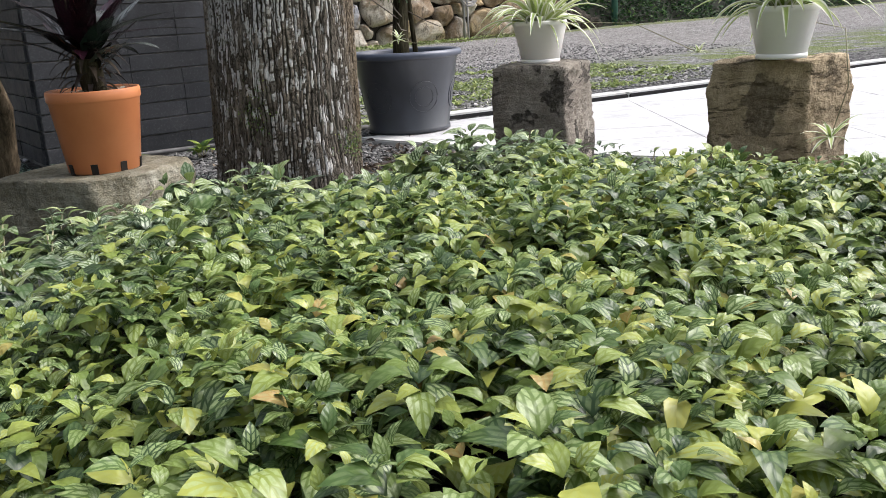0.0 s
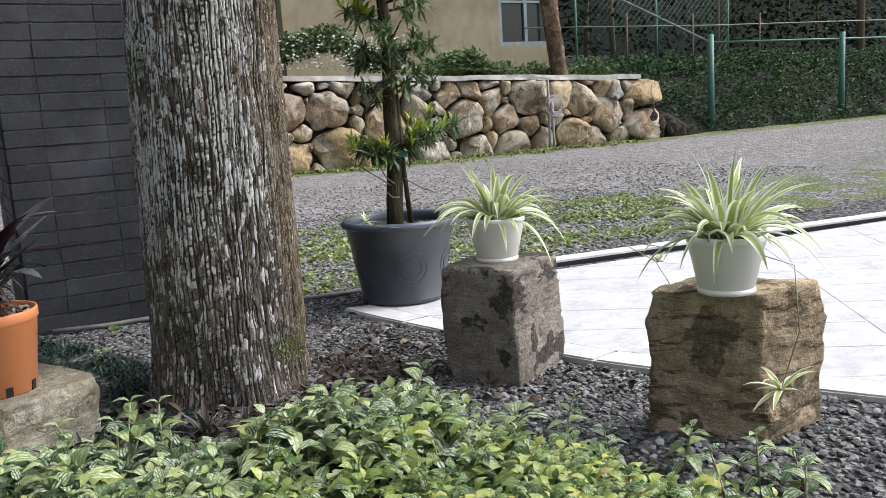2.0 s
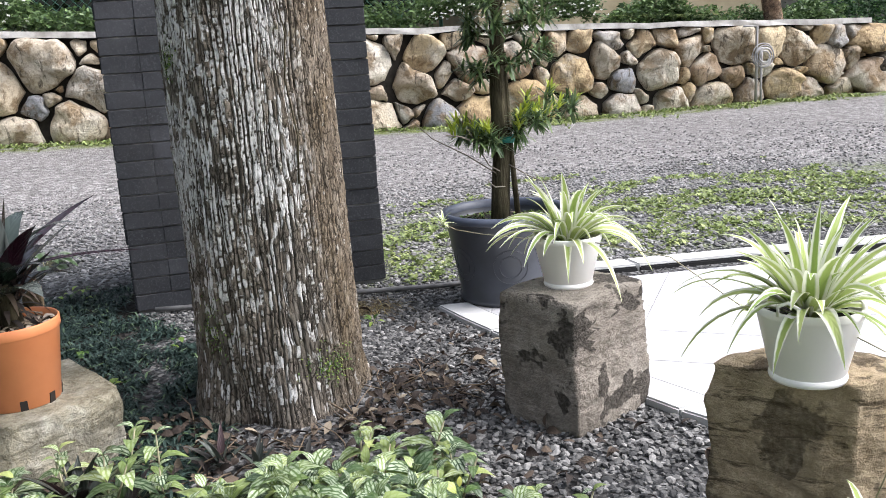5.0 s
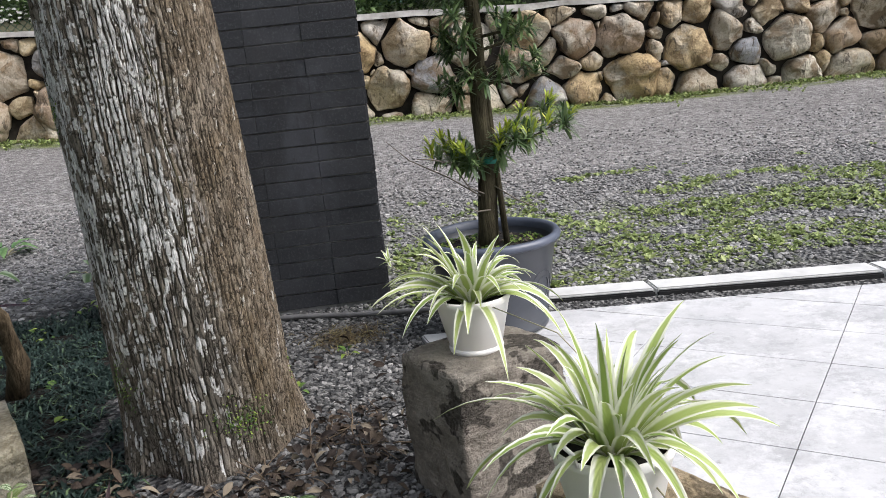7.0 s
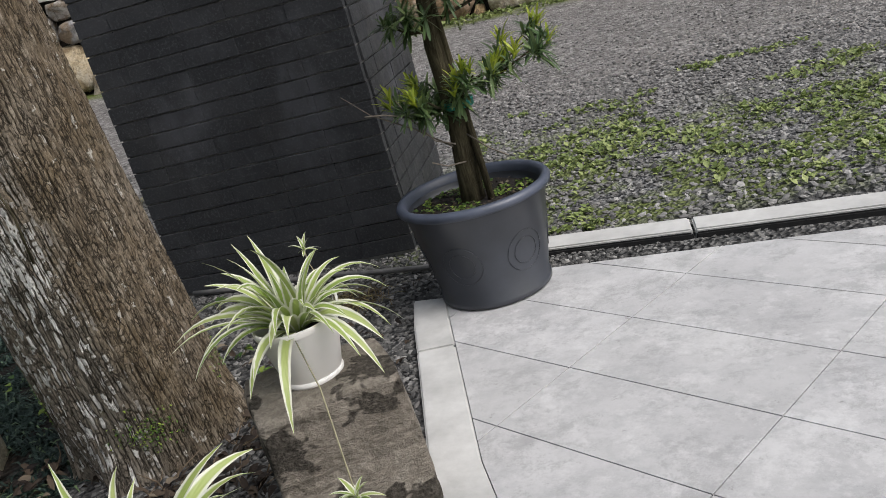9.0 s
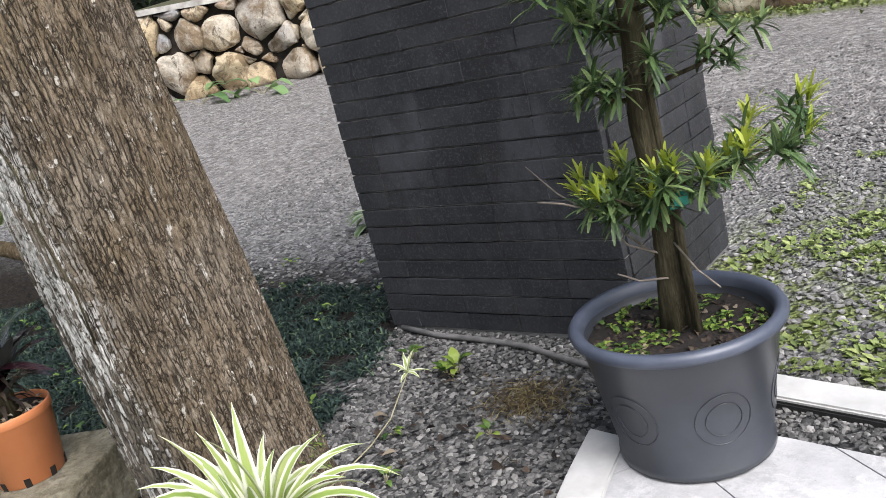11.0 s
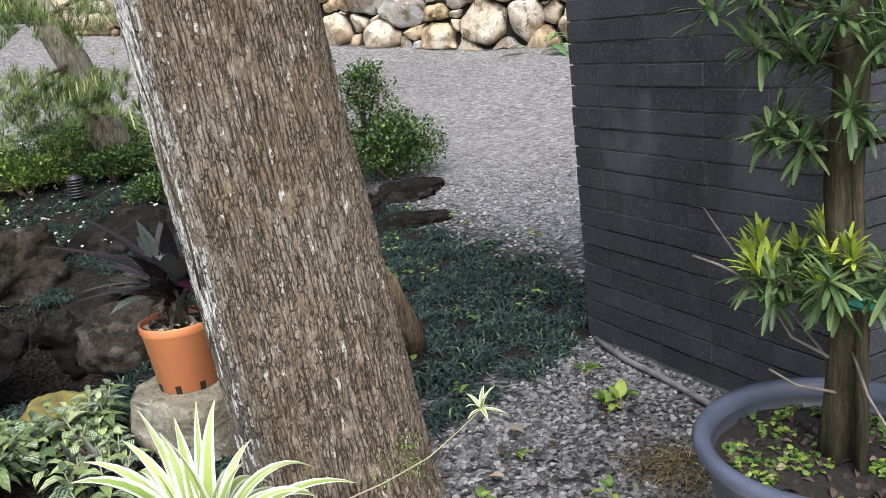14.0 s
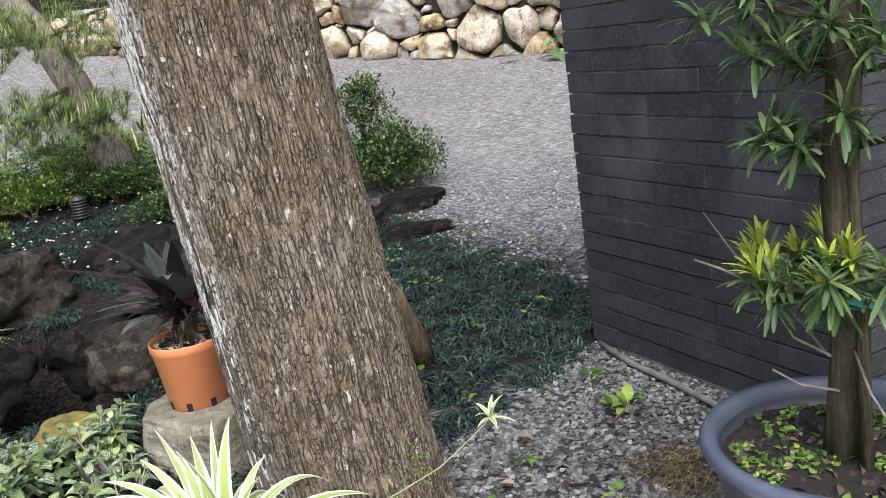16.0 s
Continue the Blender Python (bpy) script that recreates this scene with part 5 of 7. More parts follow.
    for pts in ([(0, 0.0, 0.52), (-0.07, -0.04, 0.56), (-0.13, -0.06, 0.66), (-0.16, -0.05, 0.72)], [(-0.13, -0.06, 0.66), (-0.2, -0.09, 0.69), (-0.26, -0.1, 0.7)], [(0.0, 0.0, 0.5), (-0.14, 0.02, 0.6), (-0.28, 0.03, 0.68), (-0.36, 0.03, 0.76)], [(0.02, 0, 0.46), (-0.05, -0.05, 0.47), (-0.09, -0.08, 0.5)], [(0.03, 0.0, 0.55), (0.1, -0.05, 0.5), (0.16, -0.08, 0.47)]):
        part("bare_twig", tube(pts, [0.003, 0.0026, 0.0022, 0.0014][:len(pts)], 6, 0.1), M_RUNNER_GREY, t, "leafless grey twig")


M_RUNNER_GREY = mat_plain("grey_twig", (0.12, 0.1, 0.08), (0.26, 0.23, 0.19), 0.9, 30)
M_TIE = mat_plain("green_tie", (0.02, 0.2, 0.16), (0.04, 0.28, 0.22), 0.5, 20)
podocarp()


# ---- planting bed of silver-patched ground cover ----
def in_bed(x, y):
    """Inside the bed: 1 well inside, 0 outside."""
    wob = 0.09 * noise.noise(Vector((x * 2.3, y * 2.3, 4)))
    e1 = (2.53 - 0.06 * (x + 1.6) + 0.16 * max(0.0, min(1.0, (-1.45 - x) / 0.4))) - y          # north edge, towards the tree
    e2 = (-0.64 - 0.12 * (y - 1.5)) - x          # east edge, towards the blocks
    e3 = x + 2.46 + max(0.0, y - 1.6) * -0.35    # west edge
    return min(e1, e2, e3) + wob


def build_bed():
    rnd = random.Random(77)
    young, old = Leaves(), Leaves()
    n = 0
    while n < 6200:
        x, y = rnd.uniform(-3.2, -0.3), rnd.uniform(-0.2, 2.65)
        e = in_bed(x, y)
        if e < 0 or (e < 0.1 and rnd.random() < 0.35):
            continue
        n += 1
        g = ground_z(x, y)
        hump = 0.045 * noise.noise(Vector((x * 3, y * 3, 0)))
        h = (0.10 + 0.10 * min(1.0, e * 3.5)) + hump + rnd.uniform(-0.06, 0.035)
        # a shoot: pairs of leaves crosswise, the top pair small
        big = 1.0 + 0.55 * max(0.0, min(1.0, (y - 1.75) / 0.5))
        L = old if big > 1.1 + rnd.uniform(-0.1, 0.45) else young
        if rnd.random() < (0.68 if big > 1.2 else 0.1):
            continue
        a = rnd.uniform(0, 3.14)
        tilt = Vector((rnd.uniform(-0.3, 0.3), rnd.uniform(-0.3, 0.3), 1)).normalized()
        scale = rnd.uniform(0.55, 1.02) * big
        for k, (dz, ln, rise) in enumerate(((0.003, 0.027, 42), (-0.009, 0.043, 18), (-0.025, 0.052, 2), (-0.048, 0.052, -8))):
            for s in (0, 1):
                b = a + k * 1.57 + s * 3.14 + rnd.uniform(-0.35, 0.35)
                e_ = radians(rise + rnd.uniform(-32, 26))
                d = Vector((math.cos(b) * math.cos(e_), math.sin(b) * math.cos(e_), math.sin(e_))) + tilt * 0.12
                p = Vector((x, y, g + h + dz)) + Vector((tilt.x, tilt.y, 0)) * (dz * 0.8) + Vector((math.cos(b), math.sin(b), 0)) * 0.008
                ll = ln * scale * rnd.uniform(0.85, 1.15)
                L.broad(p, d, tilt, ll, ll * rnd.uniform(0.54, 0.68), rnd.uniform(0.1, 0.6), rnd.uniform(-0.1, 0.4))
    ob = mesh_object("ground_cover", young.mesh("ground_cover"), M_BED)
    tagged(ob, "dense bed of yellow-green ground cover with small faintly patched leaves", "ground cover", kind="stuff")
    ob = mesh_object("ground_cover", old.mesh("ground_cover"), M_BED_OLD)
    tagged(ob, "larger silver-patched leaves along the bed's shaded edge", "ground cover", kind="stuff")


build_bed()


# ---- loose gravel ----
def pebble_shapes():
    out = []
    for i in range(12):
        bm = bmesh.new()
        bmesh.ops.create_icosphere(bm, subdivisions=1, radius=1.0)
        rnd = random.Random(500 + i)
        for v in bm.verts:
            v.co *= rnd.uniform(0.75, 1.15)
        out.append((np.array([v.co[:] for v in bm.verts]), [tuple(v.index for v in f.verts) for f in bm.faces]))
        bm.free()
    return out


def build_gravel(areas, seed, material, label):
    rnd = random.Random(seed)
    shapes = pebble_shapes()
    V, F, k = [], [], 0
    for count, x0, x1, y0, y1, size in areas:
        for _ in range(count):
            x, y = rnd.uniform(x0, x1), rnd.uniform(y0, y1)
            if in_bed(x, y) > 0.05 and y < 2.6 or y > 6.5 and rnd.random() > (10.5 - y) / 4:
                continue
            if PX0 < x < PX1 and PY0 < y < PY1 or x < mondo_edge(y) and y < 4.7 and x > -2:
                continue
            if 0.2 < y < 4.08 and x > kerb_x(y) - 0.01:
                continue
            s = size * rnd.uniform(0.55, 1.35)
            v, f = shapes[rnd.randrange(12)]
            sc = np.array([s * rnd.uniform(0.9, 1.5), s * rnd.uniform(0.75, 1.1), s * rnd.uniform(0.45, 0.7)])
            m = np.array(Euler((rnd.uniform(-0.5, 0.5), rnd.uniform(-0.5, 0.5), rnd.uniform(0, 6.28))).to_matrix())
            V.append((v * sc) @ m.T + np.array([x, y, ground_z(x, y) + s * 0.25]))
            F += [tuple(i + k for i in q) for q in f]
            k += len(v)
    me = bpy.data.meshes.new("gravel")
    me.from_pydata(np.concatenate(V).tolist(), [], F)
    tagged(mesh_object("gravel", me, material), label, "gravel", kind="stuff")


build_gravel([(4600, -1.75, -1.05, 3.45, 4.55, 0.0092), (11500, -1.05, 0.36, 2.2, 4.55, 0.0095), (2500, -0.5, 0.75, 1.0, 2.3, 0.011), (1400, 0.0, 2.4, 3.7, 4.22, 0.008)], 8, M_PEBBLE, "loose dark grey gravel chippings round the tree")
build_gravel([(9000, -0.45, 3.4, 4.3, 7.2, 0.013), (8000, -2.0, 6.0, 6.0, 10.5, 0.012), (7000, -4.8, -1.4, 4.9, 8.0, 0.012)], 9, M_CHIPPING, "pale grey gravel chippings of the drive")


# ---- planting and rocks beside the tree ----
def build_mondo():
    """Dwarf mondo grass: dark arching tufts."""
    rnd = random.Random(41)
    L, W = Leaves(), Leaves()
    n = 0
    while n < 9600:
        x, y = rnd.uniform(-4.6, -0.95), rnd.uniform(1.9, 5.35)
        if n >= 7600:
            # the slope behind the garden rocks
            x, y = rnd.uniform(-7.0, -4.6), rnd.uniform(1.9, 4.4)
        if in_bed(x, y) > 0.02 or math.hypot(x + 1.079, y - 3.33) < 0.3:
            continue
        if -2.06 < x < -1.56 and 2.9 < y < 3.35:
            continue
        if x > mondo_edge(y) + rnd.gauss(0, 0.03) or x > -1.35 and y < 2.98 or y > 4.47 and x > -1.66 or hollow(x, y) > 0.25:
            continue
        if y > 5.0 + 0.25 * noise.noise(Vector((x * 2, 0, 0))) or noise.noise(Vector((x * 1.1, y * 1.1, 9))) < -0.8:
            continue
        if -4.6 < x < -3.3 and y < 3.3 and noise.noise(Vector((x * 2, y * 2, 1))) < 0.15:
            continue
        n += 1
        g = ground_z(x, y)
        if noise.noise(Vector((x * 7, y * 7, 2))) < -0.12:
            continue
        tall = 0.8 + 0.5 * noise.noise(Vector((x * 5, y * 5, 7)))
        for k in range(10):
            L.blade((x + rnd.uniform(-0.03, 0.03), y + rnd.uniform(-0.03, 0.03), g), around(rnd, 20, 75), rnd.uniform(0.05, 0.1) * tall, 0.0095, arch=1.7, n=2, fold=0.35)
    for _ in range(70):
        x, y = rnd.uniform(-4.4, -1.2), rnd.uniform(3.4, 5.2)
        if y > 4.47 and x > -1.66 or x > mondo_edge(y) or hollow(x, y) > 0.2:
            continue
        for k in range(4):
            W.broad((x + rnd.uniform(-0.03, 0.03), y + rnd.uniform(-0.03, 0.03), ground_z(x, y) + rnd.uniform(0.04, 0.08)), around(rnd, 0, 40), (0, 0, 1), rnd.uniform(0.02, 0.04), rnd.uniform(0.015, 0.03), 0.3, 0.1)
    P = Leaves()
    for _ in range(150):
        x, y = rnd.uniform(-6.9, -4.7), rnd.uniform(2.0, 4.0)
        P.broad((x, y, ground_z(x, y) + rnd.uniform(0.05, 0.09)), around(rnd, -10, 30), (0, 0, 1), rnd.uniform(0.025, 0.045), rnd.uniform(0.018, 0.03), 0.2, 0.2)
    pt = mesh_object("petals", P.mesh("petals"), mat_leaf("pale_petal", [(0.0, (0.45, 0.45, 0.36)), (1.0, (0.66, 0.66, 0.58))], 0.6, 0.2))
    tagged(pt, "pale fallen petals scattered on the mondo grass", "petals", kind="stuff")
    wd = mesh_object("clover", W.mesh("clover"), M_AZALEA)
    tagged(wd, "scattered light green clover leaves in the mondo grass", "clover", kind="stuff")
    ob = mesh_object("mondo_grass", L.mesh("mondo_grass"), M_MONDO)
    tagged(ob, "carpet of dark dwarf mondo grass tufts", "grass", kind="stuff")


build_mondo()


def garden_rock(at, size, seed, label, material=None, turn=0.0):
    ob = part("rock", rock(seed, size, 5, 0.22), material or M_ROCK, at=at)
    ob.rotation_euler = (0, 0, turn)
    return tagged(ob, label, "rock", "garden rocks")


M_MOSSROCK = mat_plain("mossy_rock", (0.05, 0.045, 0.025), (0.24, 0.2, 0.03), 0.95, 22, bump=1.0)
garden_rock((-4.44, 2.46, 0.12), (0.42, 0.56, 0.26), 61, "large grey-brown garden boulder beside mondo grass", M_BROWNROCK, turn=0.2)
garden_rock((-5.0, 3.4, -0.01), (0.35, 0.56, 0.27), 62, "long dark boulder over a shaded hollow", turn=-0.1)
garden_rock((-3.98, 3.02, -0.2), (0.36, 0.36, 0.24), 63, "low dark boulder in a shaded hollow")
garden_rock((-2.88, 3.06, 0.04), (0.24, 0.25, 0.19), 64, "brown weathered boulder among mondo grass", M_BROWNROCK)
garden_rock((-3.77, 3.22, 0.06), (0.16, 0.17, 0.085), 65, "small flat grey rock", M_BROWNROCK)
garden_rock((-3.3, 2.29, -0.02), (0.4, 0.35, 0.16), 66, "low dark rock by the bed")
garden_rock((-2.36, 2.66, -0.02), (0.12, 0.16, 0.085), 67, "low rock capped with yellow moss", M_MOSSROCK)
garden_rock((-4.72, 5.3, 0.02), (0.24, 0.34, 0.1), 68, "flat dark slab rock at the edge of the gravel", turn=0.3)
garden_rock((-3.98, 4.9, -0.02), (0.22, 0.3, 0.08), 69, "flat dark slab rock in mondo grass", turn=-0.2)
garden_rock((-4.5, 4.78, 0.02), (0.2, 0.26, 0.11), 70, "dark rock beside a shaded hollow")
garden_rock((-7.82, 2.75, 0.25), (0.5, 0.6, 0.18), 71, "pale grey rock behind the shrubs", M_STONE_C)


def clump(name, at, size, count, leaf, seed, material, label, category, stems=6, group="", hollow=0.55):
    """A shrub: short limbs and a crown of many small leaves with gaps."""
    t = thing(name, at, label, category, group)
    rnd = random.Random(seed)
    L = Leaves()
    tips = []
    for i in range(stems):
        d = around(rnd, 25, 80)
        tip = Vector((d.x * size[0] * 0.75, d.y * size[1] * 0.75, max(0.05, d.z) * size[2] * 0.8))
        part("stem", tube([(0, 0, -0.03), tip * 0.5 + Vector((rnd.uniform(-0.04, 0.04), rnd.uniform(-0.04, 0.04), 0)), tip], [0.018, 0.012, 0.005], 6, 0.1, i), M_TWIG, t)
        tips.append(tip)
    cl = [Vector((rnd.gauss(0, 0.45) * size[0], rnd.gauss(0, 0.45) * size[1], size[2] * (0.3 + 0.65 * rnd.random()))) for _ in range(max(8, count // 60))] + tips
    off = Vector((seed, 0, 0))
    for i in range(count):
        c = rnd.choice(cl)
        p = c + Vector((rnd.gauss(0, 1), rnd.gauss(0, 1), rnd.gauss(0, 0.7))) * (0.13 * sum(size) / 3)
        q = Vector((p.x / size[0], p.y / size[1], p.z / size[2] - 0.15))
        if q.length > 1.0 + 0.25 * noise.noise(q * 3 + off) or p.z < 0.02:
            continue
        L.small(p, (around(rnd, -20, 60) + Vector((q.x, q.y, 0.3))).normalized(), around(rnd, 40, 90), leaf * rnd.uniform(0.7, 1.4), leaf * 0.55)
    mesh_object("foliage", L.mesh("foliage"), material, t)["kind"] = "stuff"
    return t


def low(x, y):
    return (x, y, ground_z(x, y))


clump("shrub", (-5.24, 5.42, -0.03), (0.48, 0.47, 0.62), 10500, 0.034, 81, M_SHRUB, "clipped evergreen shrub beside the gravel", "shrub")
clump("shrub", (-5.37, 5.3, 0.47), (0.3, 0.32, 0.5), 3000, 0.034, 82, M_SHRUB, "upper tier of a cloud-pruned evergreen", "shrub")
for i, (x, y, sx, sz) in enumerate(((-5.85, 3.8, 0.36, 0.27), (-7.5, 3.3, 0.5, 0.38), (-7.3, 2.72, 0.5, 0.38), (-7.81, 3.86, 0.57, 0.43), (-8.11, 3.16, 0.62, 0.42), (-7.42, 2.33, 0.62, 0.46), (-8.5, 3.5, 0.6, 0.42), (-6.0, 2.3, 0.38, 0.26), (-6.95, 3.55, 0.36, 0.3), (-7.0, 2.85, 0.42, 0.36), (-7.1, 3.75, 0.45, 0.28), (-6.4, 4.3, 0.4, 0.25))):
    clump("shrub", low(x, y), (sx * 0.8, sx, sz), 4200, 0.032, 90 + i, M_AZALEA if i % 2 else M_SHRUB, "low rounded garden shrub with fresh green tips", "shrub", 5, "low shrubs")


def pine_tuft(L, rnd, at, axis_dir, size, count):
    w = Vector(axis_dir).normalized()
    for _ in range(count):
        d = (w * 0.5 + around(rnd, -25, 70) * rnd.uniform(0.7, 1.2)).normalized()
        L.needle(Vector(at) + w * rnd.uniform(-0.2, 0.3) * size, d, size * rnd.uniform(0.7, 1.25), 0.0045)


def pine(at, trunk_pts, radii, pads, seed, label, bark):
    t = thing("pine_tree", at, label, "pine tree")
    rnd = random.Random(seed)
    base = Vector(at)
    part("trunk", tube([Vector(p) - base for p in trunk_pts], radii, 16, 0.09, seed), bark, t)
    for (c, size, n) in pads:
        c = Vector(c) - base
        near = min((Vector(p) - base for p in trunk_pts), key=lambda p: (p - c).length)
        br = part("branch", tube([near, near.lerp(c, 0.6) + Vector((0, 0, 0.03)), c], [0.025, 0.016, 0.008], 7, 0.1, seed + n), M_TWIG, t)
        L = Leaves()
        for _ in range(int(n * 0.6)):
            p = c + Vector((rnd.gauss(0, 0.5) * size[0], rnd.gauss(0, 0.5) * size[1], rnd.gauss(0, 1.2) * size[2]))
            pine_tuft(L, rnd, p, (rnd.uniform(-1, 1), rnd.uniform(-1, 1), 0.7), 0.11, 26)
        mesh_object("needles", L.mesh("needles"), M_PINE, br)["kind"] = "stuff"
        C = Leaves()
        for _ in range(n // 4):
            p = c + Vector((rnd.gauss(0, 0.45) * size[0], rnd.gauss(0, 0.45) * size[1], rnd.uniform(0.2, 1.0) * size[2]))
            C.blade(p, (rnd.uniform(-0.2, 0.2), rnd.uniform(-0.2, 0.2), 1), rnd.uniform(0.06, 0.11), 0.011, arch=0.1, n=2, fold=0.5)
        mesh_object("candles", C.mesh("candles"), M_CANDLE, br, label="upright pale yellow-green pine candles")["kind"] = "stuff"


pine(low(-7.41, 3.66), [(-7.41, 3.7, 0.1), (-7.41, 3.58, 0.68), (-7.43, 3.45, 1.23), (-7.46, 3.3, 1.64), (-7.5, 3.05, 2.15), (-7.5, 2.9, 2.75)], [0.19, 0.16, 0.145, 0.13, 0.1, 0.05],
     [((-6.9, 2.95, 0.86), (0.4, 0.35, 0.1), 110), ((-6.8, 3.3, 0.92), (0.35, 0.3, 0.1), 110), ((-6.85, 3.6, 0.98), (0.3, 0.25, 0.1), 80), ((-6.8, 3.0, 1.05), (0.3, 0.25, 0.08), 60), ((-6.8, 3.05, 1.62), (0.5, 0.35, 0.12), 130), ((-6.9, 3.5, 1.66), (0.5, 0.35, 0.12), 110), ((-7.2, 3.9, 1.85), (0.5, 0.4, 0.12), 70), ((-7.4, 3.02, 2.25), (0.7, 0.7, 0.2), 90)], 7,
     "garden pine with grey plated bark and yellow-green needles", M_PINEBARK)
pine((-1.85, 3.94, -0.02), [(-1.93, 3.96, -0.05), (-1.87, 3.92, 0.12), (-1.87, 3.85, 0.31), (-1.93, 3.75, 0.46), (-2.02, 3.65, 0.56), (-2.18, 3.6, 0.66), (-2.33, 3.55, 0.72), (-2.75, 3.4, 0.85)], [0.042, 0.038, 0.036, 0.038, 0.038, 0.036, 0.032, 0.018],
     [((-2.33, 3.55, 0.82), (0.08, 0.08, 0.03), 8), ((-2.75, 3.4, 0.9), (0.2, 0.2, 0.07), 30)], 17,
     "leaning young pine with a brown crooked trunk", M_LOG)
stake = part("wooden_pole", tube([(-3.08, 8.9, -0.1), (-3.08, 8.9, 0.9), (-3.09, 8.9, 2.0), (-3.1, 8.9, 3.0)], [0.024, 0.023, 0.021, 0.019], 10), mat_plain("bamboo", (0.16, 0.13, 0.085), (0.32, 0.28, 0.2), 0.6, 14))
tagged(stake, "tall weathered wooden pole standing in the gravel", "pole")


def hosta(at, seed, count, size, material, label):
    t = thing("foliage_plant", at, label, "plant", "foliage plants")
    rnd = random.Random(seed)
    for i in range(count):
        L = Leaves()
        d = around(rnd, 10, 50)
        st = Vector((d.x, d.y, d.z)) * size * 0.5
        L.broad(st, (d + Vector((0, 0, -0.35))).normalized(), (0, 0, 1), size * rnd.uniform(0.8, 1.2), size * rnd.uniform(0.4, 0.55), 0.4, 0.2)
        lf = mesh_object("leaf", L.mesh("leaf"), material, t)
        part("stalk", tube([(0, 0, -0.02), st * 0.6 + Vector((0, 0, 0.01)), st], [0.005, 0.004, 0.003], 5), M_RUNNER, lf)


for i, (x, z, r) in enumerate(((9.66, 0.3, 0.34), (9.95, 0.16, 0.3), (10.2, 0.22, 0.26), (10.5, 0.08, 0.26), (10.85, 0.03, 0.2), (9.75, 0.72, 0.24))):
    ob = part("rock", rock(400 + i, (r, r * 0.8, r * 0.9), 4, 0.25), M_BROWNROCK, at=(x, 12.55, z + ground_z(x, 12.5)))
    tagged(ob, "dark mossy rubble rock at the end of the wall", "rock", "rubble rocks")
M_HOSTA = mat_leaf("hosta_leaf", [(0.0, (0.2, 0.26, 0.16)), (0.5, (0.3, 0.36, 0.25)), (1.0, (0.45, 0.48, 0.38))], 0.45, 0.25, mid=((0.1, 0.17, 0.06), 0.1, 0.3))
M_TARO = mat_leaf("taro_leaf", [(0.0, (0.1, 0.2, 0.07)), (1.0, (0.25, 0.38, 0.16))], 0.45, 0.3)
hosta((-2.84, 5.93, -0.02), 3, 16, 0.17, M_HOSTA, "pale variegated broad-leaved plant in gravel")
hosta((-2.16, 5.83, -0.02), 4, 10, 0.14, M_HOSTA, "pale variegated broad-leaved plant in gravel")
hosta((-2.92, 6.56, 0.0), 6, 8, 0.15, M_TARO, "green broad-leaved plant in gravel")
hosta(low(-8.75, 10.35), 7, 6, 0.42, M_TARO, "pale green taro leaves at the foot of the stone wall")
hosta(low(-9.6, 9.9), 8, 5, 0.4, M_TARO, "pale green taro leaves at the foot of the stone wall")


def garden_lamp():
    t = thing("garden_lamp", low(-6.51, 3.18), "black ribbed garden light standing in mondo grass", "garden light")
    prof = [(0.0, 0.0), (0.05, 0.0)]
    for i in range(7):
        z = 0.03 + i * 0.024
        prof += [(0.05, z), (0.068, z + 0.004), (0.068, z + 0.012), (0.05, z + 0.016)]
    prof += [(0.05, 0.2), (0.03, 0.215), (0.0, 0.215)]
    part("ribbed_body", lathe(prof, 24), mat_plain("black_plastic", (0.012, 0.012, 0.013), (0.03, 0.03, 0.032), 0.5), t)
    part("spike", lathe([(0.0, -0.1), (0.012, -0.02), (0.02, 0.0), (0.0, 0.002)], 10), M_GREYPOT, t)


garden_lamp()


def far_pot():
    at = Vector(low(-10.2, 4.5))
    t = thing("potted_plant", at, "small orange pot with a spider plant beside the drive", "potted plant")
    part("pot", lathe(pot_profile(0.13, 0.1, 0.2, 0.03), 24), M_TERRACOTTA, t)
    part("soil", soil_disc(0.11, 0.17, 3), M_SOIL, t)
    rnd = random.Random(14)
    for i in range(22):
        L = Leaves()
        L.blade((0, 0, 0.17), around(rnd, 30, 80), rnd.uniform(0.25, 0.4), 0.02, arch=1.0, n=6, fold=0.3)
        mesh_object("leaf", L.mesh("leaf"), M_SPIDER, t)


far_pot()


def hose():
    pts = [(-1.52, 4.51, 0.005), (-1.3, 4.47, 0.0), (-1.1, 4.46, 0.0), (-0.88, 4.44, -0.004), (-0.67, 4.36, 0.0), (-0.46, 4.30, 0.004), (-0.28, 4.27, 0.0), (-0.13, 4.27, 0.0)]
    ob = part("pipe", tube(pts, [0.011] * len(pts), 10), mat_plain("grey_pipe", (0.1, 0.098, 0.095), (0.2, 0.195, 0.19), 0.6, 20))
    tagged(ob, "thin grey plastic pipe lying along the black wall", "pipe")


hose()


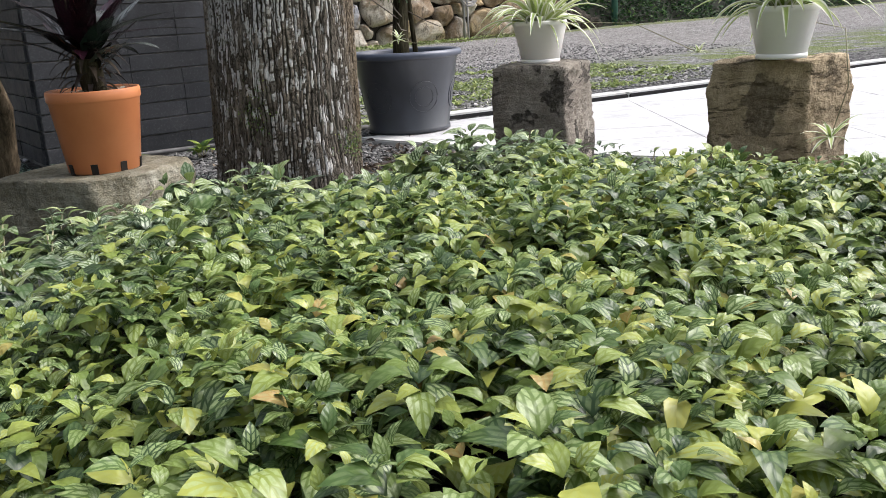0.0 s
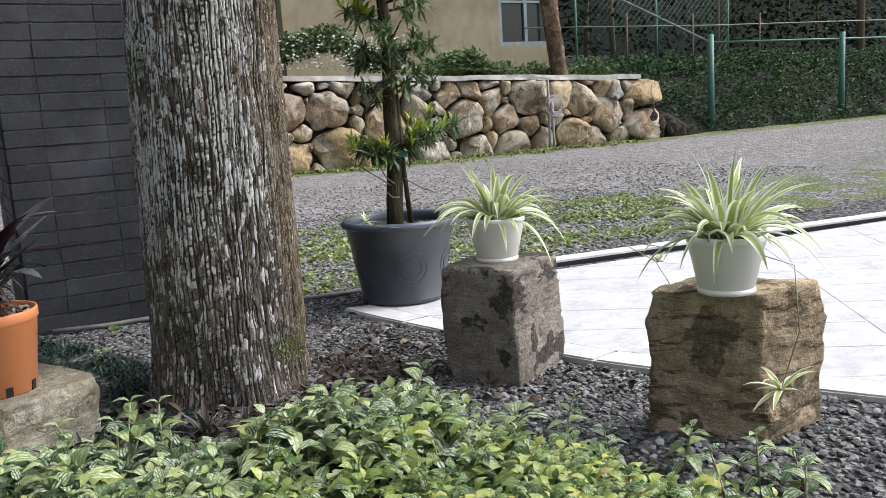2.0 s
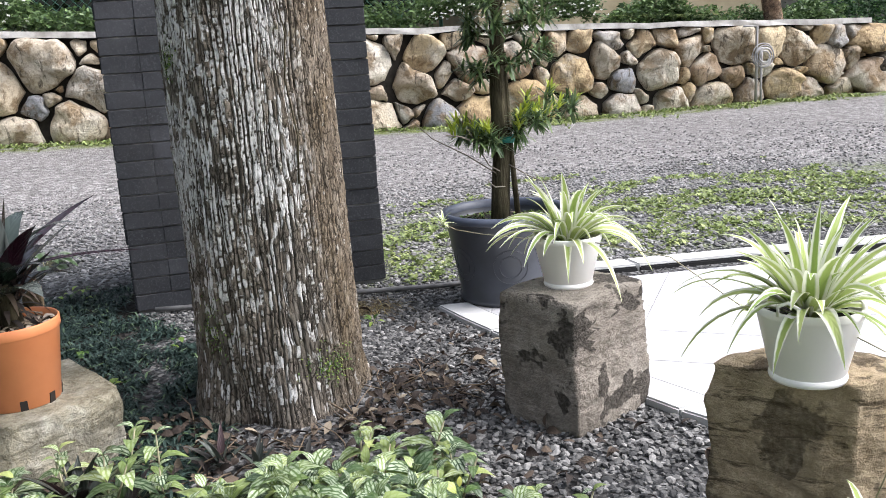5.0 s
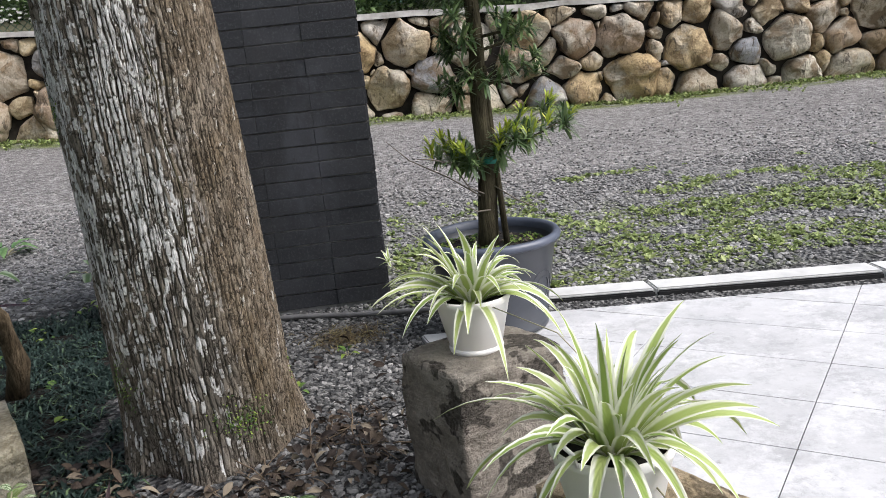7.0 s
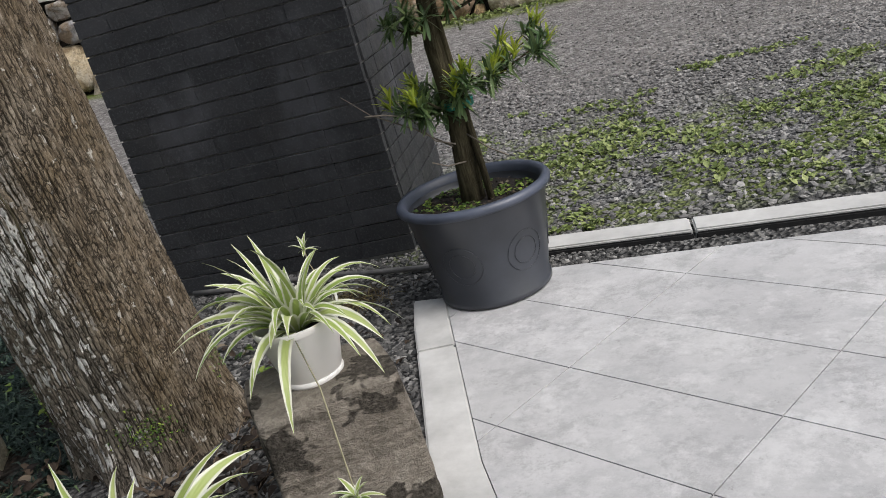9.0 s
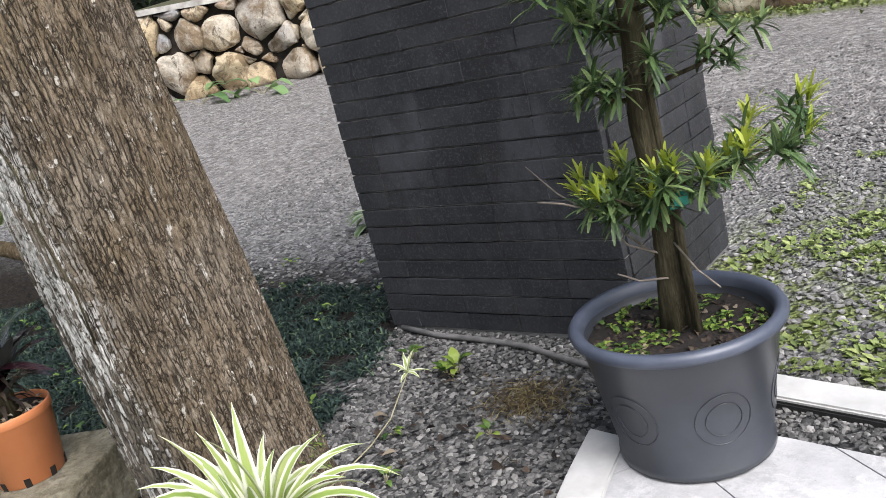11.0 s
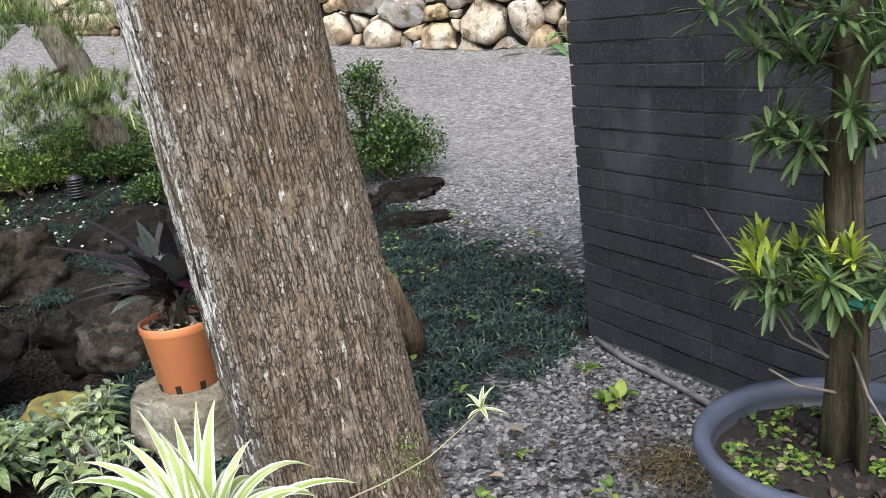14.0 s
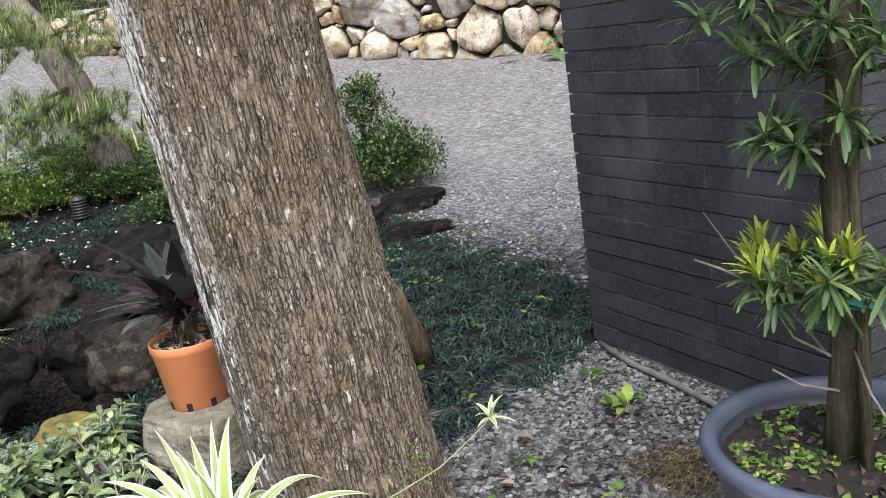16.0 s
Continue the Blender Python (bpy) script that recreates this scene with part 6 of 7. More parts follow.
# ---- leaf litter and seedlings about the tree's foot ----
def build_litter():
    rnd = random.Random(51)
    L = Leaves()
    for _ in range(900):
        if rnd.random() < 0.7:
            a, r = rnd.uniform(3.3, 6.4), abs(rnd.gauss(0, 0.28)) + 0.3
            x, y = -1.079 + math.cos(a) * r, 3.33 + math.sin(a) * r * 1.2
        else:
            x, y = rnd.uniform(-1.2, 0.25), rnd.uniform(2.1, 4.3)
        if in_bed(x, y) > 0.1 or x > kerb_x(y) - 0.02:
            continue
        L.broad((x, y, ground_z(x, y) + rnd.uniform(0.004, 0.03)), around(rnd, -10, 30), around(rnd, 30, 90), rnd.uniform(0.02, 0.06), rnd.uniform(0.012, 0.028), rnd.uniform(-0.3, 0.5), 0.4)
    ob = mesh_object("leaf_litter", L.mesh("leaf_litter"), M_LITTER)
    tagged(ob, "dry brown fallen leaves round the tree", "leaf litter", kind="stuff")
    T = []
    for i in range(60):
        a, r = rnd.uniform(3.4, 6.1), rnd.uniform(0.3, 0.6)
        x, y = -1.079 + math.cos(a) * r, 3.33 + math.sin(a) * r
        pts = [Vector((x, y, ground_z(x, y) + 0.005))]
        d = around(rnd, -5, 35)
        for k in range(3):
            pts.append(pts[-1] + (d + around(rnd, -20, 20) * 0.4) * rnd.uniform(0.03, 0.06))
        T.append(pts)
    v, f = [], []
    for pts in T:
        bm = tube(pts, [0.003, 0.0025, 0.002, 0.0012], 4)
        bm.verts.index_update()
        k = len(v)
        v += [p.co.copy() for p in bm.verts]
        f += [tuple(q.index + k for q in face.verts) for face in bm.faces]
        bm.free()
    ob = mesh_object("fallen_twigs", make_mesh("fallen_twigs", v, f), M_TWIG)
    tagged(ob, "thin brown fallen twigs round the tree", "twigs", kind="stuff")


build_litter()


def purple_seedling(at, seed, n, size):
    t = thing("boat_lily", at, "small dark boat lily among the ground cover", "plant", "boat lily seedlings")
    rnd = random.Random(seed)
    for i in range(n):
        L = Leaves()
        L.blade((0, 0, 0.0), around(rnd, 30, 80), size * rnd.uniform(0.7, 1.1), size * 0.2, arch=0.4, n=6, tip=0.03, fold=0.45)
        mesh_object("leaf", L.mesh("leaf"), M_RHOEO_GREY, t)


M_RHOEO_GREY = mat_leaf("grey_green_leaf", [(0.0, (0.03, 0.035, 0.03)), (0.5, (0.05, 0.062, 0.05)), (1.0, (0.06, 0.03, 0.035))], 0.38, 0.1)
for i, (x, y, z, s) in enumerate(((-1.64, 2.77, 0.02, 0.2), (-1.75, 2.71, 0.02, 0.16), (-1.53, 2.72, 0.02, 0.14), (-1.3, 2.87, 0.0, 0.12), (-1.21, 2.81, 0.0, 0.1), (-2.13, 2.46, 0.03, 0.12), (-1.09, 2.78, 0.0, 0.1))):
    purple_seedling((x, y, ground_z(x, y)), 60 + i, 9, s)


def sprig(at, seed, height, size=1.0):
    """One loose shoot of the ground cover, outside the bed."""
    t = thing("ground_cover_shoot", at, "loose shoot of silver-patched ground cover on gravel", "plant", "loose shoots")
    rnd = random.Random(seed)
    lean = Vector((rnd.uniform(-0.4, 0.4), rnd.uniform(-0.4, 0.4), 1)).normalized()
    part("stem", tube([(0, 0, -0.01), lean * height * 0.5, lean * height], [0.0035, 0.003, 0.002], 6), M_RUNNER, t)
    for k in range(5):
        for s in (0, 1):
            L = Leaves()
            b = k * 1.57 + s * 3.14 + rnd.uniform(-0.4, 0.4)
            e = radians(38 - 11 * k + rnd.uniform(-10, 10))
            ln = (0.03, 0.05, 0.06, 0.06, 0.05)[k] * rnd.uniform(0.85, 1.15) * size
            L.broad(lean * (height * (1 - 0.2 * k)), (math.cos(b) * math.cos(e), math.sin(b) * math.cos(e), math.sin(e)), (0, 0, 1), ln, ln * 0.55, 0.4, 0.25)
            mesh_object("leaf", L.mesh("leaf"), M_BED_OLD, t)


for i, (x, y, h) in enumerate(((-0.45, 1.9, 0.12), (-0.53, 1.69, 0.15), (-0.38, 1.74, 0.12), (-0.58, 2.01, 0.14), (-0.65, 2.11, 0.16), (-0.69, 2.28, 0.1), (-0.49, 1.54, 0.14), (-0.3, 1.68, 0.1), (-0.78, 2.44, 0.13), (-0.97, 2.63, 0.14), (-1.44, 2.69, 0.13), (-1.66, 2.77, 0.14), (-1.84, 2.74, 0.12), (-1.97, 2.72, 0.13), (-0.86, 2.34, 0.17), (-0.51, 1.33, 0.13))):
    sprig((x, y, ground_z(x, y)), 120 + i, h)
# taller shoots against the low stone and along the bed's far edge
shoots = random.Random(64)
for i in range(38):
    x = shoots.uniform(-2.15, -1.42) if i < 27 else shoots.uniform(-1.2, -0.72)
    y = (2.74 if i < 27 else 2.56) + shoots.uniform(-0.1, 0.08)
    sprig((x, y, ground_z(x, y)), 150 + i, shoots.uniform(0.08, 0.18), shoots.uniform(1.15, 1.5))


def weed_tuft(at, seed, count, size, material, label):
    """A small weed: a few stalked leaves from one root."""
    t = thing("weed", at, label, "weed", "gravel weeds")
    rnd = random.Random(seed)
    for i in range(count):
        L = Leaves()
        d = around(rnd, 15, 75)
        L.broad(d * size * 0.35, (d + Vector((0, 0, -0.3))).normalized(), (0, 0, 1), size * rnd.uniform(0.5, 0.8), size * rnd.uniform(0.3, 0.5), 0.4, 0.2)
        lf = mesh_object("leaf", L.mesh("leaf"), material, t)
        part("stalk", tube([(0, 0, -0.005), d * size * 0.35], [0.0018, 0.0012], 5), M_RUNNER, lf)


for i, (x, y, n_, w_) in enumerate(((-1.034, 4.228, 9, 0.09), (-1.06, 4.19, 6, 0.07), (-1.003, 3.82, 6, 0.05), (-0.675, 3.895, 6, 0.05), (-0.85, 3.6, 5, 0.05), (-1.31, 4.3, 6, 0.06))):
    weed_tuft((x, y, ground_z(x, y) + 0.008), 300 + i, n_, w_, M_AZALEA, "small broad-leaved green weed growing in the gravel")


def dry_tuft():
    """Withered grass lying flat beside the grey pot."""
    rnd = random.Random(17)
    L = Leaves()
    for _ in range(420):
        x, y = rnd.gauss(-0.67, 0.075), rnd.gauss(4.11, 0.06)
        L.blade((x, y, ground_z(x, y) + 0.012), around(rnd, 0, 38), rnd.uniform(0.04, 0.11), 0.0035, arch=1.3, n=3, fold=0.2)
    ob = mesh_object("dry_grass", L.mesh("dry_grass"), mat_leaf("dry_grass", [(0.0, (0.05, 0.035, 0.018)), (0.6, (0.13, 0.095, 0.045)), (1.0, (0.26, 0.22, 0.1))], 0.8, 0.15))
    tagged(ob, "withered brown grass tuft beside the grey pot", "dry grass", kind="stuff")


dry_tuft()


# ---- weeds on the mossy strip behind the kerb ----
def build_weeds():
    rnd = random.Random(91)
    L = Leaves()
    n = 0
    while n < 2600:
        x, y = rnd.uniform(-0.4, 3.4), rnd.uniform(4.4, 7.0)
        m = noise.fractal(Vector((x * 1.5, y * 1.9, 3)), 1.0, 2.0, 5) * 1.5 + 0.2 * math.sin((y - 4.1) * 1.25) - 0.02 - max(0, y - 5.8) * 0.25
        if m < 0.12 + rnd.uniform(-0.22, 0.2):
            continue
        n += 1
        s = rnd.uniform(0.014, 0.04)
        for k in range(rnd.randint(3, 6)):
            L.small((x + rnd.uniform(-0.02, 0.02), y + rnd.uniform(-0.02, 0.02), ground_z(x, y) + 0.006), around(rnd, 5, 55), (0, 0, 1), s * rnd.uniform(0.7, 1.3), s * rnd.uniform(0.5, 0.9))
    for _ in range(1500):
        x = rnd.uniform(-6, 9)
        y = 12.32 - abs(rnd.gauss(0, 0.3)) * (1 + noise.noise(Vector((x * 1.3, 0, 6))))
        for k in range(4):
            L.broad((x, y, ground_z(x, y)), around(rnd, 20, 70), (0, 0, 1), rnd.uniform(0.03, 0.08), 0.03, 0.3, 0.15)
    ob = mesh_object("weeds", L.mesh("weeds"), M_WEED)
    tagged(ob, "low green weeds and clover in the gravel", "weeds", kind="stuff")


build_weeds()


# ---- terrace, house, fences and woods behind the wall ----
def terrace():
    v, f = [], []
    xs = [9.0, 6, 3, 0, -3, -6, -9, -12, -16]
    for x in xs:
        yb = 12.9 if x > -6 else 12.9 - max(0.0, -7.5 - x) * 0.75
        z = (wall_top(min(x, 8.5)) if x > -14 else 2.2) - 0.06
        v += [(x, yb, z), (x, yb + 4, z + 0.15), (x, yb + 40, z + 3.0), (x, yb + 40, -0.5), (x, yb, -0.5)]
    for i in range(len(xs) - 1):
        for k in range(5):
            f.append((5 * i + k, 5 * i + (k + 1) % 5, 5 * i + 5 + (k + 1) % 5, 5 * i + 5 + k))
    f += [(0, 1, 2, 3, 4), tuple(5 * (len(xs) - 1) + k for k in (4, 3, 2, 1, 0))]
    ob = mesh_object("ground_terrace", make_mesh("ground_terrace", v, f, smooth=False), mat_plain("terrace_soil", (0.04, 0.045, 0.02), (0.09, 0.085, 0.045), 0.95, 4, bump=0.5))
    tagged(ob, "raised planted terrace behind the stone wall", "ground", kind="structure")


terrace()


def box(x0, x1, y0, y1, z0, z1, bevel=0.0):
    bm = bmesh.new()
    bmesh.ops.create_cube(bm, size=1.0)
    for v in bm.verts:
        v.co = Vector((x0 + (v.co.x + 0.5) * (x1 - x0), y0 + (v.co.y + 0.5) * (y1 - y0), z0 + (v.co.z + 0.5) * (z1 - z0)))
    if bevel:
        bmesh.ops.bevel(bm, geom=bm.edges[:], offset=bevel, segments=1, affect="EDGES")
    return bm


def house():
    t = thing("house", (4.0, 16.0, 1.4), "low cream rendered house with a barred window", "house")
    plaster = Nodes("cream_render", 0.9, 0.2)
    co = plaster.coords("World")
    c = plaster.ramp(plaster.noise(1.2, co, 7, 0.65), [(0.3, (0.2, 0.165, 0.1)), (0.6, (0.31, 0.27, 0.185)), (0.8, (0.37, 0.33, 0.24))])
    c = plaster.mix(plaster.ramp(plaster.noise(3, plaster.coords("World", (1, 1, 0.25)), 6), [(0.5, 0.0), (0.75, 0.6)]), c, (0.17, 0.14, 0.09))
    plaster.color(c)
    plaster.bump(plaster.noise(30, co), 0.3, 0.01)
    wall = part("wall", box(0, 4.88, 0, 0.25, -0.3, 3.4), plaster.mat, t, smooth=False)
    part("wall", box(4.88, 6.35, 0, 0.25, -0.3, 0.62), plaster.mat, t, smooth=False)
    part("wall", box(4.88, 6.35, 0, 0.25, 2.4, 3.4), plaster.mat, t, smooth=False)
    part("wall", box(6.35, 6.47, 0, 0.25, -0.3, 3.4), plaster.mat, t, smooth=False)
    part("roof", box(-0.4, 6.7, -0.5, 4.5, 3.4, 3.6, 0.02), mat_plain("roof_sheet", (0.1, 0.11, 0.12), (0.18, 0.18, 0.19), 0.6, 5), t, smooth=False)
    frame_m = mat_plain("window_paint", (0.16, 0.2, 0.22), (0.26, 0.31, 0.33), 0.6, 8)
    win = part("window", box(4.88, 4.97, 0.02, 0.14, 0.62, 2.4), frame_m, t, "blue-grey barred window", smooth=False)
    for x0, x1, z0, z1 in ((6.26, 6.35, 0.62, 2.4), (4.97, 6.26, 0.62, 0.7), (4.97, 6.26, 2.32, 2.4), (5.57, 5.65, 0.7, 2.32), (4.97, 5.57, 1.52, 1.57), (5.65, 6.26, 1.52, 1.57)):
        part("window_frame", box(x0, x1, 0.03, 0.13, z0, z1), frame_m, win, smooth=False)
    gl = Nodes("window_glass", 0.08, 0.5)
    gl.color((0.015, 0.02, 0.022))
    part("pane", box(4.97, 5.57, 0.08, 0.09, 0.7, 2.32), gl.mat, win, smooth=False)
    part("pane", box(5.65, 6.26, 0.08, 0.09, 0.7, 2.32), gl.mat, win, smooth=False)
    part("room_back", box(0.2, 6.4, 3.8, 4.0, -0.3, 3.4), plaster.mat, t, smooth=False)


house()


def tube_mesh(list_of_pts, r, n=4):
    v, f = [], []
    for pts in list_of_pts:
        bm = tube(pts, [r] * len(pts), n)
        bm.verts.index_update()
        k = len(v)
        v += [p.co.copy() for p in bm.verts]
        f += [tuple(q.index + k for q in face.verts) for face in bm.faces]
        bm.free()
    return v, f


M_FENCE = mat_plain("fence_green", (0.03, 0.1, 0.075), (0.06, 0.16, 0.12), 0.5, 9)


def chain_fence(x0, x1, y, z0, z1, label, step=0.115):
    t = thing("chain_link_fence", (x0, y, z0), label, "fence", "green fences")
    h, w = z1 - z0, x1 - x0
    lines = []
    k = -int(h / step) - 1
    while k * step < w:
        a = k * step
        for sgn in (1, -1):
            xa, xb = (a, a + h) if sgn > 0 else (a + h, a)
            pa, pb = Vector((xa, 0, 0)), Vector((xb, 0, h))
            # trim to the panel
            if max(xa, xb) < 0 or min(xa, xb) > w:
                continue
            def cut(p, q, x):
                f = (x - p.x) / (q.x - p.x)
                return p.lerp(q, f)
            lo, hi = (pa, pb) if pa.x < pb.x else (pb, pa)
            if lo.x < 0:
                lo = cut(lo, hi, 0)
            if hi.x > w:
                hi = cut(lo, hi, w)
            lines.append([lo, hi])
        k += 1
    v, f = tube_mesh(lines, 0.0055, 3)
    net = mesh_object("wire_mesh", make_mesh("wire_mesh", v, f), M_FENCE, t)
    net["kind"] = "stuff"
    n = max(1, round(w / 2.4))
    for i in range(n + 1):
        part("post", tube([(w * i / n, 0.02, -0.4), (w * i / n, 0.02, h + 0.05)], [0.03, 0.03], 10), M_FENCE, t)
    part("rail", tube([(0, 0.02, 0.03), (w, 0.02, 0.03)], [0.02, 0.02], 8), M_FENCE, t)
    part("rail", tube([(0, 0.02, h), (w, 0.02, h)], [0.02, 0.02], 8), M_FENCE, t)


chain_fence(-9.5, 2.6, 13.7, 1.62, 3.3, "green chain-link fence behind the stone wall")
chain_fence(10.5, 15.3, 15.4, 1.3, 3.4, "dark green mesh fence in front of the woods", 0.16)


def road_fence():
    t = thing("rail_fence", (11.67, 12.7, 0.0), "green post and wire fence along the planted bank", "fence", "green fences")
    for x in (0.0, 4.2, 8.4):
        part("post", tube([(x, 0, -0.3), (x, 0, 1.9)], [0.068, 0.062], 12), M_FENCE, t)
    part("rail", tube([(0, 0, 1.74), (4, 0.02, 1.75), (9, 0, 1.77)], [0.022] * 3, 8), M_FENCE, t)
    part("rail", tube([(-2.9, 0.4, 2.92), (-1.4, 0.2, 2.32), (0, 0, 1.74)], [0.02] * 3, 8), mat_plain("grey_green_pipe", (0.09, 0.12, 0.11), (0.16, 0.19, 0.18), 0.6), t, "grey-green slanting rail")
    wire = mat_plain("wire_grey", (0.1, 0.12, 0.1), (0.17, 0.18, 0.15), 0.6)
    for z in (2.22,):
        part("wire", tube([(-3.4, 1.6, z), (2, 1.7, z + 0.02), (9, 1.5, z + 0.1)], [0.014] * 3, 5), wire, t)
    for x in (-0.75, 1.2, 3.4):
        part("stake", tube([(x, 1.6, 0.9), (x + 0.03, 1.6, 2.5)], [0.02, 0.018], 7), M_TWIG, t)


road_fence()

# peeling tree post and the hose coil on the wall
post = part("tree_stump_post", tube([(7.95 - 0.03 * k, 12.78, 0.9 + 0.2 * k) for k in range(10)], [0.15, 0.145, 0.14, 0.15, 0.145, 0.14, 0.15, 0.145, 0.15, 0.13], 20, 0.13, 9), mat_sandstone("peeling_bark", ((0.06, 0.032, 0.02), (0.14, 0.09, 0.055), (0.46, 0.37, 0.26)), 0.7))
tagged(post, "cut tree trunk with mottled peeling brown bark", "tree stump")


def tap():
    t = thing("hose_reel", (7.1, 12.1, 0.0), "coiled white hose hung on a standpipe by the wall", "hose")
    white = mat_plain("white_hose", (0.28, 0.275, 0.27), (0.44, 0.43, 0.42), 0.6)
    part("standpipe", tube([(0, 0, -0.05), (0, 0, 1.15), (-0.22, 0.02, 1.16)], [0.022, 0.022, 0.018], 10), white, t)
    part("standpipe", tube([(0.11, 0.03, -0.05), (0.11, 0.03, 0.8)], [0.018, 0.018], 10), white, t)
    for i in range(6):
        r = 0.19 - 0.02 * i
        part("hose_turn", tube([(0.08 + 0.015 * math.sin(i * 2.1) + r * math.cos(q), -0.05 - 0.01 * i, 0.70 + 0.012 * math.cos(i * 1.7) + r * 0.95 * math.sin(q)) for q in (2 * math.pi * k / 28 for k in range(29))], [0.009] * 29, 7), white, t)


tap()


# ---- planting on the terrace, the bank and the woods ----
def leaf_mass(name, count, box_, leaf, seed, material, label, category, shape=None):
    rnd = random.Random(seed)
    L = Leaves()
    (x0, x1), (y0, y1), (z0, z1) = box_
    n = 0
    tries = 0
    while n < count and tries < count * 6:
        tries += 1
        x, y, z = rnd.uniform(x0, x1), rnd.uniform(y0, y1), rnd.uniform(z0, z1)
        if shape is not None:
            ok = shape(x, y, z)
            if not ok:
                continue
        n += 1
        s = leaf * rnd.uniform(0.6, 1.35)
        L.small((x, y, z), around(rnd, -30, 55), around(rnd, 20, 90), s, s * rnd.uniform(0.35, 0.6))
    ob = mesh_object(name, L.mesh(name), material)
    return tagged(ob, label, category, kind="stuff")


def mound(top, wob, scale, seed):
    """True under an uneven top surface, with hollows."""
    def f(x, y, z):
        h = top(x, y) + wob * noise.fractal(Vector((x * scale, y * scale, seed)), 1.0, 2.0, 3)
        return h - 0.35 < z < h and noise.noise(Vector((x * 2.2, y * 2.2, z * 2.2 + seed))) > -0.35
    return f


def bank_soil():
    v, f = [], []
    xs = [9.2 + 1.2 * i for i in range(15)]
    for x in xs:
        v += [(x, 12.55, -0.1), (x, 13.1, 0.45), (x, 14.2, 1.1), (x, 16.5, 1.35), (x, 60, 5.0), (x, 60, -0.5)]
    for i in range(len(xs) - 1):
        for k in range(5):
            f.append((6 * i + k, 6 * i + k + 1, 6 * i + 7 + k, 6 * i + 6 + k))
    ob = mesh_object("ground_bank", make_mesh("ground_bank", v, f), mat_plain("bank_soil", (0.008, 0.01, 0.005), (0.02, 0.022, 0.011), 0.95, 3, bump=0.6))
    tagged(ob, "planted earth bank beside the drive", "ground", kind="structure")


bank_soil()


def bank_top(x, y):
    return min(1.55, max(0.12, (y - 12.3) * 0.95)) * min(1.0, max(0.2, (x - 9.2) / 1.1))


leaf_mass("bank_planting", 42000, ((9.6, 22), (12.4, 15.2), (-0.05, 2.2)), 0.085, 5, M_BANK, "dense wild green planting on the bank", "undergrowth", mound(bank_top, 0.22, 1.6, 3))


def terrace_shrubs(x0, x1, seed, h, label, white):
    leaf_mass("terrace_shrubs", int(2300 * (x1 - x0)), ((x0, x1), (12.75, 13.5), (1.1, 1.9 + h)), 0.085, seed, M_HEDGE, label, "shrubs", mound(lambda x, y: wall_top(x) + h + 0.1 * math.sin(x * 2.3), 0.25, 1.5, seed))
    if white:
        rnd = random.Random(seed + 1)
        L = Leaves()
        for _ in range(int(150 * (x1 - x0))):
            x, y = rnd.uniform(x0, x1), rnd.uniform(12.6, 13.2)
            z = wall_top(x) + h * rnd.uniform(0.15, 1.0) + 0.05
            for k in range(5):
                L.small((x, y, z), around(rnd, 0, 60), (0, -1, 0.3), 0.03, 0.022, 0.1)
        ob = mesh_object("white_flowers", L.mesh("white_flowers"), mat_leaf("white_petal", [(0.0, (0.6, 0.6, 0.56)), (1.0, (0.75, 0.75, 0.72))], 0.6, 0.3))
        tagged(ob, "small white flowers scattered over the shrubs", "flowers", kind="stuff")


terrace_shrubs(-7.5, -3.1, 11, 0.55, "green shrubs along the top of the wall", True)
terrace_shrubs(-3.1, 2.0, 12, 0.3, "low green shrubs along the top of the wall", False)
terrace_shrubs(2.0, 4.9, 13, 0.62, "flowering shrubs in front of the cream house", True)
terrace_shrubs(4.9, 9.3, 14, 0.25, "low ferns and weeds along the top of the wall", False)


def fern(at, seed, label="light green fern on the terrace edge", size=1.0):
    t = thing("fern", at, label, "fern", "ferns")
    t.scale = (size, size, size)
    rnd = random.Random(seed)
    for i in range(9):
        L = Leaves()
        a = rnd.uniform(0, 6.28)
        for k in range(14):
            s = (k + 1) / 14
            p = Vector((math.cos(a) * 0.55 * s, math.sin(a) * 0.55 * s, 0.45 * s - 0.35 * s * s))
            for side in (-1, 1):
                b = a + side * 1.25
                L.blade(p, (math.cos(b), math.sin(b), 0.1), 0.14 * (1.1 - s), 0.03, arch=0.4, n=2, fold=0.1)
        mesh_object("frond", L.mesh("frond"), M_WEED, t)


for i, (x, y) in enumerate(((5.6, 13.0), (6.2, 12.95), (6.7, 13.05), (5.0, 13.1))):
    fern((x, y, wall_top(x)), 200 + i)
fern((-3.62, 2.33, 0.06), 210, "small bright green fern between the garden rocks", 0.45)


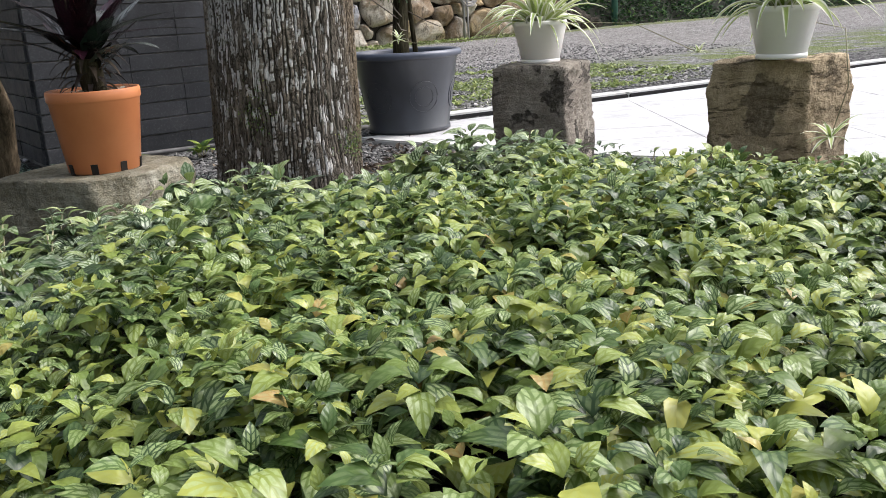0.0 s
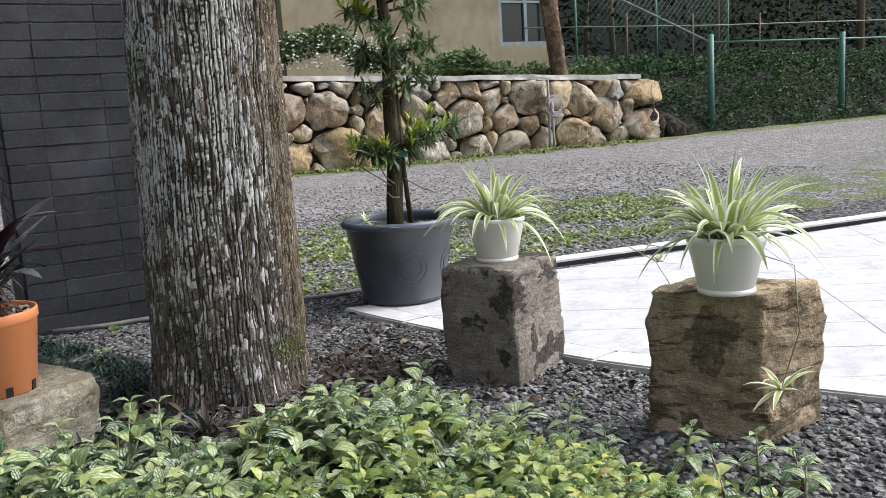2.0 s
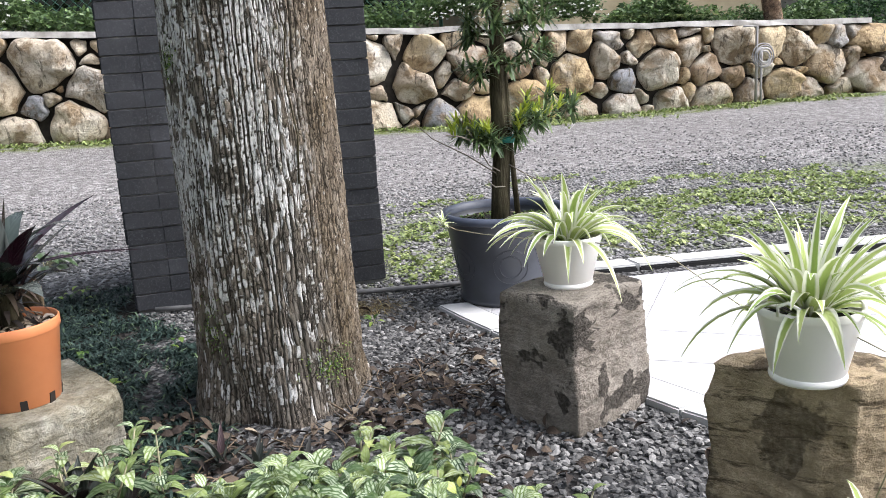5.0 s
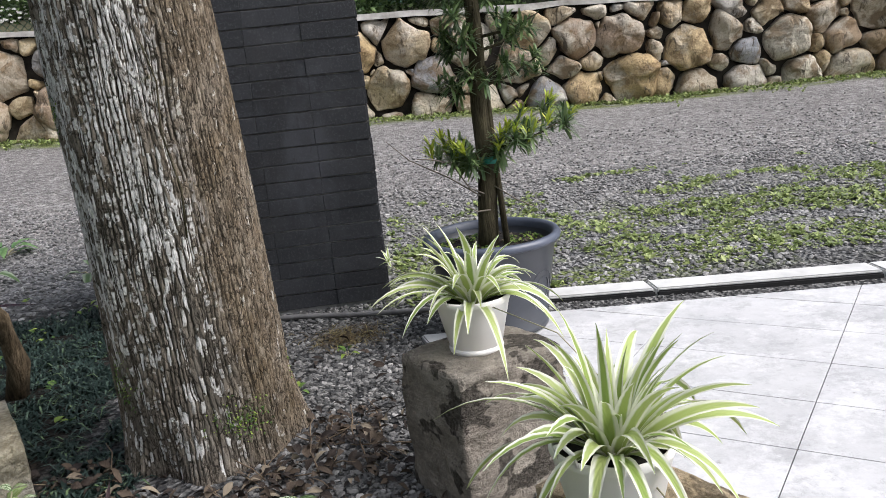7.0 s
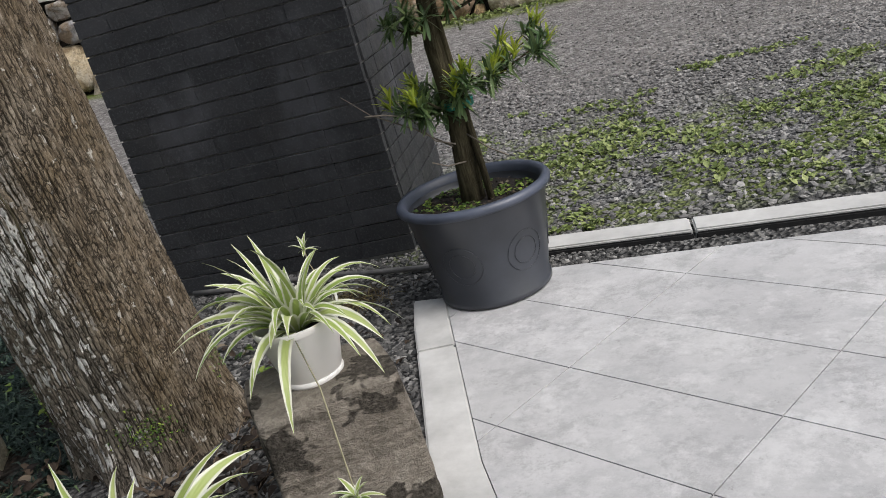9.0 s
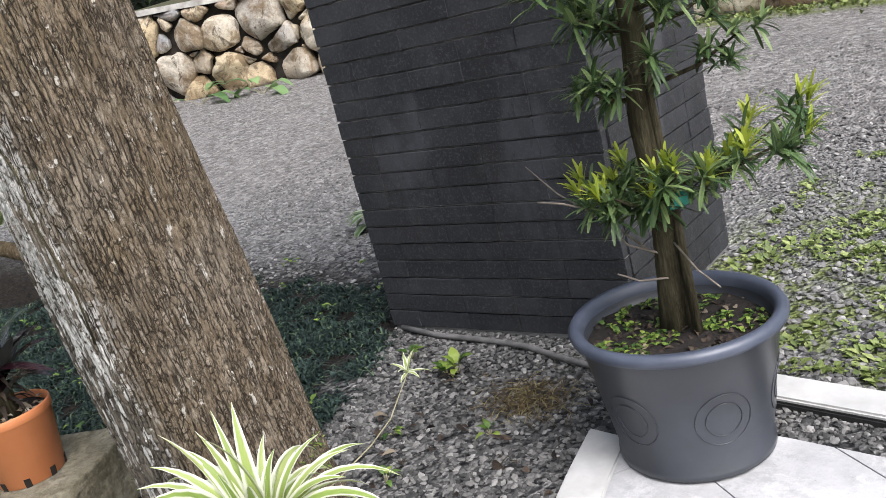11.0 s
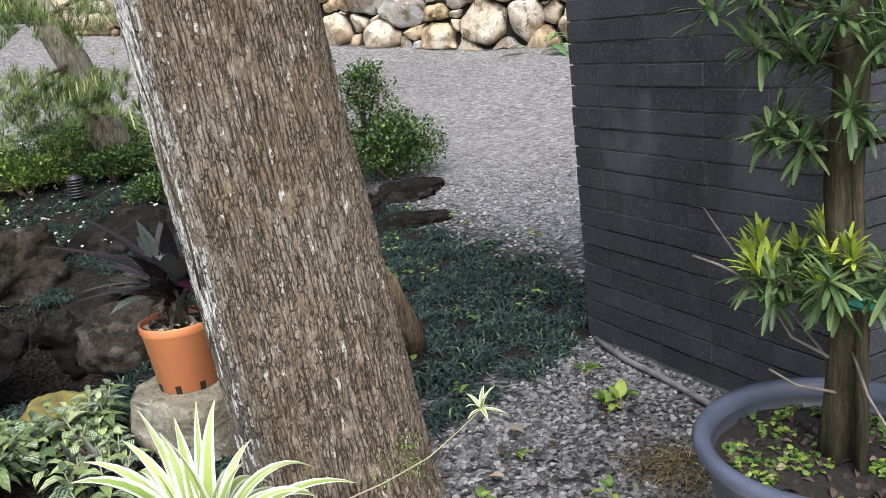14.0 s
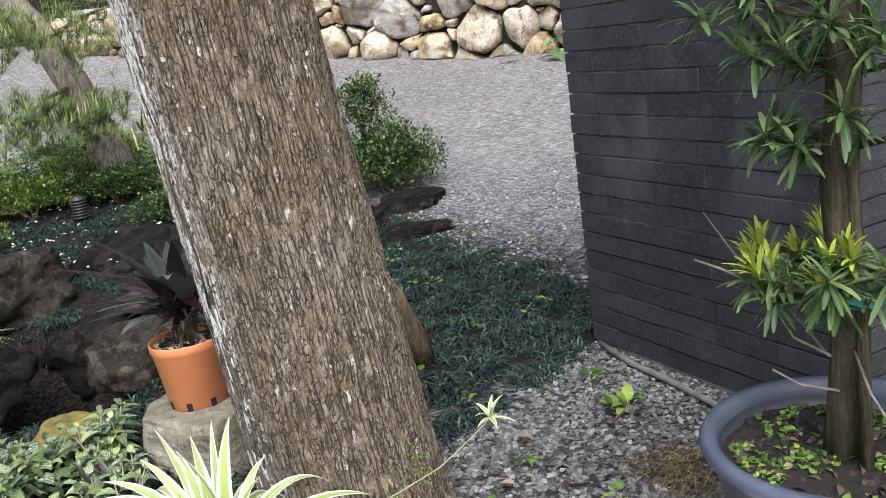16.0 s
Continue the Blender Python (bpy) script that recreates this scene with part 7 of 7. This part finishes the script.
def woods():
    """Dark tree mass far behind, as trunks and a wide curtain of leaves."""
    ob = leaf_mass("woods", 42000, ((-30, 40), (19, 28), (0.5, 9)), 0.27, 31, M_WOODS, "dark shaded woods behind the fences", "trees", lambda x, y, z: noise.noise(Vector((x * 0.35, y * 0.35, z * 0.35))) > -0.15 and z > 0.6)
    rnd = random.Random(33)
    for i in range(26):
        x, y = -30 + i * 2.8 + rnd.uniform(-1, 1), rnd.uniform(19, 25)
        t = thing("tree", (x, y, 0.5), "slim dark forest tree behind the fence", "tree", "forest trees")
        r = rnd.uniform(0.08, 0.18)
        part("trunk", tube([(0, 0, -0.5), (rnd.uniform(-0.2, 0.2), 0, 4), (rnd.uniform(-0.5, 0.5), 0.2, 9)], [r, r * 0.8, r * 0.4], 9, 0.1, i), M_TWIG, t)
        L = Leaves()
        for _ in range(160):
            L.small((rnd.gauss(0, 1.3), rnd.gauss(0, 1.3), rnd.uniform(4, 10)), around(rnd, -30, 50), (0, 0, 1), 0.3, 0.14)
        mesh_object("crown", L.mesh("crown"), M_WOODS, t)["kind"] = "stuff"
    # backdrop sheets: the gloom of the forest is put into their near-black colour
    v = [(-120, 34, -1), (120, 34, -1), (120, 36, 16), (-120, 36, 16), (-120, 40, -1), (120, 40, -1), (120, 40, 16), (-120, 40, 16)]
    f = [(0, 1, 2, 3), (4, 7, 6, 5), (0, 3, 7, 4), (1, 5, 6, 2), (3, 2, 6, 7), (0, 4, 5, 1)]
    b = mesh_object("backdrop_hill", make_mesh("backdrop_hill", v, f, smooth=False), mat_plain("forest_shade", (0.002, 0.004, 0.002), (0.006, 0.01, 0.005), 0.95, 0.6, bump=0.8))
    tagged(b, "dark sheet standing in for a shaded wooded hillside", "hillside", kind="structure")
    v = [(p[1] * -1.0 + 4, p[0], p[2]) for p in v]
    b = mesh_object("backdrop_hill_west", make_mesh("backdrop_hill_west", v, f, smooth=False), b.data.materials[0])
    tagged(b, "dark sheet standing in for a shaded wooded hillside", "hillside", kind="structure")


# leaf tones nearly black: the shade inside the woods is in the colour
M_WOODS = mat_leaf("woods_shade_leaf", [(0.0, (0.003, 0.007, 0.004)), (0.5, (0.008, 0.017, 0.008)), (0.9, (0.02, 0.036, 0.016)), (1.0, (0.05, 0.08, 0.03))], 0.7, 0.12, spec=0.1)
woods()


# ---- pieces of walls and paving ----
build_paving()
build_rubble_wall()
build_bricks()
